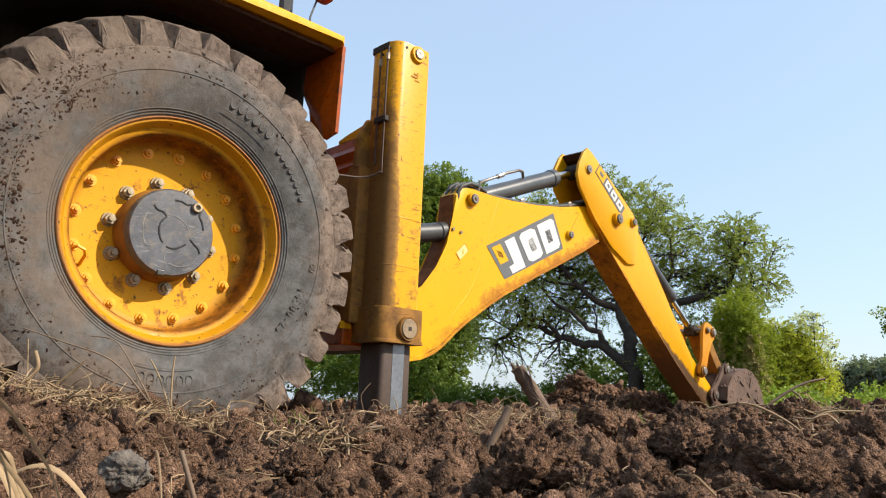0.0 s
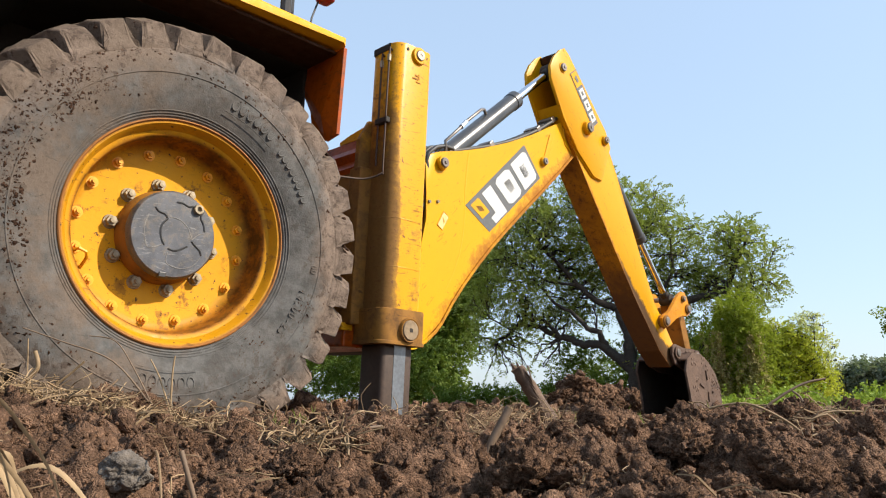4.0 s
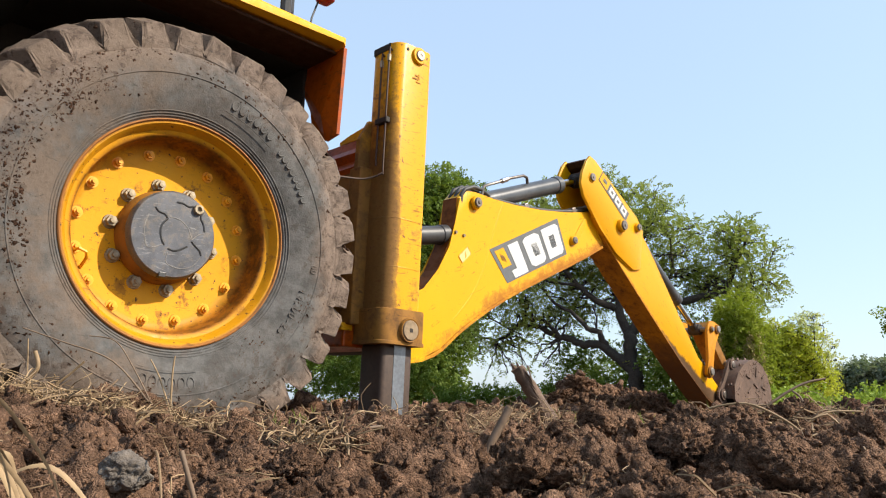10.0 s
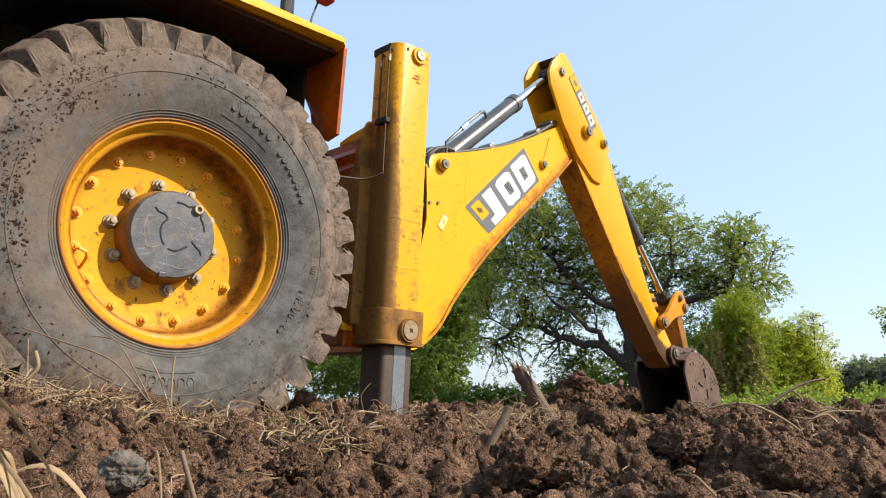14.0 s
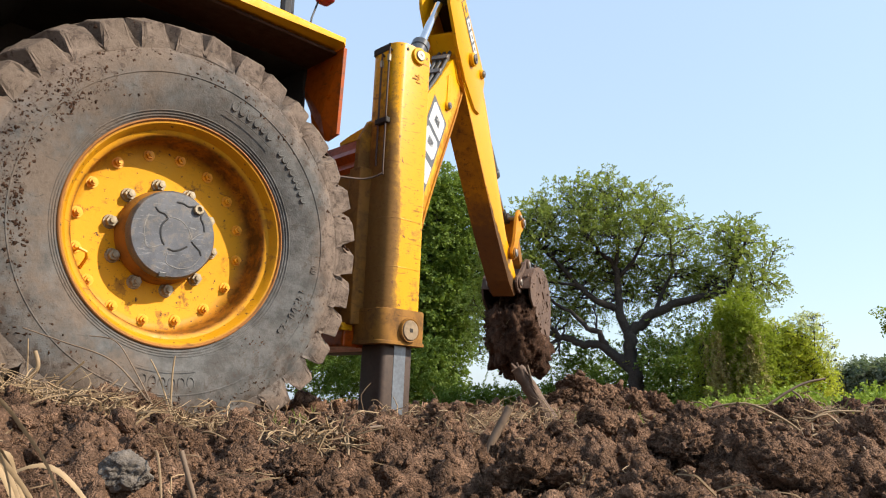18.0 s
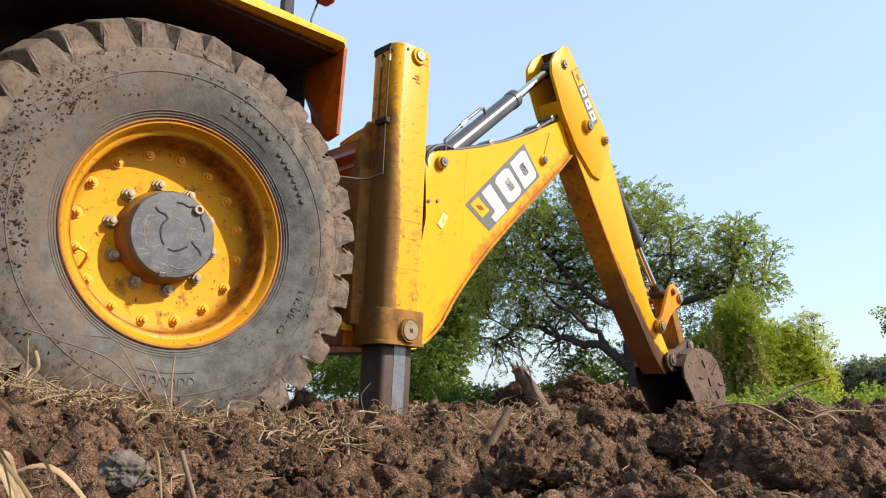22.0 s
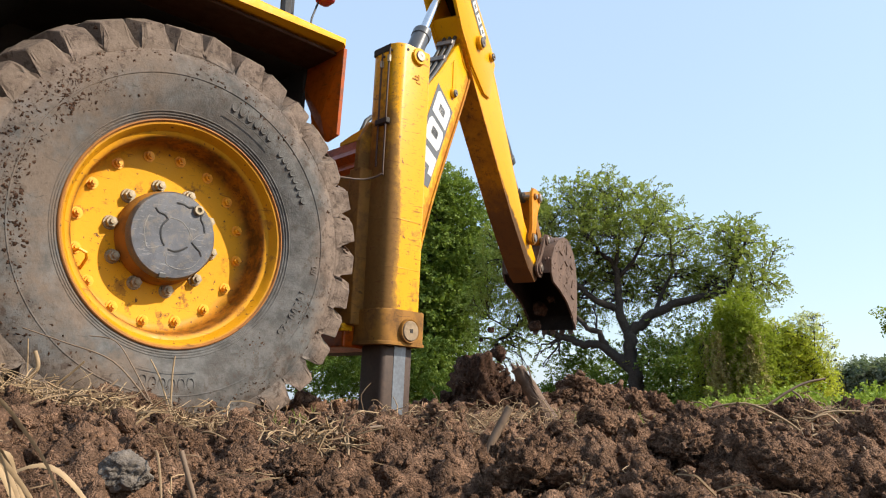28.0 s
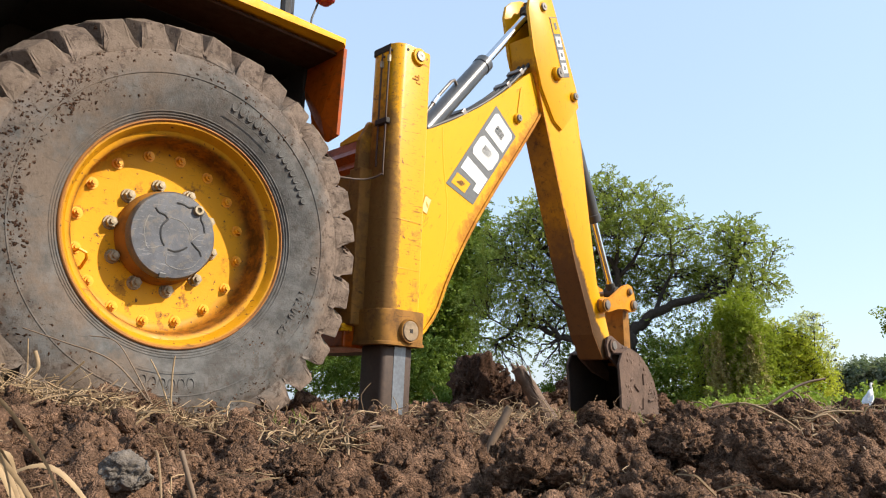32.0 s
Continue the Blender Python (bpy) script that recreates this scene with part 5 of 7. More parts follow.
# hoses that loop over the ear of the boom
for k in range(3):
    yy = -0.06 + 0.05 * k
    fb = tube(bmesh.new(), [(0.955, yy, 0.55), (0.975, yy - 0.01, 0.610), (1.02, yy - 0.015, 0.640 + 0.006 * k), (1.10, yy - 0.02, 0.640 + 0.008 * k), (1.20, yy, 0.605), (1.26, yy, 0.55)], 0.014, 8)
    part("looped_hose", fb, m_hose, boom, "dusty black hydraulic hose", 60)


# ---- the ground ----
FWD = Vector((math.sin(radians(43.98)), math.cos(radians(43.98)), 0))
RGT = Vector((FWD.y, -FWD.x, 0))


def lattice(ix, iy, seed):
    h = (ix.astype(np.int64) * 374761393 + iy.astype(np.int64) * 668265263 + seed * 1442695041) & 0xFFFFFFFF
    h = ((h ^ (h >> 13)) * 1274126177) & 0xFFFFFFFF
    return ((h ^ (h >> 16)) & 0xFFFFFF) / float(0xFFFFFF)


def vnoise(x, y, seed=0):
    ix, iy = np.floor(x), np.floor(y)
    fx, fy = x - ix, y - iy
    fx, fy = fx * fx * (3 - 2 * fx), fy * fy * (3 - 2 * fy)
    a, b = lattice(ix, iy, seed), lattice(ix + 1, iy, seed)
    c, d = lattice(ix, iy + 1, seed), lattice(ix + 1, iy + 1, seed)
    return (a + (b - a) * fx) * (1 - fy) + (c + (d - c) * fx) * fy


def billow(x, y, seed):
    """Rounded lumps with sharp creases between them."""
    return 1 - np.abs(2 * vnoise(x, y, seed) - 1) * 1.0


def lumps(x, y, seed, cell):
    """Round lumps, one to a cell, of uneven size."""
    gx, gy = x / cell, y / cell
    ix, iy = np.floor(gx), np.floor(gy)
    best = np.zeros_like(gx)
    for dx in (-1, 0, 1):
        for dy in (-1, 0, 1):
            jx, jy = ix + dx, iy + dy
            px, py = jx + lattice(jx, jy, seed), jy + lattice(jx, jy, seed + 7)
            r = 0.35 + 0.5 * lattice(jx, jy, seed + 13)
            d2 = ((gx - px) ** 2 + (gy - py) ** 2) / (r * r)
            best = np.maximum(best, np.sqrt(np.clip(1 - d2, 0, 1)) * r)
    return best


def height(x, y, spacing=0.0):
    """Height of the soil; lumps finer than the given spacing fade out."""
    x, y = np.asarray(x, float), np.asarray(y, float)
    de = np.hypot(x - EYE[0], y - EYE[1])
    ah = (x - EYE[0]) * FWD.x + (y - EYE[1]) * FWD.y
    rt = (x - EYE[0]) * RGT.x + (y - EYE[1]) * RGT.y
    z = 0.120 + 0.05 * (vnoise(x * 0.9, y * 0.9, 1) - 0.5) + 0.06 * (vnoise(x * 2.3, y * 2.3, 2) - 0.5)
    # rut under the wheel, low banks of loose soil before it and towards the rear
    z = z - 0.10 * np.exp(-((x / 0.75) ** 4 + ((y - 0.25) / 0.36) ** 4))
    z = z + 0.045 * np.exp(-(((rt + 0.62) / 0.38) ** 2 + ((ah - 1.35) / 0.30) ** 2))
    z = z + 0.020 * np.exp(-((rt / 0.10) ** 2 + ((ah - 1.32) / 0.14) ** 2))
    z = z + 0.056 * np.exp(-(((rt - 0.44) / 0.13) ** 2 + ((ah - 1.38) / 0.22) ** 2))
    z = z + 0.022 * np.exp(-(((rt - 0.24) / 0.12) ** 2 + ((ah - 1.35) / 0.2) ** 2))
    z = z + 0.085 * np.exp(-(((rt - 1.3) / 0.55) ** 2 + ((ah - 2.3) / 0.5) ** 2))
    # low bank at the field's edge
    z = z + 0.30 * np.exp(-((ah - 10.2) / 1.1) ** 2) * (0.5 + 0.5 * np.tanh((rt - 4.6) / 0.7))
    # the foreground falls towards the camera, with darker hollows between the clods
    z = z - 0.030 * np.clip(1.15 - ah, 0, 1)
    z = z - 0.055 * np.exp(-(((rt + 0.02) / 0.07) ** 2 + ((ah - 0.98) / 0.13) ** 2)) - 0.05 * np.exp(-(((rt + 0.52) / 0.06) ** 2 + ((ah - 1.0) / 0.09) ** 2)) - 0.05 * np.exp(-(((rt - 0.33) / 0.07) ** 2 + ((ah - 1.12) / 0.09) ** 2))
    # spoil thrown up behind the trench
    z = z + (0.21 + 0.12 * vnoise(x * 4.3, y * 4.3, 51)) * np.exp(-(((rt - 1.80) / 0.66) ** 4 + ((ah - 7.95) / 0.55) ** 2)) + 0.15 * np.exp(-(((rt - 1.48) / 0.12) ** 2 + ((ah - 7.9) / 0.3) ** 2)) + 0.05 * np.exp(-(((rt - 0.6) / 0.8) ** 2 + ((ah - 7.4) / 0.5) ** 2))
    # trench
    z = z - 0.75 * np.exp(-(((x - 5.3) / 1.15) ** 4 + ((y - 1.2) / 0.36) ** 4))
    rough = np.clip(1.35 - de / 30, 0.25, 1.0)
    f = 0.5 + 1.0 * vnoise(x * 2.1, y * 2.1, 31)
    wx, wy = 0.020 * (vnoise(x * 30, y * 30, 41) - 0.5), 0.020 * (vnoise(x * 30, y * 30, 42) - 0.5)
    fx, fy = 0.010 * (vnoise(x * 80, y * 80, 43) - 0.5), 0.010 * (vnoise(x * 80, y * 80, 44) - 0.5)
    xx, yy = x + wx + fx, y + wy + fy
    def keep(cell):
        return np.clip(2.0 - 3.0 * np.asarray(spacing) / cell, 0, 1)
    def lump(amount, sx, sy, seed, cell, mean=0.4):
        k = keep(cell)
        return amount * (lumps(sx, sy, seed, cell) * k + mean * (1 - k))
    z = z + rough * f * (lump(0.056, xx, yy, 3, 0.17) + lump(0.040, xx, yy, 4, 0.075) + lump(0.020, xx, yy, 5, 0.030) + lump(0.016, xx + wx, yy + wy, 6, 0.018) + 0.020 * keep(0.02) * (vnoise(x * 75, y * 75, 9) - 0.5) + 0.014 * keep(0.012) * (vnoise(x * 140, y * 140, 10) - 0.5) + 0.014 * (billow(x * 24, y * 24, 8) * keep(0.06) + 0.6 * (1 - keep(0.06))) - 0.060)
    # the camera stands in a hollow
    near = np.exp(-(de / 0.40) ** 4)
    return z * (1 - near) + near * np.minimum(z, 0.05)


def graded(lo, hi, step, grow, limit):
    """Steps out from the middle that lengthen with distance."""
    out = [0.0]
    s = step
    while out[-1] < hi:
        out.append(out[-1] + s)
        if out[-1] > limit:
            s *= grow
    neg = [0.0]
    s = step
    while neg[-1] < -lo:
        neg.append(neg[-1] + s)
        if neg[-1] > limit:
            s *= grow
    return np.array([-v for v in neg[:0:-1]] + out)


def build_ground():
    a = radians(90 - 43.98)
    us = np.concatenate([graded(-900, 900, 0.0065, 1.050, 0.72)])
    vs = graded(-900, 900, 0.0060, 1.046, 0.55) + 1.12
    u, v = np.meshgrid(us, vs, indexing="ij")
    x = EYE[0] + v * math.cos(a) + u * math.sin(a)
    y = EYE[1] + v * math.sin(a) - u * math.cos(a)
    z = height(x, y, np.maximum(*np.meshgrid(np.gradient(us), np.gradient(vs), indexing="ij")))
    far = np.clip((np.hypot(x, y) - 14) / 20, 0, 1)
    z = z * (1 - far) + 0.12 * far
    nu, nv = u.shape
    verts = np.stack([x, y, z], -1).reshape(-1, 3)
    idx = np.arange(nu * nv).reshape(nu, nv)
    quads = np.stack([idx[:-1, :-1], idx[:-1, 1:], idx[1:, 1:], idx[1:, :-1]], -1).reshape(-1, 4)
    me = bpy.data.meshes.new("ground")
    me.vertices.add(len(verts))
    me.vertices.foreach_set("co", verts.ravel())
    me.loops.add(quads.size)
    me.loops.foreach_set("vertex_index", quads[:, ::-1].ravel())
    me.polygons.add(len(quads))
    me.polygons.foreach_set("loop_start", np.arange(0, quads.size, 4))
    me.polygons.foreach_set("loop_total", np.full(len(quads), 4))
    me.polygons.foreach_set("use_smooth", np.ones(len(quads), bool))
    me.update()
    me.validate()
    me.materials.append(m_soil)
    return tagged(new("ground", me), "freshly dug brown soil, lumpy and strewn with straw", "ground", kind="structure")


ground = build_ground()


def scatter(name, shapes, places, material, label, category, kind="stuff"):
    """One mesh of many turned and scaled copies of a few shapes. places: x, y, z, size, seed."""
    vs, fs, base = [], [], 0
    for x, y, z, s, sd in places:
        co, tri = shapes[int(sd * 997) % len(shapes)]
        r = random.Random(sd)
        m = np.array(Euler((r.uniform(0, 6.28), r.uniform(0, 6.28), r.uniform(0, 6.28))).to_matrix())
        sc = np.array([s * r.uniform(0.6, 1.5), s * r.uniform(0.6, 1.5), s * r.uniform(0.5, 1.1)])
        vs.append((co * sc) @ m.T + np.array([x, y, z]))
        fs.append(tri + base)
        base += len(co)
    V, F = np.concatenate(vs), np.concatenate(fs)
    me = bpy.data.meshes.new(name)
    me.from_pydata(V.tolist(), [], F.tolist())
    me.polygons.foreach_set("use_smooth", [True] * len(me.polygons))
    me.materials.append(material)
    me.update()
    return tagged(new(name, me), label, category, kind=kind)


def on_plan(right, ahead):
    p = Vector((EYE[0], EYE[1], 0)) + RGT * right + FWD * ahead
    return p.x, p.y


def build_clods():
    rnd = random.Random(11)
    small = [ico_shape(1, s, 0.85) for s in range(16)]
    rough = [ico_shape(2, s, 0.7) for s in range(20, 32)]
    mid = [ico_shape(2, s, 0.7) for s in range(40, 52)]
    for name, shapes, rings in (("soil_crumbs", small, ((20000, 0.5, 1.9, 0.0012, 0.0046), (5000, 1.6, 4.2, 0.002, 0.009), (3500, 3.5, 11.0, 0.008, 0.035))), ("soil_granules", rough, ((1500, 0.55, 1.5, 0.0034, 0.0075), (800, 1.4, 2.4, 0.005, 0.013))), ("soil_lumps", mid, ((300, 0.6, 1.9, 0.006, 0.014), (260, 2.2, 4.5, 0.014, 0.045), (200, 4.0, 11.0, 0.03, 0.07)))):
        places = []
        for n, d0, d1, s0, s1 in rings:
            for _ in range(n):
                d = d0 + (d1 - d0) * rnd.random() ** 0.9
                x, y = on_plan(d * rnd.uniform(-0.72, 0.72), d)
                places.append([x, y, 0, s0 + (s1 - s0) * rnd.random() ** 2.4, rnd.random()])
        for _ in range({"soil_crumbs": 6000, "soil_granules": 0, "soil_lumps": 90}[name]):
            places.append([5.4 + rnd.gauss(0, 0.8), 2.45 + rnd.gauss(0, 0.35), 0, (0.006 + 0.055 * rnd.random() ** 3.2) * (1.2 if shapes is mid else 0.6), rnd.random()])
        arr = np.array(places)
        z = height(arr[:, 0], arr[:, 1]) + arr[:, 3] * (0.4 if shapes is small else 0.35)
        places = [(p[0], p[1], zz, p[3], p[4]) for p, zz in zip(places, z) if not (abs(p[0]) < 0.7 and -0.08 < p[1] < 0.5)]
        scatter(name, shapes, places, m_crumb if shapes is small else m_soil, "loose brown crumbs and lumps of soil", "soil")


build_clods()


def clod_mesh(seed, sub=4):
    """A clod as tilled earth breaks: an uneven lump with fused rounded crumbs and creases between them."""
    bm = bmesh.new()
    bmesh.ops.create_icosphere(bm, subdivisions=sub, radius=1.0)
    rnd = random.Random(seed)
    off = Vector((rnd.uniform(-50, 50), rnd.uniform(-50, 50), rnd.uniform(-50, 50)))
    for v in bm.verts:
        d = v.co.normalized()
        w = d + 0.18 * noise.noise_vector(d * 3 + off)
        k = 0.80 + 0.42 * noise.noise(d * 1.2 + off) + 0.34 * abs(noise.noise(w * 2.6 + off)) + 0.36 * abs(noise.noise(w * 5.2 + off)) + 0.34 * abs(noise.noise(w * 10.5 + off)) + (0.22 * abs(noise.noise(w * 21.0 + off)) if sub > 3 else 0)
        v.co = d * k + 0.10 * noise.noise_vector(d * 6 + off)
    me = bpy.data.meshes.new("soil_clod")
    bm.to_mesh(me)
    bm.free()
    me.polygons.foreach_set("use_smooth", [True] * len(me.polygons))
    me.update()
    return me


CLODS = []
for k in range(12):
    CLODS.append(clod_mesh(700 + k, 5 if k < 4 else 4 if k < 8 else 3))
    CLODS[-1].materials.append(m_soil)
DAMP_CLODS = []
for k in range(3):
    DAMP_CLODS.append(clod_mesh(720 + k))
    DAMP_CLODS[-1].materials.append(m_clod_damp)


def big_clod(right, ahead, size, sink, seed, kinds=CLODS, squash=1.0):
    rnd = random.Random(seed)
    x, y = on_plan(right, ahead)
    pick = kinds if len(kinds) < 4 else kinds[:4] if size > 0.022 else kinds[4:8] if size > 0.012 else kinds[8:]
    ob = new("soil_clod", pick[rnd.randrange(len(pick))])
    ob.matrix_basis = pose(x, y, float(height(x, y)) - sink * size, rnd.uniform(-25, 25), rnd.uniform(-25, 25), rnd.uniform(0, 360)) @ Matrix.Diagonal((size * rnd.uniform(0.85, 1.25), size * rnd.uniform(0.85, 1.2), size * squash * rnd.uniform(0.75, 1.05), 1))
    what = "big" if size > 0.04 else "fist-sized" if size > 0.026 else "small"
    return tagged(ob, what + " crumbly brown soil clod resting on the ground", "soil clod", "loose soil clods")


def strew_clods():
    """The many broken clods of the tilled strip, heaped close together."""
    rnd = random.Random(78)
    for name, sub, rings in (("broken_clods", 4, ((560, 0.60, 1.62, 0.009, 0.027),)), ("far_broken_clods", 3, ((420, 1.55, 3.4, 0.014, 0.040), (260, 3.4, 10.0, 0.03, 0.09)))):
        shapes = []
        for k in range(12):
            me = clod_mesh(740 + k, sub)
            shapes.append((np.array([v.co[:] for v in me.vertices]) * 0.8, np.array([p.vertices[:] for p in me.polygons])))
            bpy.data.meshes.remove(me)
        places = []
        for n, d0, d1, s0, s1 in rings:
            for _ in range(n):
                d = d0 + (d1 - d0) * rnd.random() ** 0.85
                right = d * rnd.uniform(-0.68, 0.70)
                x, y = on_plan(right, d)
                if abs(x) < 0.78 and -0.14 < y < 0.6 or abs(right + 0.304) < 0.07 and 0.6 < d < 0.84:
                    continue
                places.append((x, y, s0 + (s1 - s0) * rnd.random() ** 1.9, rnd.random(), rnd.uniform(-0.35, 0.25)))
        arr = np.array(places)
        z = height(arr[:, 0], arr[:, 1])
        scatter(name, shapes, [(p[0], p[1], h + p[4] * p[2], p[2], p[3]) for p, h in zip(places, z)], m_soil, "broken brown soil clods strewn close together", "soil")


strew_clods()
# clods that stand out: right, ahead, size, sink
for k, (px, ah, size, sink) in enumerate(((-0.01, 1.28, 0.036, 0.3), (0.115, 1.02, 0.046, 0.35), (0.150, 1.05, 0.036, 0.2), (0.30, 1.30, 0.040, 0.2), (0.46, 1.36, 0.046, 0.3), (0.40, 1.22, 0.042, 0.3), (0.56, 1.40, 0.036, 0.3), (0.22, 1.0, 0.036, 0.3), (0.33, 0.98, 0.040, 0.3), (0.62, 1.2, 0.042, 0.3), (0.50, 1.02, 0.040, 0.3), (0.42, 0.88, 0.036, 0.3), (-0.42, 1.3, 0.032, 0.2), (-0.62, 1.5, 0.04, 0.2), (-0.28, 1.12, 0.036, 0.3), (-0.12, 0.92, 0.034, 0.3), (-0.46, 1.02, 0.036, 0.3), (0.02, 0.80, 0.030, 0.3), (0.52, 0.82, 0.032, 0.3), (1.02, 2.1, 0.06, 0.2), (1.5, 3.1, 0.085, 0.2), (1.95, 3.5, 0.085, 0.2), (-0.16, 1.75, 0.045, 0.2), (0.75, 1.45, 0.045, 0.3), (0.88, 1.62, 0.05, 0.3), (0.10, 1.45, 0.036, 0.3))):
    big_clod(px, ah, size, sink, 100 + k)
# loose clods of all sizes over the tilled strip
rnd = random.Random(77)
for k in range(240):
    ah = 0.62 + 1.75 * rnd.random() ** 0.9
    px = ah * rnd.uniform(-0.66, 0.68)
    size = (0.009 + 0.020 * rnd.random() ** 2.0) * (0.75 + 0.35 * ah)
    x, y = on_plan(px, ah)
    if abs(x) < 0.78 and -0.12 < y < 0.6 or abs(px + 0.304) < 0.06 and abs(ah - 0.77) < 0.06:
        continue
    big_clod(px, ah, size, rnd.uniform(0.05, 0.45), 1000 + k)
for k, (px, ah, size) in enumerate(((4.72, 10.0, 0.15), (5.25, 9.7, 0.14), (2.1, 4.6, 0.09), (5.75, 9.8, 0.11))):
    big_clod(px, ah, size, 0.0, 140 + k, DAMP_CLODS)
# slabs that lie on the spoil heap
for k, (px, ah, size, squash) in enumerate(((1.42, 7.75, 0.17, 0.8), (1.25, 7.7, 0.13, 0.7), (2.22, 7.7, 0.14, 1.0), (1.75, 7.6, 0.12, 0.7), (2.0, 7.6, 0.13, 0.7), (2.45, 7.8, 0.12, 0.7))):
    big_clod(px, ah, size, 0.1, 170 + k, CLODS, squash)

# rounded grey stone in the foreground soil
sx, sy = on_plan(-0.304, 0.770)
co, tri = ico_shape(5, 81, 0.36)
stone = raw_part("stone", (co * np.array([0.025, 0.023, 0.019])).tolist(), tri.tolist(), m_stone)
stone.matrix_basis = pose(sx, sy, float(height(sx, sy)) - 0.004, 0, 0, 40)
tagged(stone, "rough grey stone half sunk in the soil", "stone", "field stones")


# ---- background planting ----
def leaf_mesh(name, tips, ways, leaf, per, material, parent, seed, label="", stretch=0.42, lift=0.9, droop=0.05):
    """Short leafy shoots: from each tip a twig runs its way, with leaves in two ranks that lie mostly flat to the sky."""
    rng = np.random.default_rng(seed)
    n = len(tips)
    size = leaf * rng.uniform(0.7, 1.3, (n, 1, 1))
    k = np.arange(per)[None, :, None]
    way = ways / np.linalg.norm(ways, axis=1)[:, None]
    up = np.array([0.0, 0.0, lift]) + rng.normal(size=(n, 3)) * 0.55
    side = np.cross(way, up)
    side /= np.linalg.norm(side, axis=1)[:, None] + 1e-9
    way, side, up = way[:, None, :], side[:, None, :], up[:, None, :]
    hand = np.where(k % 2 == 0, 1.0, -1.0)
    axis = way * 0.55 + side * hand * 0.8 + rng.normal(size=(n, per, 3)) * 0.28
    axis /= np.linalg.norm(axis, axis=2)[:, :, None]
    flat = np.cross(axis, up + rng.normal(size=(n, per, 3)) * 0.45)
    flat /= np.linalg.norm(flat, axis=2)[:, :, None] + 1e-9
    a = axis * size * rng.uniform(0.75, 1.25, (n, per, 1))
    b = flat * size * stretch
    root = tips[:, None, :] + way * size * (k * 0.42) - np.array([0, 0, 1.0]) * size * droop * (k * k) / per
    v = np.stack([root, root + a * 0.45 + b, root + a, root + a * 0.45 - b], 2).reshape(-1, 3)
    f = np.arange(len(v)).reshape(-1, 4)
    return raw_part(name, v.tolist(), f.tolist(), material, parent, label, False)


def lobe_shoots(rng, lobes, count, flat=0.72):
    """Places and ways of shoots on the skins of leafy lobes (x, y, z, radius), thicker above than below."""
    tips, ways = [], []
    for x, y, z, r in lobes:
        n = max(6, int(count * r * r))
        d = rng.normal(size=(n, 3))
        d /= np.linalg.norm(d, axis=1)[:, None]
        d = d[rng.random(n) < 0.62 + 0.38 * d[:, 2]]
        rad = r * (1.05 - 0.5 * rng.random((len(d), 1)) ** 2.0)
        tips.append(np.array([x, y, z]) + d * rad * np.array([1.0, 1.0, flat]))
        ways.append(d * 0.8 + np.clip(rng.normal(size=d.shape), -1.6, 1.6) * 0.5)
    return np.concatenate(tips), np.concatenate(ways)


def inside(poly, u, v):
    hit = False
    for (a, b), (c, d) in zip(poly, poly[1:] + poly[:1]):
        if (b > v) != (d > v) and u < a + (c - a) * (v - b) / (d - b):
            hit = not hit
    return hit


def fill_lobes(rnd, outline, gap, r0, r1, depth, thin=None, tries=4000):
    """Leafy lobes spread over an outline (across, up), kept apart from one another."""
    us, vs = [p[0] for p in outline], [p[1] for p in outline]
    mu, mv = (min(us) + max(us)) / 2, (min(vs) + max(vs)) / 2
    out = []
    for _ in range(tries):
        u, v = rnd.uniform(min(us), max(us)), rnd.uniform(min(vs), max(vs))
        r = rnd.uniform(r0, r1)
        if not inside(outline, u, v) or (thin and rnd.random() > thin(u, v)):
            continue
        rim = max(0.25, 1 - ((u - mu) / (max(us) - mu)) ** 2 * 0.6 - ((v - mv) / (max(vs) - mv)) ** 2 * 0.5)
        y = rnd.uniform(-depth, depth) * rim
        if all((u - a) ** 2 + 0.5 * (y - b) ** 2 + (v - c) ** 2 > (gap * (r + q)) ** 2 for a, b, c, q in out):
            out.append((u, y, v, r))
    return out


def branch(bm, pts, r0, r1, wob, rnd, seg=7):
    """A crooked tapering limb through the given points."""
    path = []
    pts = [Vector(p) for p in pts]
    for p, q in zip(pts, pts[1:]):
        for k in range(4):
            path.append(p.lerp(q, k / 4) + Vector((rnd.uniform(-wob, wob), rnd.uniform(-wob, wob), rnd.uniform(-wob, wob))) * (0 if (k == 0 and p == pts[0]) else 1))
    path.append(pts[-1])
    tube(bm, path, r0, seg, r1)
    return path


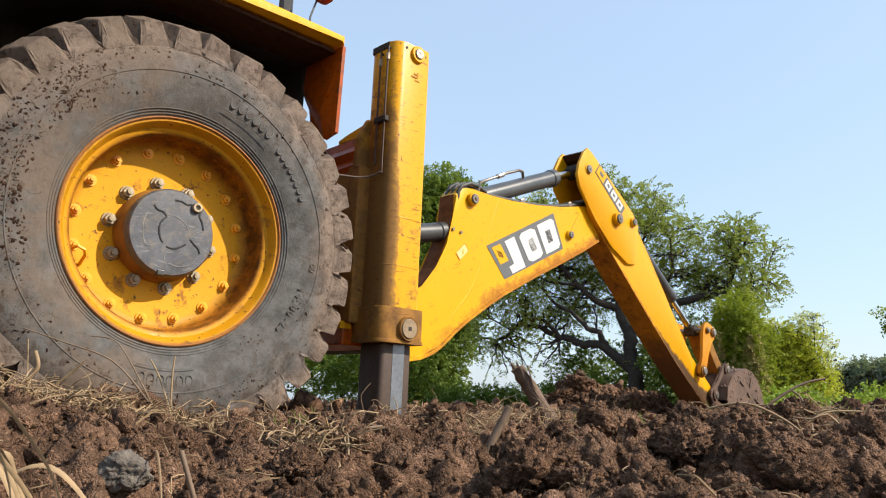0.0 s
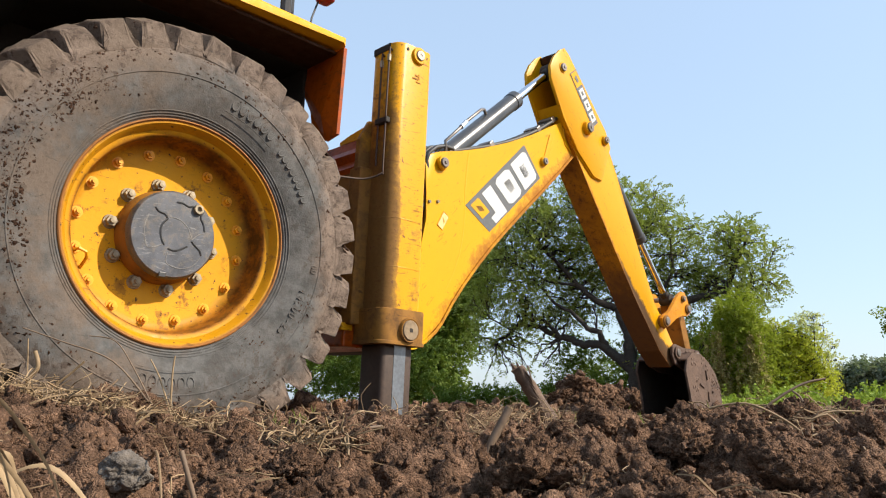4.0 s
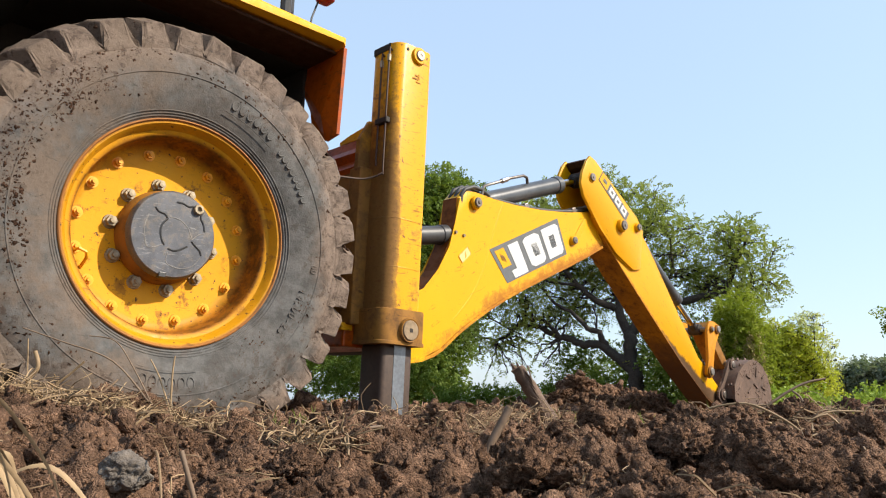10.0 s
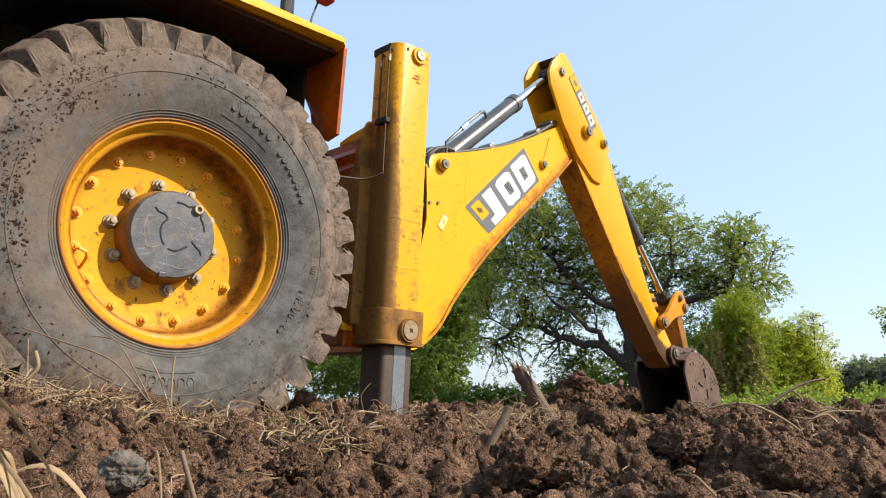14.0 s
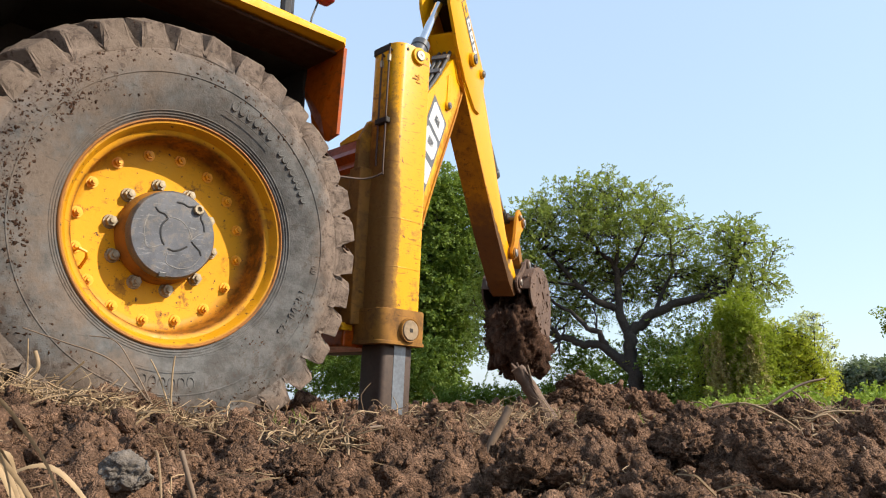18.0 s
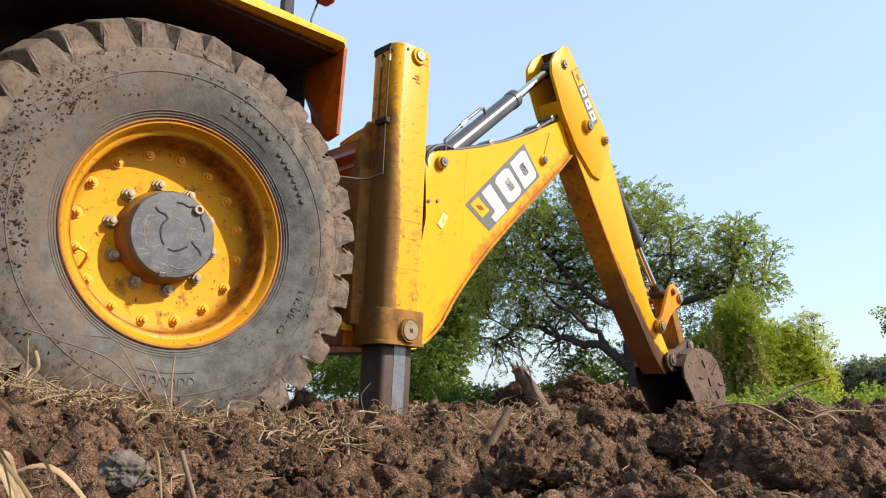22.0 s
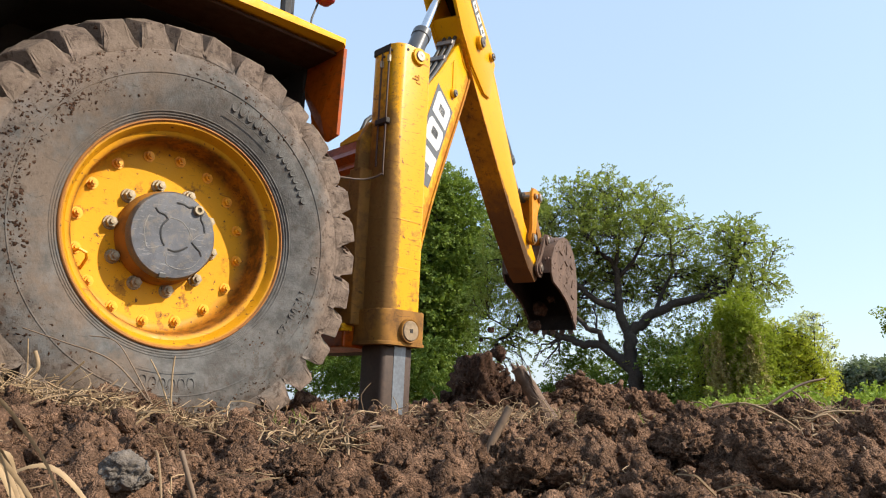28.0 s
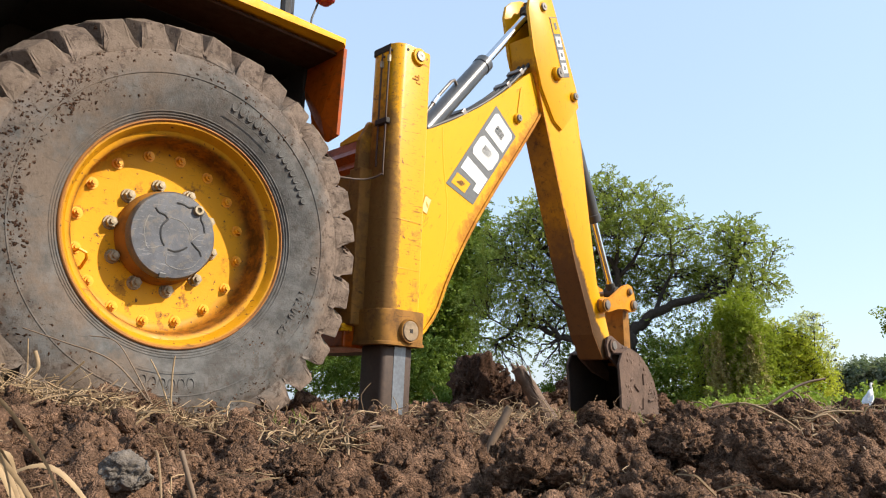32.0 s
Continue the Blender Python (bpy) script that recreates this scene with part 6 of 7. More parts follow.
def tree(label, at, limbs, lobes, count, leaf, per, material, seed, twigs=2, category="tree", stray=0.0, crown="leafy green crown with gaps of sky", stretch=0.42, droop=0.05):
    """limbs: (points as across, away, up; radius from; radius to). Each lobe of leaves hangs on twigs from the nearest limb."""
    e = thing("bush" if category in ("bush", "shrub") else "tree", label, category, "", at)
    rnd = random.Random(seed)
    rng = np.random.default_rng(seed)
    trunk = bmesh.new()
    ends = []
    for k, (pts, r0, r1) in enumerate(limbs):
        path = branch(trunk, pts, r0, r1, r0 * 0.28, rnd, 9)
        ends += [(p, r0 + (r1 - r0) * i / len(path)) for i, p in enumerate(path)][len(path) // 4 if k else len(path) // 2:]
    part("trunk", trunk, m_bark, e, "dark crooked trunk and limbs", 60)
    bm = bmesh.new()
    for x, y, z, r in lobes:
        c = Vector((x, y, z))
        p, pr = min(ends, key=lambda q: (q[0] - c).length + 0.8 * max(0.0, q[0].z - z))
        if (p - c).length > 3.2:
            continue
        mid = p.lerp(c, 0.5) + Vector((rnd.uniform(-0.25, 0.25), rnd.uniform(-0.25, 0.25), rnd.uniform(-0.05, 0.3))) * (p - c).length * 0.5
        w = min(pr * 0.6, 0.045)
        branch(bm, [p, mid, c], w, 0.012, 0.05, rnd, 5)
        for _ in range(twigs):
            d = Vector((rnd.gauss(0, 1), rnd.gauss(0, 1), rnd.gauss(0.4, 1))).normalized()
            branch(bm, [mid.lerp(c, rnd.random()), c + d * r * 0.45, c + d * r * 0.9], 0.013, 0.006, 0.03, rnd, 4)
    if lobes:
        part("twig_work", bm, m_bark, e, "thin dark twigs", 60)["kind"] = "stuff"
    tips, ways = lobe_shoots(rng, lobes, count)
    if stray:
        n = int(len(tips) * stray)
        pick = rng.integers(0, len(tips), n)
        tips = np.concatenate([tips, tips[pick] + ways[pick] * rng.uniform(0.05, 0.2, (n, 1))])
        ways = np.concatenate([ways, ways[pick]])
    leaf_mesh("crown", tips, ways, leaf, per, material, e, seed, crown, stretch, 0.9, droop)
    return e


def strands(name, rnd, spots, leaf, material, parent, seed, label):
    """Hanging vines: chains of small leaves that fall from (across, away, up) by a length."""
    tips, ways = [], []
    for x, y, z, ln in spots:
        n = int(ln / (leaf * 0.7))
        sway = rnd.uniform(-0.12, 0.12)
        for k in range(n):
            t = k / max(1, n - 1)
            tips.append((x + sway * t + 0.05 * math.sin(5 * t + x * 9) + rnd.gauss(0, 0.03), y + rnd.gauss(0, 0.05), z - ln * t))
            ways.append((rnd.gauss(0, 0.6), rnd.gauss(0, 0.6), -0.8))
    leaf_mesh(name, np.array(tips), np.array(ways), leaf, 4, material, parent, seed, label, 0.45, 0.3)


def facing(px_right, dist, z=0.12):
    """A pose whose x axis runs across the view and whose y axis runs away from it."""
    az = radians(43.98) + math.atan(px_right)
    d = Vector((math.sin(az), math.cos(az), 0))
    p = Vector((EYE[0], EYE[1], 0)) + d * dist
    return Matrix.Translation((p.x, p.y, z)) @ Matrix.Rotation(-az, 4, "Z")


def build_big_tree():
    """The wide tree: trunk that forks low, one limb far out to one side, one rising, one to the other side."""
    rnd = random.Random(21)
    limbs = [([(0.25, 0, 0), (0.15, 0, 1.1), (0.02, 0, 1.64), (-0.02, 0, 2.45)], 0.25, 0.20),
             ([(-0.02, 0, 2.4), (-0.34, 0.1, 3.27), (-0.33, 0.2, 4.14), (-0.47, 0.2, 4.79), (-0.93, 0.3, 5.17), (-1.3, 0.3, 6.1)], 0.16, 0.04),
             ([(-0.43, 0.2, 4.67), (-0.29, 0, 5.46), (-0.64, 0.1, 5.82), (-0.5, 0.1, 6.8)], 0.07, 0.02),
             ([(0.06, 0, 1.40), (-0.42, 0, 1.81), (-0.80, 0.1, 2.13), (-1.37, 0.1, 2.15), (-1.90, 0.2, 2.30), (-2.43, 0.2, 2.47), (-2.89, 0.2, 2.74), (-3.44, 0.2, 2.73), (-4.07, 0.1, 2.23), (-4.72, 0, 2.25)], 0.17, 0.035),
             ([(-0.70, 0.1, 2.05), (-0.93, -0.1, 2.50), (-1.28, -0.2, 2.62), (-1.64, -0.3, 3.03), (-2.3, -0.3, 3.4), (-3.0, -0.2, 4.2)], 0.11, 0.03),
             ([(-2.2, 0.2, 2.42), (-2.71, 0, 2.92), (-3.26, -0.1, 2.92), (-3.71, -0.1, 2.54), (-4.4, -0.2, 2.9)], 0.07, 0.02),
             ([(-0.42, 0.1, 3.30), (-1.0, 0.1, 3.57), (-1.64, 0, 4.03), (-2.0, 0, 4.49), (-2.7, 0, 5.2), (-3.2, 0.1, 6.0)], 0.12, 0.03),
             ([(-1.64, 0, 4.03), (-2.5, -0.2, 4.1), (-3.5, -0.3, 4.6)], 0.06, 0.02),
             ([(-0.02, 0, 2.42), (0.31, 0, 2.78), (0.79, -0.1, 3.18), (1.47, -0.1, 3.50), (2.42, 0, 3.71), (2.97, 0.1, 4.12), (3.15, 0.1, 4.65), (3.5, 0.1, 5.4)], 0.19, 0.04),
             ([(0.79, -0.1, 3.18), (0.97, 0.2, 3.76), (1.32, 0.2, 4.48), (1.3, 0.2, 5.6)], 0.08, 0.02),
             ([(2.42, 0, 3.71), (3.1, -0.2, 3.9), (3.9, -0.2, 4.2)], 0.06, 0.02),
             ([(-0.33, 0.2, 4.3), (0.15, 0, 4.8), (0.5, 0, 5.6), (0.7, 0, 6.4)], 0.07, 0.02),
             ([(-1.02, 0.1, 2.55), (-1.0, 0, 3.0), (-1.15, 0, 3.4)], 0.04, 0.015)]
    outline = [(-4.9, 2.3), (-5.1, 3.3), (-4.8, 4.3), (-4.4, 5.8), (-3.6, 6.6), (-2.7, 6.95), (-1.5, 7.35), (-0.76, 7.65), (0.0, 7.2), (0.9, 6.85), (1.55, 6.15), (2.1, 5.6), (2.84, 5.95), (3.6, 6.0), (4.1, 5.65), (4.25, 4.9), (4.5, 4.2), (4.3, 3.6), (3.6, 3.35), (2.6, 3.5), (1.7, 3.8), (0.5, 3.6), (-0.2, 3.7), (-0.7, 3.3), (-1.3, 3.0), (-2.2, 2.9), (-3.0, 2.5), (-4.0, 2.0)]
    outline = [(u * 0.985 - 0.04, v - 0.10) for u, v in outline]
    lobes = fill_lobes(rnd, outline, 0.52, 0.28, 0.55, 1.7, lambda u, v: 1.0 if u > 1.9 else 0.3 if v < 4.4 else 0.40 if v < 5.6 and -2.0 < u else 1.0)
    # the leaves hang mostly behind the bare crooked limbs
    lobes = [(u, abs(y) * 0.8 + 0.45 if v < 5.3 and -2.6 < u < 2.6 else y, v, r) for u, y, v, r in lobes]
    # thin sprays that hang under the long limb
    lobes += [(u, 0.1, v, r) for u, v, r in ((-4.3, 1.95, 0.24), (-3.9, 1.85, 0.2), (-3.5, 2.2, 0.2), (-3.1, 2.1, 0.22), (-2.8, 1.8, 0.16), (-4.7, 1.75, 0.26), (-2.4, 2.15, 0.16), (-4.9, 2.2, 0.3), (-3.7, 1.5, 0.14), (-4.1, 1.5, 0.2), (-3.8, 1.2, 0.16), (-3.4, 1.7, 0.2), (-3.0, 1.6, 0.18), (-2.7, 1.4, 0.15), (-4.4, 1.3, 0.18), (-3.2, 1.25, 0.14), (-2.9, 2.1, 0.2), (-3.6, 2.0, 0.22), (-2.2, 1.8, 0.15), (0.45, 2.1, 0.22), (0.6, 1.7, 0.25), (0.35, 1.4, 0.25))]
    tree("wide spreading tree with dark crooked limbs and green leaves", facing(336 / 1322.0, 24.0), limbs, lobes, 280, 0.064, 11, m_leaf, 31, 3, stray=0.12, stretch=0.38, droop=0.16)


def build_planting():
    build_big_tree()
    rnd = random.Random(22)
    # denser tree that stands behind it, beside the digger's leg
    outline = [(-1.6, 8.4), (-0.7, 9.2), (0.25, 9.35), (0.85, 8.8), (1.3, 7.7), (1.95, 6.8), (1.75, 5.0), (0.95, 3.0), (0.65, 0.3), (-2.6, 0.3), (-2.8, 3.0), (-2.6, 6.0)]
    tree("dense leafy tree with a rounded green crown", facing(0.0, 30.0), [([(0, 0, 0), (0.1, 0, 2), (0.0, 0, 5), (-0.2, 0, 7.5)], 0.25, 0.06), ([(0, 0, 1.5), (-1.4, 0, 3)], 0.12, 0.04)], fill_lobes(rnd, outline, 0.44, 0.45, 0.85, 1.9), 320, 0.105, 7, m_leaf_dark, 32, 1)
    # tall bush under the wide tree's outer limb, hung with vines green and withered
    outline = [(-0.9, 0.5), (-0.95, 1.4), (-0.7, 2.0), (-0.3, 2.6), (0.0, 3.2), (0.35, 3.2), (0.65, 2.5), (0.95, 1.6), (1.05, 0.5)]
    e = tree("tall bush under the tree, overgrown with hanging vines", facing(522 / 1322.0, 21.0), [([(0.0, 0, 0), (-0.1, 0, 1.5), (-0.1, 0, 2.6)], 0.10, 0.04), ([(-0.4, 0, 0), (-0.9, 0, 1.8)], 0.08, 0.03)], fill_lobes(rnd, outline, 0.36, 0.24, 0.42, 0.8), 520, 0.048, 8, m_leaf_vine, 33, 1, "bush", droop=0.2)
    strands("green_vines", rnd, [(rnd.uniform(-0.45, 0.55), rnd.uniform(-1.0, -0.6), rnd.uniform(1.8, 3.1), rnd.uniform(0.7, 1.7)) for _ in range(110)], 0.055, m_leaf_vine, e, 331, "hanging strands of small green leaves")
    strands("withered_vines", rnd, [(rnd.choice((rnd.gauss(-0.42, 0.16), rnd.gauss(0.42, 0.14))), rnd.uniform(-1.15, -0.9), rnd.uniform(1.0, 2.2), rnd.uniform(0.6, 1.4)) for _ in range(70)], 0.045, m_vine_dry, e, 332, "withered brown hanging vines")
    # light shrub beside it, its outer shoots thin and pale
    outline = [(-0.6, 0.4), (-0.6, 2.2), (-0.1, 2.6), (0.4, 2.45), (0.8, 2.3), (1.15, 1.7), (1.35, 0.95), (1.5, 0.4)]
    tree("light lime-green shrub with feathery foliage", facing(590 / 1322.0, 22.0), [([(0.4, 0, 0), (0.7, 0, 1.4), (0.8, 0, 2.2)], 0.05, 0.012), ([(0.2, 0, 0), (0.2, 0, 1.8)], 0.05, 0.015)], fill_lobes(rnd, outline, 0.34, 0.2, 0.36, 0.7), 620, 0.044, 8, m_leaf_lime, 34, 1, "shrub", stretch=0.36, droop=0.15)
    pale = [(1.02, 0, 2.72, 0.13), (0.85, 0.1, 2.62, 0.16), (1.15, 0, 2.5, 0.12), (1.22, 0, 2.2, 0.13), (1.42, 0, 1.95, 0.13), (0.98, -0.1, 2.3, 0.17), (1.3, 0, 1.62, 0.16), (0.62, 0, 2.62, 0.16), (1.45, 0, 1.6, 0.12), (0.75, 0.1, 2.8, 0.11)]
    tree("slender pale yellow-green sapling with sparse shoots", facing(590 / 1322.0, 21.6), [([(0.7, 0, 0), (0.95, 0, 1.4), (1.0, 0, 2.7)], 0.025, 0.008), ([(0.9, 0, 1.1), (1.25, 0, 1.7), (1.42, 0, 2.0)], 0.014, 0.006), ([(0.96, 0, 1.6), (1.2, 0, 2.1), (1.2, 0, 2.55)], 0.012, 0.006)], pale, 1500, 0.05, 8, m_leaf_pale, 37, 1, "shrub")
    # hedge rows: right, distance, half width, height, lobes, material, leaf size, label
    # below the crown, shade is given by the darker leaf colour
    rows = ((720, 17.0, 2.6, 0.62, 60, m_leaf_hedge, 0.060, "low sunlit green hedge"), (330, 26.5, 4.2, 0.95, 46, m_leaf_dark, 0.085, "dark low undergrowth under the trees"), (408, 25.0, 1.5, 3.1, 60, m_leaf_dark, 0.075, "dark leafy undergrowth beside the trunk"), (450, 23.9, 1.3, 2.9, 26, m_leaf, 0.07, "green undergrowth below the limb, half light in its leaf colour"), (465, 23.6, 1.5, 2.1, 54, m_leaf_dark, 0.075, "green undergrowth below the limb, shade in its leaf colour"), (-112, 27.0, 2.6, 2.4, 48, m_leaf_dark, 0.085, "green undergrowth beside the field"), (130, 26.0, 2.6, 0.80, 80, m_leaf_dark, 0.075, "low green undergrowth at the field's far edge"), (318, 25.0, 1.5, 1.15, 54, m_leaf_dark, 0.075, "dark undergrowth round the tree's foot"), (245, 26.0, 0.75, 2.5, 44, m_leaf_dark, 0.075, "dark green bush beside the wide trunk"), (330, 27.5, 1.6, 2.0, 40, m_leaf_dark, 0.08, "green bush behind the trunk, shade in its leaf colour"), (-210, 29.0, 3.4, 3.2, 110, m_leaf_dark, 0.10, "dark undergrowth between the wheel and the leg"), (-330, 30.0, 7.5, 4.2, 120, m_leaf_dark, 0.12, "dark undergrowth behind the digger"), (610, 19.5, 2.2, 0.48, 56, m_leaf_hedge, 0.05, "low light green weeds along the field edge"), (860, 19.0, 2.6, 0.9, 50, m_leaf_hedge, 0.07, "sunlit green hedge at the field's edge"))
    for right, dist, w, h, n, m, leaf, lab in rows:
        e = thing("hedge", lab, "hedge", "", facing(right / 1322.0, dist))
        rng = np.random.default_rng(int(right) + 2000)
        cells = 6
        for q in range(cells):
            lobes = []
            for _ in range(max(3, n // cells)):
                r = rnd.uniform(0.22, 0.42) * (1.0 if h < 2 else 1.5)
                lobes.append((-w + 2 * w * (q + rnd.random()) / cells, rnd.uniform(-0.6, 0.6), max(0.05, rnd.random() ** 0.8 * h - r * 0.6), r))
            tips, ways = lobe_shoots(rng, lobes, 420 if h < 2 else 230, 0.85)
            leaf_mesh("bush", tips, ways, leaf, 7, m, e, int(right) + 3000 + q)
    # trees far off and a bough that reaches in from the side
    outline = [(-1.5, 1.6), (-1.3, 2.5), (-0.9, 2.7), (-0.5, 2.4), (-0.1, 3.1), (0.5, 2.9), (1.0, 3.0), (2.0, 3.2), (3.5, 3.4), (4.5, 3.0), (4.5, 1.0), (-1.5, 1.0)]
    tree("grove at the far field edge, haze put into its leaf colour", facing(745 / 1322.0, 45.0), [([(0, 0, 0), (0, 0, 2.4)], 0.14, 0.05), ([(2.6, 0, 0), (2.7, 0, 2.4)], 0.14, 0.05)], fill_lobes(rnd, outline, 0.42, 0.3, 0.5, 1.2), 260, 0.14, 6, m_leaf_hazed, 35, 1)
    lobes = [(0.1, 0, 3.2, 0.18), (0.35, 0, 3.35, 0.25), (0.35, 0, 2.9, 0.22), (0.5, 0, 2.6, 0.2), (0.75, 0, 3.3, 0.35), (0.9, 0, 2.8, 0.35), (1.3, 0, 3.2, 0.5), (1.6, 0, 2.5, 0.5), (2.2, 0, 3.2, 0.6), (2.4, 0, 2.2, 0.6)]
    tree("tree whose leafy bough reaches out over the field", facing(784 / 1322.0, 26.0), [([(2.2, 0, 0), (2.1, 0, 1.6), (1.6, 0, 2.6), (0.3, 0, 3.15)], 0.12, 0.02)], lobes, 420, 0.088, 7, m_leaf, 36, 2)


build_planting()


# ---- straw, stalks and weeds ----
def spot(right, ahead, z):
    x, y = on_plan(right, ahead)
    return Vector((x, y, z))


def surface(right, ahead):
    x, y = on_plan(right, ahead)
    return Vector((x, y, float(height(x, y))))


def stalk(label, pts, r, r1, material=None, category="dry stalk", group="dry stalks"):
    """pts: right, ahead, height."""
    bm = tube(bmesh.new(), smooth_path([spot(*p) for p in pts]), r, 7, r1)
    ob = part("dry_stalk", bm, material or m_straw, None, "", 60)
    return tagged(ob, label, category, group)


def build_stalks():
    # crooked dry stems beside the wheel
    stalk("bent dry weed stem leaning over the soil", [(-0.86, 1.55, 0.315), (-0.775, 1.55, 0.290), (-0.665, 1.55, 0.254), (-0.582, 1.55, 0.175)], 0.0013, 0.0022, m_twig)
    stalk("thin upright dry straw", [(-0.845, 1.55, 0.293), (-0.838, 1.55, 0.24), (-0.827, 1.55, 0.15)], 0.0012, 0.0016)
    stalk("thin arched dry weed stem", [(-0.72, 1.55, 0.304), (-0.665, 1.55, 0.295), (-0.62, 1.55, 0.24), (-0.575, 1.55, 0.17)], 0.0011, 0.0016, m_twig)
    stalk("pale upright dry straw before the tyre", [(-0.540, 1.55, 0.270), (-0.541, 1.55, 0.23), (-0.537, 1.55, 0.16)], 0.0016, 0.0024)
    stalk("thin leaning dry straw", [(-0.60, 1.58, 0.262), (-0.57, 1.56, 0.225), (-0.53, 1.54, 0.15)], 0.0014, 0.002)
    stalk("kinked dry weed stem", [(-0.80, 1.5, 0.266), (-0.79, 1.5, 0.235), (-0.805, 1.5, 0.205), (-0.78, 1.5, 0.15)], 0.004, 0.005)
    stalk("dry weed stem with a knee", [(-0.70, 1.5, 0.25), (-0.735, 1.5, 0.215), (-0.79, 1.5, 0.17)], 0.002, 0.003)
    # long stalk that leans out of the soil towards the rear
    stalk("long pale stalk leaning out of the clods", [(0.84, 2.2, 0.13), (0.93, 2.2, 0.21), (1.01, 2.2, 0.268), (1.07, 2.2, 0.30), (1.13, 2.2, 0.315)], 0.005, 0.003, m_twig)
    stalk("side shoot of a pale dry stalk", [(1.03, 2.2, 0.275), (1.045, 2.19, 0.262), (1.05, 2.18, 0.245)], 0.003, 0.003, m_twig)
    stalk("arched straw on the clods", [(0.62, 1.75, 0.21), (0.70, 1.72, 0.225), (0.78, 1.70, 0.19), (0.82, 1.68, 0.15)], 0.003, 0.0025)
    stalk("curved straw on the clods", [(0.95, 2.0, 0.17), (1.02, 2.0, 0.215), (1.12, 2.0, 0.222)], 0.003, 0.0025)
    # lying straws in the foreground
    a, b = surface(-0.138, 1.047), surface(-0.031, 1.188)
    bm = tube(bmesh.new(), smooth_path([a + Vector((0, 0, 0.004)), a.lerp(b, 0.5) + Vector((0, 0, 0.010)), b + Vector((0, 0, 0.006))]), 0.0026, 7, 0.0024)
    tagged(part("dry_stalk", bm, m_twig, None, "", 60), "long dry twig lying across the clods", "twig", "dry stalks")
    for (r0, a0, r1, a1, lift, rad, lab) in ((-0.36, 1.12, -0.27, 1.05, 0.014, 0.0022, "short straw lying on the soil"), (-0.46, 1.2, -0.38, 1.28, 0.016, 0.002, "thin straw lying on the soil"), (-0.10, 0.90, -0.03, 0.93, 0.012, 0.0018, "curled straw lying on the soil"), (-0.30, 0.82, -0.24, 0.70, 0.02, 0.0016, "fine pale root on the soil"), (-0.19, 0.78, -0.12, 0.80, 0.018, 0.0016, "fine pale root on the soil"), (0.28, 0.86, 0.36, 0.80, 0.016, 0.0026, "bent straw on the soil"), (0.62, 1.3, 0.75, 1.34, 0.015, 0.0022, "straw lying on the clods"), (0.24, 1.45, 0.33, 1.40, 0.02, 0.0022, "straw lying on the clods")):
        a, b = surface(r0, a0), surface(r1, a1)
        bm = tube(bmesh.new(), smooth_path([a, a.lerp(b, 0.35) + Vector((0, 0, lift + 0.006)), a.lerp(b, 0.7) + Vector((0, 0, lift)), b]), rad, 6, rad * 0.7)
        tagged(part("dry_stalk", bm, m_straw, None, "", 60), lab, "straw", "dry stalks")
    # flat dry blades that bend over from beside the lens
    rb = random.Random(4)
    for k in range(16):
        x0, a0 = -0.285 + rb.uniform(-0.02, 0.02), 0.40 + 0.008 * k
        top = 0.195 - 0.004 * k + rb.uniform(-0.01, 0.01)
        reach = 0.022 + 0.045 * rb.random()
        path = smooth_path([spot(x0 - 0.02, a0, top - 0.015), spot(x0 + 0.015, a0, top), spot(x0 + reach * 0.6, a0 + 0.01, top - 0.018), spot(x0 + reach, a0 + 0.02, top - 0.06), spot(x0 + reach * 1.1, a0 + 0.03, 0.055)], 5)
        bm = bmesh.new()
        w = rb.uniform(0.0011, 0.0024)
        side = (RGT * 0.35 + Vector((0, 0, 0.8)) + FWD * rb.uniform(-0.6, 0.6)).normalized()
        rows = []
        for q, p in enumerate(path):
            ww = w * (1.0 - 0.5 * q / len(path))
            rows.append([bm.verts.new(p + side * ww), bm.verts.new(p + FWD * ww * 0.25), bm.verts.new(p - side * ww), bm.verts.new(p - FWD * ww * 0.25)])
        for p, q in zip(rows, rows[1:]):
            for c in range(4):
                bm.faces.new((p[c], p[(c + 1) % 4], q[(c + 1) % 4], q[c]))
        tagged(part("grass_blade", bm, m_straw, None, "", 60), "flat dry grass blade bent over the soil", "grass blade", "dry grass blades")
    stalk("short dry leaf stem standing in the soil", [(-0.196, 0.60, 0.150), (-0.186, 0.60, 0.125), (-0.168, 0.61, 0.07)], 0.0022, 0.0018, m_twig)
    # split stump of a shrub and a cut stick
    e = thing("stump_stick", "thick weathered broken stick leaning out of the soil", "stick")
    bm = bmesh.new()
    path = smooth_path([spot(0.50, 3.0, 0.04), spot(0.448, 3.0, 0.14), spot(0.392, 3.0, 0.235), spot(0.345, 3.0, 0.305), spot(0.312, 3.0, 0.352)], 5)
    tube(bm, path, 0.038, 14, 0.025)
    for v in bm.verts:
        v.co += 0.010 * Vector(noise.noise_vector(v.co * 16)) + 0.006 * Vector(noise.noise_vector(v.co * 45))
    stem = part("stem", bm, m_stump, e, "", 50)
    for (x0, z0), (x1, z1), w in (((0.315, 0.335), (0.290, 0.368), 0.016), ((0.330, 0.325), (0.312, 0.372), 0.012), ((0.345, 0.315), (0.338, 0.362), 0.010), ((0.322, 0.33), (0.300, 0.353), 0.018)):
        part("splinter", rod(bmesh.new(), spot(x0, 3.0, z0), spot(x1, 3.0, z1), w, w * 0.25, 7), m_stump, e)
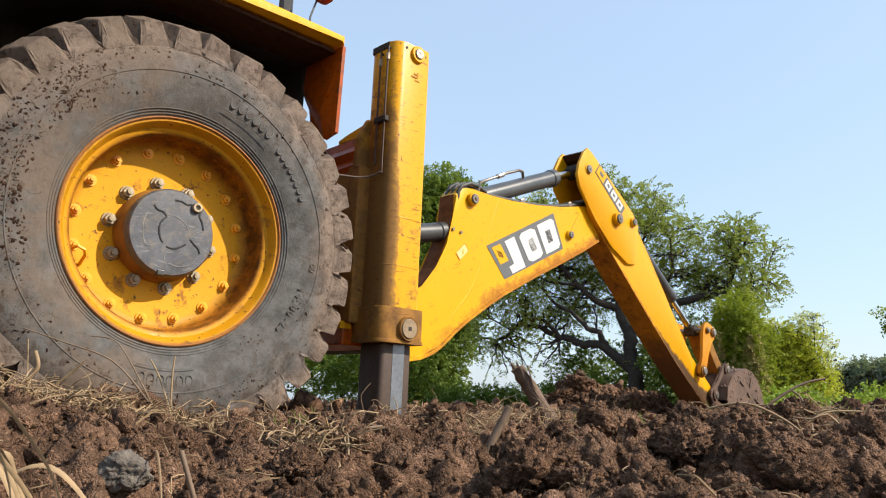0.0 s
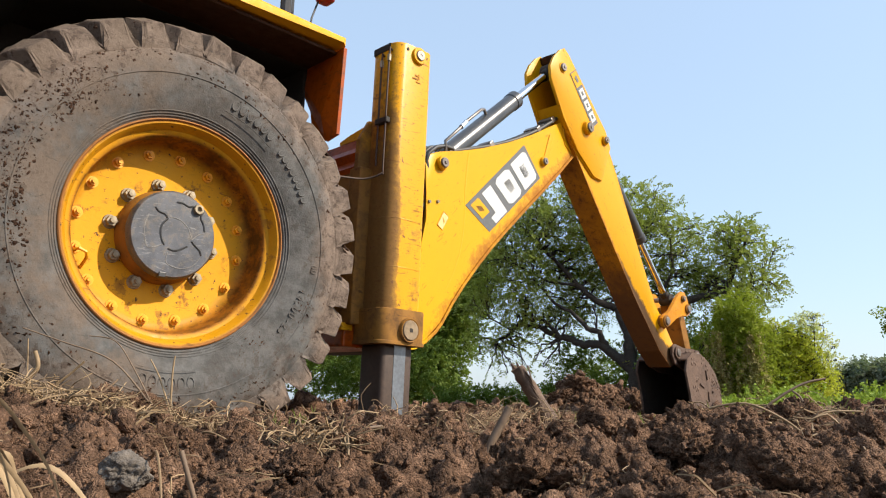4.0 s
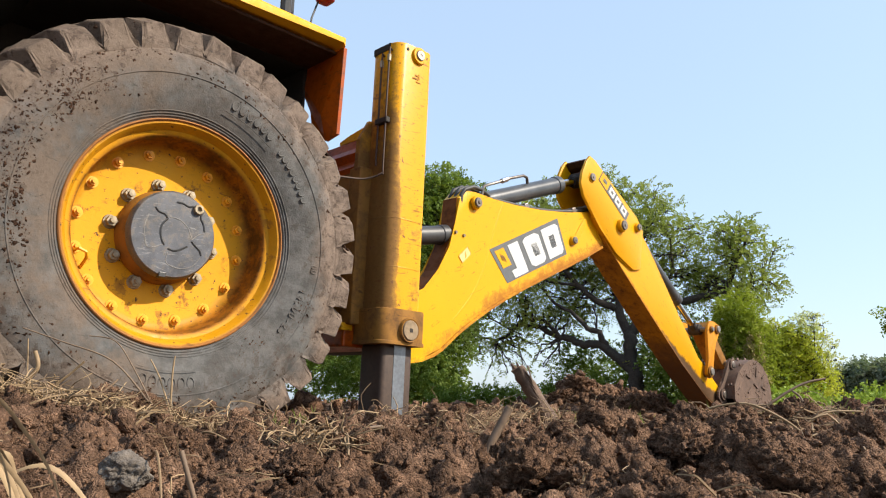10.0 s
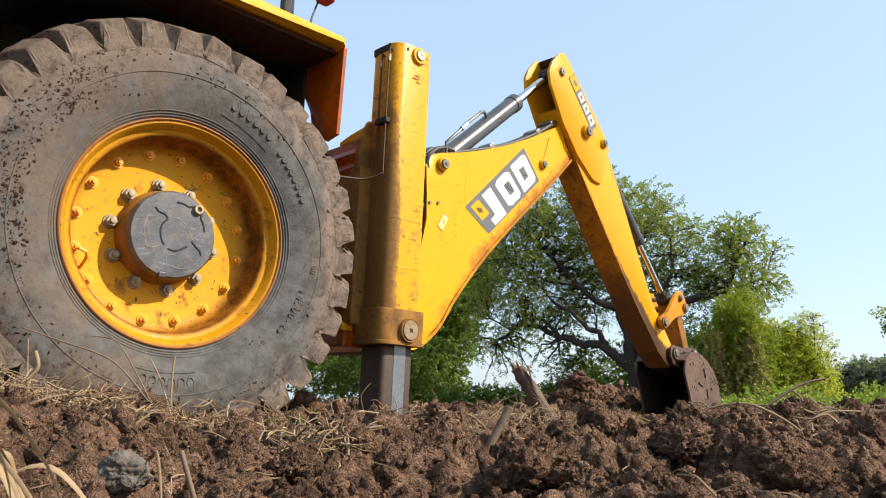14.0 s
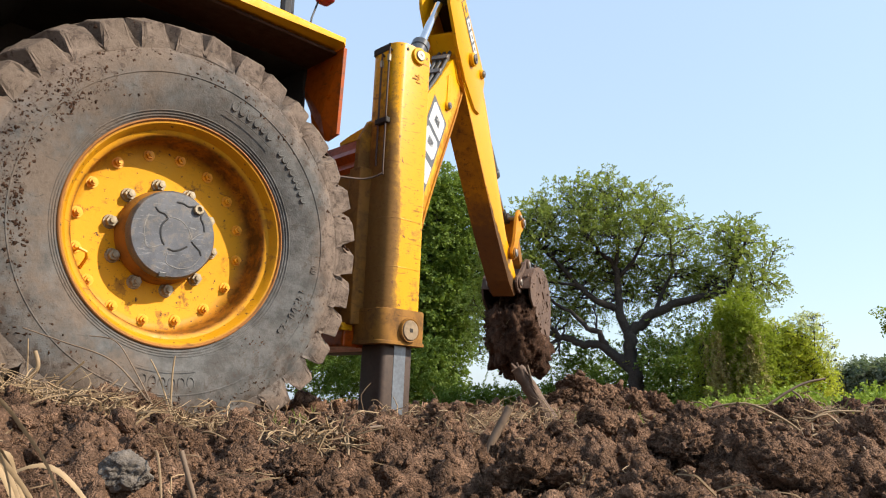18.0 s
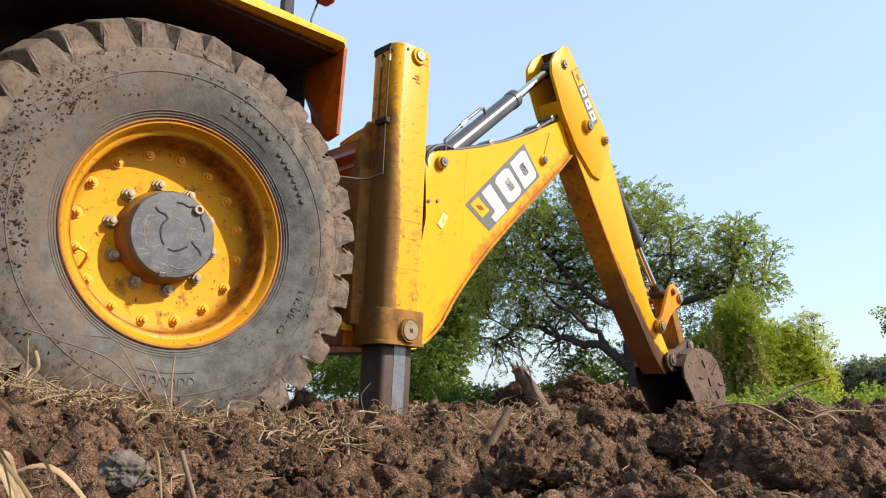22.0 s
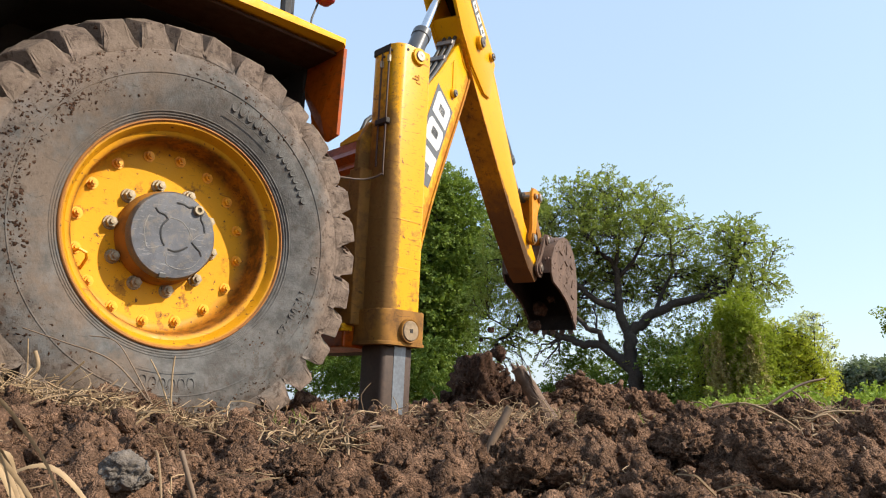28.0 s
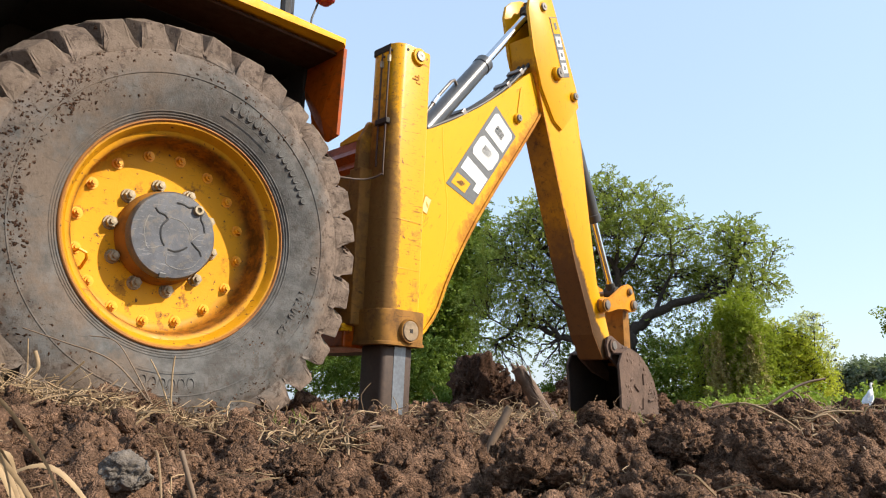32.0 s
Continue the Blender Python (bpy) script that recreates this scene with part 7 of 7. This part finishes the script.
    for k in range(7):
        q = 2 + k * 2
        a, b = path[q], path[min(q + 4, len(path) - 1)]
        off = RGT * (-0.026 + 0.009 * k) * 0.8 - FWD * (0.035 - 0.0018 * k)
        part("bark_ridge", tube(bmesh.new(), [a + off, a.lerp(b, 0.5) + off * 1.05, b + off * 0.9], 0.006, 6, 0.003), m_stump, e)
    part("side_twig", tube(bmesh.new(), [spot(0.40, 3.0, 0.23), spot(0.37, 2.97, 0.30), spot(0.352, 2.97, 0.362)], 0.006, 6, 0.003), m_twig, e)
    e = thing("cut_stick", "short pale stick cut at its end", "stick")
    part("stem", tube(bmesh.new(), [spot(0.082, 1.26, 0.11), spot(0.096, 1.265, 0.144), spot(0.121, 1.27, 0.193)], 0.0075, 9, 0.007), m_twig, e, "", 50)
    part("cut_end", rod(bmesh.new(), spot(0.1205, 1.27, 0.192), spot(0.1225, 1.27, 0.196), 0.007, 0.006, 9), m_straw, e, "pale fresh cut")
    # loose leaves
    rnd = random.Random(9)
    for r, a, s in ((0.60, 1.19, 0.016), (0.655, 1.24, 0.02), (-0.78, 1.46, 0.018), (-0.60, 1.36, 0.013), (-0.05, 1.10, 0.013), (0.03, 0.80, 0.012), (-0.25, 0.80, 0.010), (0.30, 0.80, 0.009)):
        bm = bmesh.new()
        n = 6
        top = []
        for k in range(n + 1):
            u = k / n
            w = s * 0.42 * math.sin(math.pi * min(0.97, u * 0.92 + 0.05))
            zc = s * 0.5 * math.sin(u * 2.4)
            top.append([bm.verts.new(((u - 0.5) * 2 * s, dw * w, zc + abs(dw) * w * 0.5)) for dw in (-1, 0, 1)])
        for p, q in zip(top, top[1:]):
            for k in range(2):
                bm.faces.new((p[k], p[k + 1], q[k + 1], q[k]))
        bmesh.ops.solidify(bm, geom=bm.faces[:], thickness=0.0006)
        ob = part("dry_leaf", bm, m_straw, None, "", 60)
        ob.matrix_basis = Matrix.Translation(surface(r, a) + Vector((0, 0, s * 0.35))) @ Euler((rnd.uniform(-0.6, 0.6), rnd.uniform(-0.6, 0.6), rnd.uniform(0, 6))).to_matrix().to_4x4()
        tagged(ob, "curled dry leaf lying on the soil", "leaf", "dry leaves")


def build_straw():
    rnd = random.Random(51)
    bm = bmesh.new()
    def one(r, a, ln, rad, steep):
        p = surface(r, a)
        d = Vector((rnd.uniform(-1, 1), rnd.uniform(-1, 1), 0)).normalized()
        up = Vector((0, 0, 1))
        tip = p + d * ln * (1 - steep) + up * ln * steep
        bow = Vector((rnd.uniform(-1, 1), rnd.uniform(-1, 1), rnd.uniform(0.1, 1))) * ln * 0.2
        kink = Vector((rnd.uniform(-1, 1), rnd.uniform(-1, 1), rnd.uniform(-0.6, 0.6))) * ln * 0.16
        tube(bm, smooth_path([p + up * 0.002, p.lerp(tip, 0.35) + bow, p.lerp(tip, 0.7) + bow * 0.6 + kink, tip], 2), rad, 4, rad * 0.5)
    for _ in range(700):
        a = 0.6 + 2.6 * rnd.random()
        one(a * rnd.uniform(-0.66, 0.66), a, rnd.uniform(0.02, 0.075), rnd.uniform(0.0006, 0.0016), rnd.uniform(0.05, 0.5))
    for _ in range(220):
        a = 2.0 + 6.0 * rnd.random()
        one(a * rnd.uniform(-0.3, 0.66), a, rnd.uniform(0.06, 0.2), rnd.uniform(0.0014, 0.003), rnd.uniform(0.2, 0.8))
    # tufts: by the wheel, before the leg and at the foot of the clods
    for r, a, sr, n, ln in ((-0.80, 1.42, 0.13, 120, 0.07), (-0.66, 1.42, 0.10, 160, 0.075), (-0.52, 1.38, 0.06, 90, 0.06), (-0.40, 1.40, 0.06, 150, 0.055), (-0.445, 1.50, 0.04, 240, 0.065), (-0.78, 1.36, 0.08, 110, 0.085), (-0.160, 1.034, 0.03, 110, 0.05), (0.10, 2.2, 0.14, 110, 0.10), (0.32, 2.6, 0.16, 110, 0.11), (1.35, 2.5, 0.22, 110, 0.11), (0.95, 1.9, 0.2, 60, 0.07), (-0.05, 1.22, 0.04, 30, 0.04), (0.16, 1.75, 0.12, 40, 0.07), (0.95, 1.55, 0.16, 50, 0.06), (-0.62, 1.30, 0.10, 40, 0.05)):
        for _ in range(n):
            one(r + rnd.gauss(0, sr), a + rnd.gauss(0, sr * 0.6), ln * rnd.uniform(0.5, 1.7), rnd.uniform(0.0009, 0.0021), rnd.uniform(0.05, 0.6))
    # thicker bits of dead stem
    for r0, a0, sr, n in ((1.05, 2.1, 0.22, 45), (0.80, 1.7, 0.2, 25), (0.12, 1.9, 0.15, 25), (-0.72, 1.4, 0.12, 20), (0.35, 2.8, 0.25, 25), (2.6, 5.0, 0.5, 30)):
        for _ in range(n):
            one(r0 + rnd.gauss(0, sr), a0 + rnd.gauss(0, sr * 0.8), rnd.uniform(0.05, 0.16) * (a0 / 2) ** 0.5, rnd.uniform(0.0016, 0.0036) * (a0 / 2) ** 0.4, rnd.uniform(0.05, 0.45))
    tagged(part("loose_straw", bm, m_straw, None, "", 80), "loose pale straw and dry grass strewn over soil", "straw", kind="stuff")
    # green weeds
    for r, a, sr, n, ln in ((0.70, 3.2, 0.14, 90, 0.065), (1.55, 3.0, 0.09, 60, 0.10), (-0.30, 1.75, 0.04, 40, 0.05), (-0.95, 1.6, 0.05, 30, 0.05), (2.4, 5.0, 0.3, 60, 0.14)):
        bm = bmesh.new()
        for _ in range(n):
            rr, aa = r + rnd.gauss(0, sr), a + rnd.gauss(0, sr * 0.6)
            p = surface(rr, aa)
            d = Vector((rnd.uniform(-1, 1), rnd.uniform(-1, 1), 0)) * 0.6
            tip = p + (d + Vector((0, 0, 1))).normalized() * ln * rnd.uniform(0.5, 1.3)
            side = d.cross(Vector((0, 0, 1))).normalized() * ln * 0.035
            mid = p.lerp(tip, 0.55) + Vector((0, 0, ln * 0.12))
            v = [bm.verts.new(q) for q in (p - side, p + side, mid + side * 0.9, tip, mid - side * 0.9)]
            bm.faces.new(v)
        tagged(part("green_weeds", bm, m_grass, None), "tuft of thin yellow-green weeds in the soil", "weeds", "weeds in the field", kind="stuff")


build_stalks()
build_straw()


# ---- soil that the bucket lifts ----
def soil_load(seed, size, label):
    co, tri = ico_shape(5, seed, 0.42)
    rnd = random.Random(seed)
    o = Vector((rnd.uniform(-9, 9), 1, 2))
    pts = []
    for c in co:
        v = Vector(c)
        block = 1.0 / max(1e-6, abs(v.x) ** 4 + abs(v.y) ** 4 + abs(v.z) ** 4) ** 0.25
        v *= 0.35 + 0.65 * min(1.25, block * v.length) * 0.92
        k = 1 + 0.12 * noise.noise(v * 5 + o) + 0.10 * noise.noise(v * 11 + o) + 0.07 * noise.noise(v * 22 + o)
        pts.append((v.x * k * size[0], v.y * k * size[1], v.z * k * size[2]))
    e = thing("soil_load", label, "soil", "dug soil")
    raw_part("mass", pts, tri.tolist(), m_soil_damp, e)
    shapes = [ico_shape(2, s + seed, 0.4) for s in range(6)]
    vs, fs, base = [], [], 0
    for _ in range(750):
        d = np.array(Vector((rnd.gauss(0, 1), rnd.gauss(0, 1), rnd.gauss(0, 1))).normalized())
        p = d * np.array(size) * rnd.uniform(0.88, 1.05) * (0.35 + 0.6 * min(1.25, float((np.abs(d) ** 4).sum()) ** -0.25))
        s = rnd.uniform(0.007, 0.022) * rnd.uniform(0.5, 1.2)
        c2, t2 = shapes[rnd.randrange(6)]
        vs.append(c2 * s + p)
        fs.append(t2 + base)
        base += len(c2)
    cr = raw_part("crust", np.concatenate(vs).tolist(), np.concatenate(fs).tolist(), m_soil_damp, e, "clinging lumps")
    cr["kind"] = "stuff"
    bm = bmesh.new()
    for _ in range(40):
        d = Vector((rnd.gauss(0, 1), rnd.gauss(0, 1), rnd.gauss(0, 1))).normalized()
        p = Vector((d.x * size[0], d.y * size[1], d.z * size[2]))
        t = d.cross(Vector((rnd.uniform(-1, 1), rnd.uniform(-1, 1), rnd.uniform(-1, 1)))).normalized()
        tube(bm, [p, p + d * 0.03 + t * 0.04, p + t * rnd.uniform(0.06, 0.13)], 0.0022, 4, 0.0012)
    part("roots", bm, m_straw, e, "thin pale roots")["kind"] = "stuff"
    return e


loads = [soil_load(201, (0.43, 0.27, 0.34), "dark clump of dug soil bound by roots"), soil_load(202, (0.42, 0.27, 0.33), "dark damp clump of dug soil with roots"), soil_load(203, (0.42, 0.28, 0.36), "large dark clump of damp dug soil")]

# crumbs that drop with each load
falls = []
for k in range(3):
    rnd = random.Random(300 + k)
    for j in range(12):
        co, tri = ico_shape(3, 400 + 20 * k + j, 0.5)
        s = rnd.uniform(0.02, 0.07)
        ob = raw_part("falling_clod", (co * s).tolist(), tri.tolist(), m_soil_damp)
        tagged(ob, "small dark soil clod dropping from the bucket", "soil clod", "dropping soil clods")
        falls.append((k, j, ob, rnd.uniform(-0.28, 0.28), rnd.uniform(-0.22, 0.22), rnd.uniform(0, 0.45)))


# ---- the egret ----
def build_egret():
    e = thing("egret", "slim white egret standing at the field's edge", "bird")
    bm = bmesh.new()
    bmesh.ops.create_uvsphere(bm, u_segments=16, v_segments=10, radius=1.0)
    for v in bm.verts:
        k = 1 - 0.35 * max(0, -v.co.x)
        v.co = Vector((v.co.x * 0.085, v.co.y * 0.036 * k, v.co.z * 0.042 * k))
    body = part("body", bm, m_egret, e, "", 80)
    body.matrix_basis = pose(0, 0, 0.165, 0, -58, 0)
    part("neck", tube(bmesh.new(), smooth_path([(0.028, 0, 0.215), (0.045, 0, 0.245), (0.030, 0, 0.275), (0.038, 0, 0.300)]), 0.018, 8, 0.011), m_egret, e, "", 80)
    bm = bmesh.new()
    bmesh.ops.create_uvsphere(bm, u_segments=12, v_segments=8, radius=0.016)
    for v in bm.verts:
        v.co = Vector((v.co.x * 1.4 + 0.044, v.co.y, v.co.z + 0.306))
    part("head", bm, m_egret, e, "", 80)
    part("bill", rod(bmesh.new(), (0.062, 0, 0.306), (0.108, 0, 0.298), 0.006, 0.001, 8), m_bill, e, "yellow bill")
    for s in (-1, 1):
        part("leg", tube(bmesh.new(), [(-0.005, s * 0.014, 0.12), (-0.012, s * 0.014, 0.06), (-0.002, s * 0.014, 0.0)], 0.004, 6), m_black, e, "dark thin leg")
        part("foot", box(bmesh.new(), -0.012, 0.03, s * 0.014 - 0.008, s * 0.014 + 0.008, -0.004, 0.002), m_black, e)
    part("tail", prism(bmesh.new(), [(-0.055, 0.125), (-0.085, 0.055), (-0.065, 0.055), (-0.035, 0.105)], -0.018, 0.018, 0.003), m_egret, e)
    wings = []
    for s in (-1, 1):
        bm = bmesh.new()
        prof = [(0.02, 0.0), (0.03, 0.06), (0.02, 0.12), (-0.015, 0.165), (-0.03, 0.12), (-0.035, 0.06), (-0.03, 0.0)]
        lo = [bm.verts.new((x, s * y, -0.003)) for x, y in prof]
        hi = [bm.verts.new((x, s * y, 0.003 + 0.01 * math.sin(y * 14))) for x, y in prof]
        bm.faces.new(lo)
        bm.faces.new(hi[::-1])
        for i in range(len(prof)):
            j = (i + 1) % len(prof)
            bm.faces.new((lo[i], lo[j], hi[j], hi[i]))
        wings.append(part("wing", bm, m_egret, e, "white wing"))
    return e, wings


egret, egret_wings = build_egret()


# ---- movement ----
# seconds, slew, boom, dipper, tipping lever: degrees
ARM = [
    (0, 1.6, 25.1, -38.5, 98), (0.5, 2.0, 26.6, -36.6, 91), (1, 2.1, 26.5, -37.2, 91), (1.5, 1.9, 26.6, -38.1, 89), (2, 1.8, 29.8, -38.3, 86),
    (2.5, 1.4, 33.0, -41.2, 85), (3, 1.4, 36.1, -43.8, 81), (3.5, 1.5, 39.7, -46.4, 78), (5.5, 2.3, 48.3, -60.2, 42), (6, 3.7, 54.3, -53.2, 39),
    (6.5, 11.4, 54.6, -41.6, 46), (7, 18.9, 50.9, -44.1, 75), (7.5, 20.4, 51.1, -44.5, 98), (8, 19.6, 51.3, -41.0, 112), (8.5, 12.0, 48.6, -30.5, 112),
    (9, 2.2, 39.1, -38.1, 103), (9.5, 0.8, 31.3, -39.4, 105), (10, 1.1, 24.0, -36.5, 105), (10.5, 0.9, 18.7, -34.3, 102), (11, 1.1, 21.4, -36.5, 99),
    (11.5, 1.1, 24.4, -41.3, 97), (12, 1.2, 28.6, -42.5, 95), (12.5, 1.4, 31.8, -43.0, 88), (13, 1.4, 34.6, -43.0, 81), (13.5, 1.5, 37.3, -46.0, 76),
    (14, 2.2, 41.4, -49.5, 73), (14.5, 2.3, 45.2, -54.2, 72), (16.5, 3.4, 55.4, -66.7, 48), (17, 13.4, 60.0, -54.5, 52), (17.5, 22.4, 59.7, -48.7, 71),
    (18, 24.6, 59.2, -45.9, 99), (18.5, 23.0, 58.1, -43.0, 112), (19, 10.8, 56.2, -30.9, 112), (19.5, 0.4, 46.2, -37.8, 116), (20, 0.5, 36.6, -43.9, 119),
    (20.5, 1.2, 31.7, -49.1, 117), (21, 1.2, 35.3, -51.3, 111), (21.5, 1.3, 38.4, -52.8, 102), (22, 1.5, 42.3, -53.6, 94), (22.5, 1.5, 42.8, -54.4, 86),
    (23, 1.7, 46.6, -57.9, 83), (23.5, 1.7, 49.3, -64.6, 82), (24, 2.1, 53.2, -68.2, 77), (24.5, 2.3, 54.8, -73.0, 71), (25, 2.3, 54.8, -78.0, 58),
    (25.5, 2.5, 56.0, -80.7, 46), (27.5, 24.8, 62.6, -54.2, 100), (28, 20.5, 62.1, -44.0, 115), (28.5, 7.3, 55.3, -46.2, 116), (29, 1.8, 41.7, -55.7, 116),
    (29.5, 2.4, 37.2, -54.1, 123), (30, 2.1, 39.3, -58.5, 119), (30.5, 2.3, 43.4, -62.4, 115), (31, 2.4, 47.5, -66.3, 111), (31.5, 2.6, 50.1, -67.7, 93), (32, 2.7, 52.7, -69.1, 76),
]


def angles_at(t):
    """Smooth angles between the rows (monotone cubic)."""
    ts = [r[0] for r in ARM]
    i = max(0, min(len(ts) - 2, sum(1 for q in ts if q <= t) - 1))
    h = ts[i + 1] - ts[i]
    s = (t - ts[i]) / h
    out = []
    for k in range(1, 5):
        v = [r[k] for r in ARM]

        def slope(j):
            if j <= 0 or j >= len(v) - 1:
                return 0.0
            a, b = (v[j] - v[j - 1]) / (ts[j] - ts[j - 1]), (v[j + 1] - v[j]) / (ts[j + 1] - ts[j])
            return 0.0 if a * b <= 0 else 2 * a * b / (a + b)
        m0, m1 = slope(i) * h, slope(i + 1) * h
        out.append((2 * s ** 3 - 3 * s ** 2 + 1) * v[i] + (s ** 3 - 2 * s ** 2 + s) * m0 + (3 * s ** 2 - 2 * s ** 3) * v[i + 1] + (s ** 3 - s ** 2) * m1)
    return out


def upright(p, a, base):
    """A pose in the arm's plane at (along, up), turned up by a degrees."""
    return base @ Matrix.Translation((p[0], 0, p[1])) @ Matrix.Rotation(-a, 4, "Y")


def arm_poses(t):
    slew, th, da, lam = (radians(v) for v in angles_at(t))
    base = Matrix.Translation((XB - KO, YA, ZB)) @ Matrix.Rotation(slew, 4, "Z") @ Matrix.Translation((KO, 0, 0))

    def turn(p, a, o=(0, 0)):
        return (o[0] + p[0] * math.cos(a) - p[1] * math.sin(a), o[1] + p[0] * math.sin(a) + p[1] * math.cos(a))
    elbow = turn((LB, 0), th)
    a = turn((AX, AZ), da, elbow)
    d = turn((DX, 0.0065), da, elbow)
    b = turn((RL, 0), da + lam, a)
    e = Vector((b[0] - d[0], b[1] - d[1]))
    dist = min(e.length, RE + RC - 0.001)
    c = max(-1, min(1, (dist * dist + RE * RE - RC * RC) / (2 * dist * RE)))
    beta = math.atan2(e.y, e.x) - math.acos(c)
    ep = (d[0] + RE * math.cos(beta), d[1] + RE * math.sin(beta))
    out = {"boom": upright((0, 0), th, base), "dipper": upright(elbow, da, base), "lever": upright(a, da + lam, base),
           "coupler": upright(b, math.atan2(ep[1] - b[1], ep[0] - b[0]), base), "bucket": upright(d, beta - math.pi / 2, base)}

    def ram(name, p, q):
        ang = math.atan2(q[1] - p[1], q[0] - p[0])
        out[name + "0"], out[name + "1"] = upright(p, ang, base), upright(q, ang, base)
    ram("dip", turn(EAR, th), turn((TOP, 0), da, elbow))
    ram("boomram", (-0.13, 0.53), turn((0.95, 0.36), th))
    ram("bkt", turn((0.20, 0.232), da, elbow), turn((0.385, 0.11), da + lam, a))
    return out


def motions():
    step = 0.125
    times = [k * step for k in range(int(32 / step) + 1)]
    poses = [(t, arm_poses(t)) for t in times]
    for ob, key in ((boom, "boom"), (dipper, "dipper"), (lever, "lever"), (coupler, "coupler"), (bucket, "bucket"), (dip_barrel, "dip0"), (dip_rod, "dip1"), (boom_barrel, "boomram0"), (boom_rod, "boomram1"), (bkt_barrel, "bkt0"), (bkt_rod, "bkt1")):
        walk(ob, [(t, p[key]) for t, p in poses])
    # the whole machine settles on its legs at the start
    walk(digger, [(0.0, pose(-0.004, 0.003, 0.006)), (0.25, pose(-0.002, 0.0015, 0.003)), (0.5, pose(0, 0, 0.0005)), (8.0, pose(0, 0, 0)), (24.0, pose(0, 0, -0.0005)), (26.5, pose(0.0004, 0, -0.002)), (32.0, pose(0.0004, 0, -0.0025))])

    # soil: buried, lifted in the bucket, dropped on the heap
    inner = pose(0.61, 0, 0.0)
    for k, (t0, t1, t2, rest) in enumerate(((3.7, 5.3, 7.4, (4.836, 2.476, -0.10)), (14.6, 16.2, 18.1, (4.494, 2.417, 0.07)), (23.4, 26.4, 27.5, (4.24, 2.62, 0.26)))):
        lift = arm_poses(t1)["bucket"] @ inner
        buried = Matrix.Translation((lift.translation.x + 0.25, YA, -0.75))
        rows = [(0.0, buried), (t0, buried)]
        n = 6
        for q in range(1, n):
            s = q / n
            m = arm_poses(t0 + (t1 - t0) * s)["bucket"] @ inner
            sink = (1 - s) ** 1.5 * 0.6
            rows.append((t0 + (t1 - t0) * s, Matrix.Translation((0, 0, -sink)) @ m))
        t = t1
        while t < t2 - 0.01:
            rows.append((t, arm_poses(t)["bucket"] @ inner))
            t += 0.125
        last = arm_poses(t2)["bucket"] @ inner
        rows.append((t2, last))
        p, g = last.translation.copy(), Vector(rest)
        q0, q1 = last.to_quaternion(), Euler((0.06, -0.05, radians(28 + 9 * k))).to_quaternion()
        drop = max(0.1, math.sqrt(2 * max(0.05, p.z - g.z) / 9.8)) + 0.08
        for q in (0.4, 0.7, 1.0):
            c = p.lerp(g, q)
            c.z = p.z + (g.z - p.z) * q * q
            rows.append((t2 + drop * q, Matrix.Translation(c) @ q0.slerp(q1, q).to_matrix().to_4x4()))
        rows.append((32.0, rows[-1][1]))
        walk(loads[k], rows)
        for kk, j, ob, dx, dy, late in falls:
            if kk != k:
                continue
            ta = t2 + 0.05 + late
            leave = arm_poses(ta)["bucket"] @ pose(0.75 + dx * 0.5, dy * 0.7, 0.22)
            land = Vector((g.x + dx * 2.2, g.y + dy * 2.4, 0.16))
            start = leave.translation.copy()
            fall = math.sqrt(2 * max(0.05, start.z - land.z) / 9.8)
            rr = [(0.0, Matrix.Translation((land.x, land.y, -0.6))), (t0, Matrix.Translation((land.x, land.y, -0.6))), (t1, arm_poses(t1)["bucket"] @ pose(0.75 + dx * 0.5, dy * 0.7, 0.22))]
            t = t1 + 0.25
            while t < ta - 0.05:
                rr.append((t, arm_poses(t)["bucket"] @ pose(0.75 + dx * 0.5, dy * 0.7, 0.22)))
                t += 0.25
            rr.append((ta, leave))
            for q in (0.5, 1.0):
                c = start.lerp(land, q)
                c.z = start.z + (land.z - start.z) * q * q
                rr.append((ta + fall * q, Matrix.Translation(c) @ Matrix.Rotation(q, 4, "X")))
            rr.append((32.0, rr[-1][1]))
            walk(ob, rr)
    # the egret glides in and settles
    foot = Vector(spot(5.507, 9.649, 0.0))
    foot.z = float(height(foot.x, foot.y))
    def bird(right, up, turn, lean=0):
        return Matrix.Translation(foot + RGT * right + Vector((0, 0, up))) @ Matrix.Rotation(radians(turn), 4, "Z") @ Matrix.Rotation(radians(lean), 4, "Y")
    face = -46
    away = foot + RGT * 3.4
    low = float(height(away.x, away.y)) - foot.z
    walk(egret, [(0.0, bird(3.4, low, face + 160)), (27.6, bird(3.4, low, face + 160)), (28.0, bird(1.3, 0.5, face + 160, 25)), (28.5, bird(0.07, 0.26, face + 150, 25)), (29.0, bird(0.09, 0.0, face + 140, 10)), (29.3, bird(0.0, 0.0, face + 90)), (29.7, bird(0.0, 0.0, face + 30)), (32.0, bird(0.0, 0.0, face + 30))])
    for s, w in zip((-1, 1), egret_wings):
        def wing(fold):
            """Spread at 0, folded along the body at 1."""
            return pose(0.0, s * (0.03 - 0.002 * fold), 0.185 - 0.02 * fold, s * (25 - 20 * fold), -58 * fold, 0) @ pose(0, 0, 0, 0, 0, 0) @ Matrix.Rotation(radians(s * 78 * fold), 4, "Z")
        walk(w, [(0.0, wing(0)), (28.8, wing(0.0)), (29.1, wing(0.2)), (29.5, wing(1.0)), (32.0, wing(1.0))])


motions()
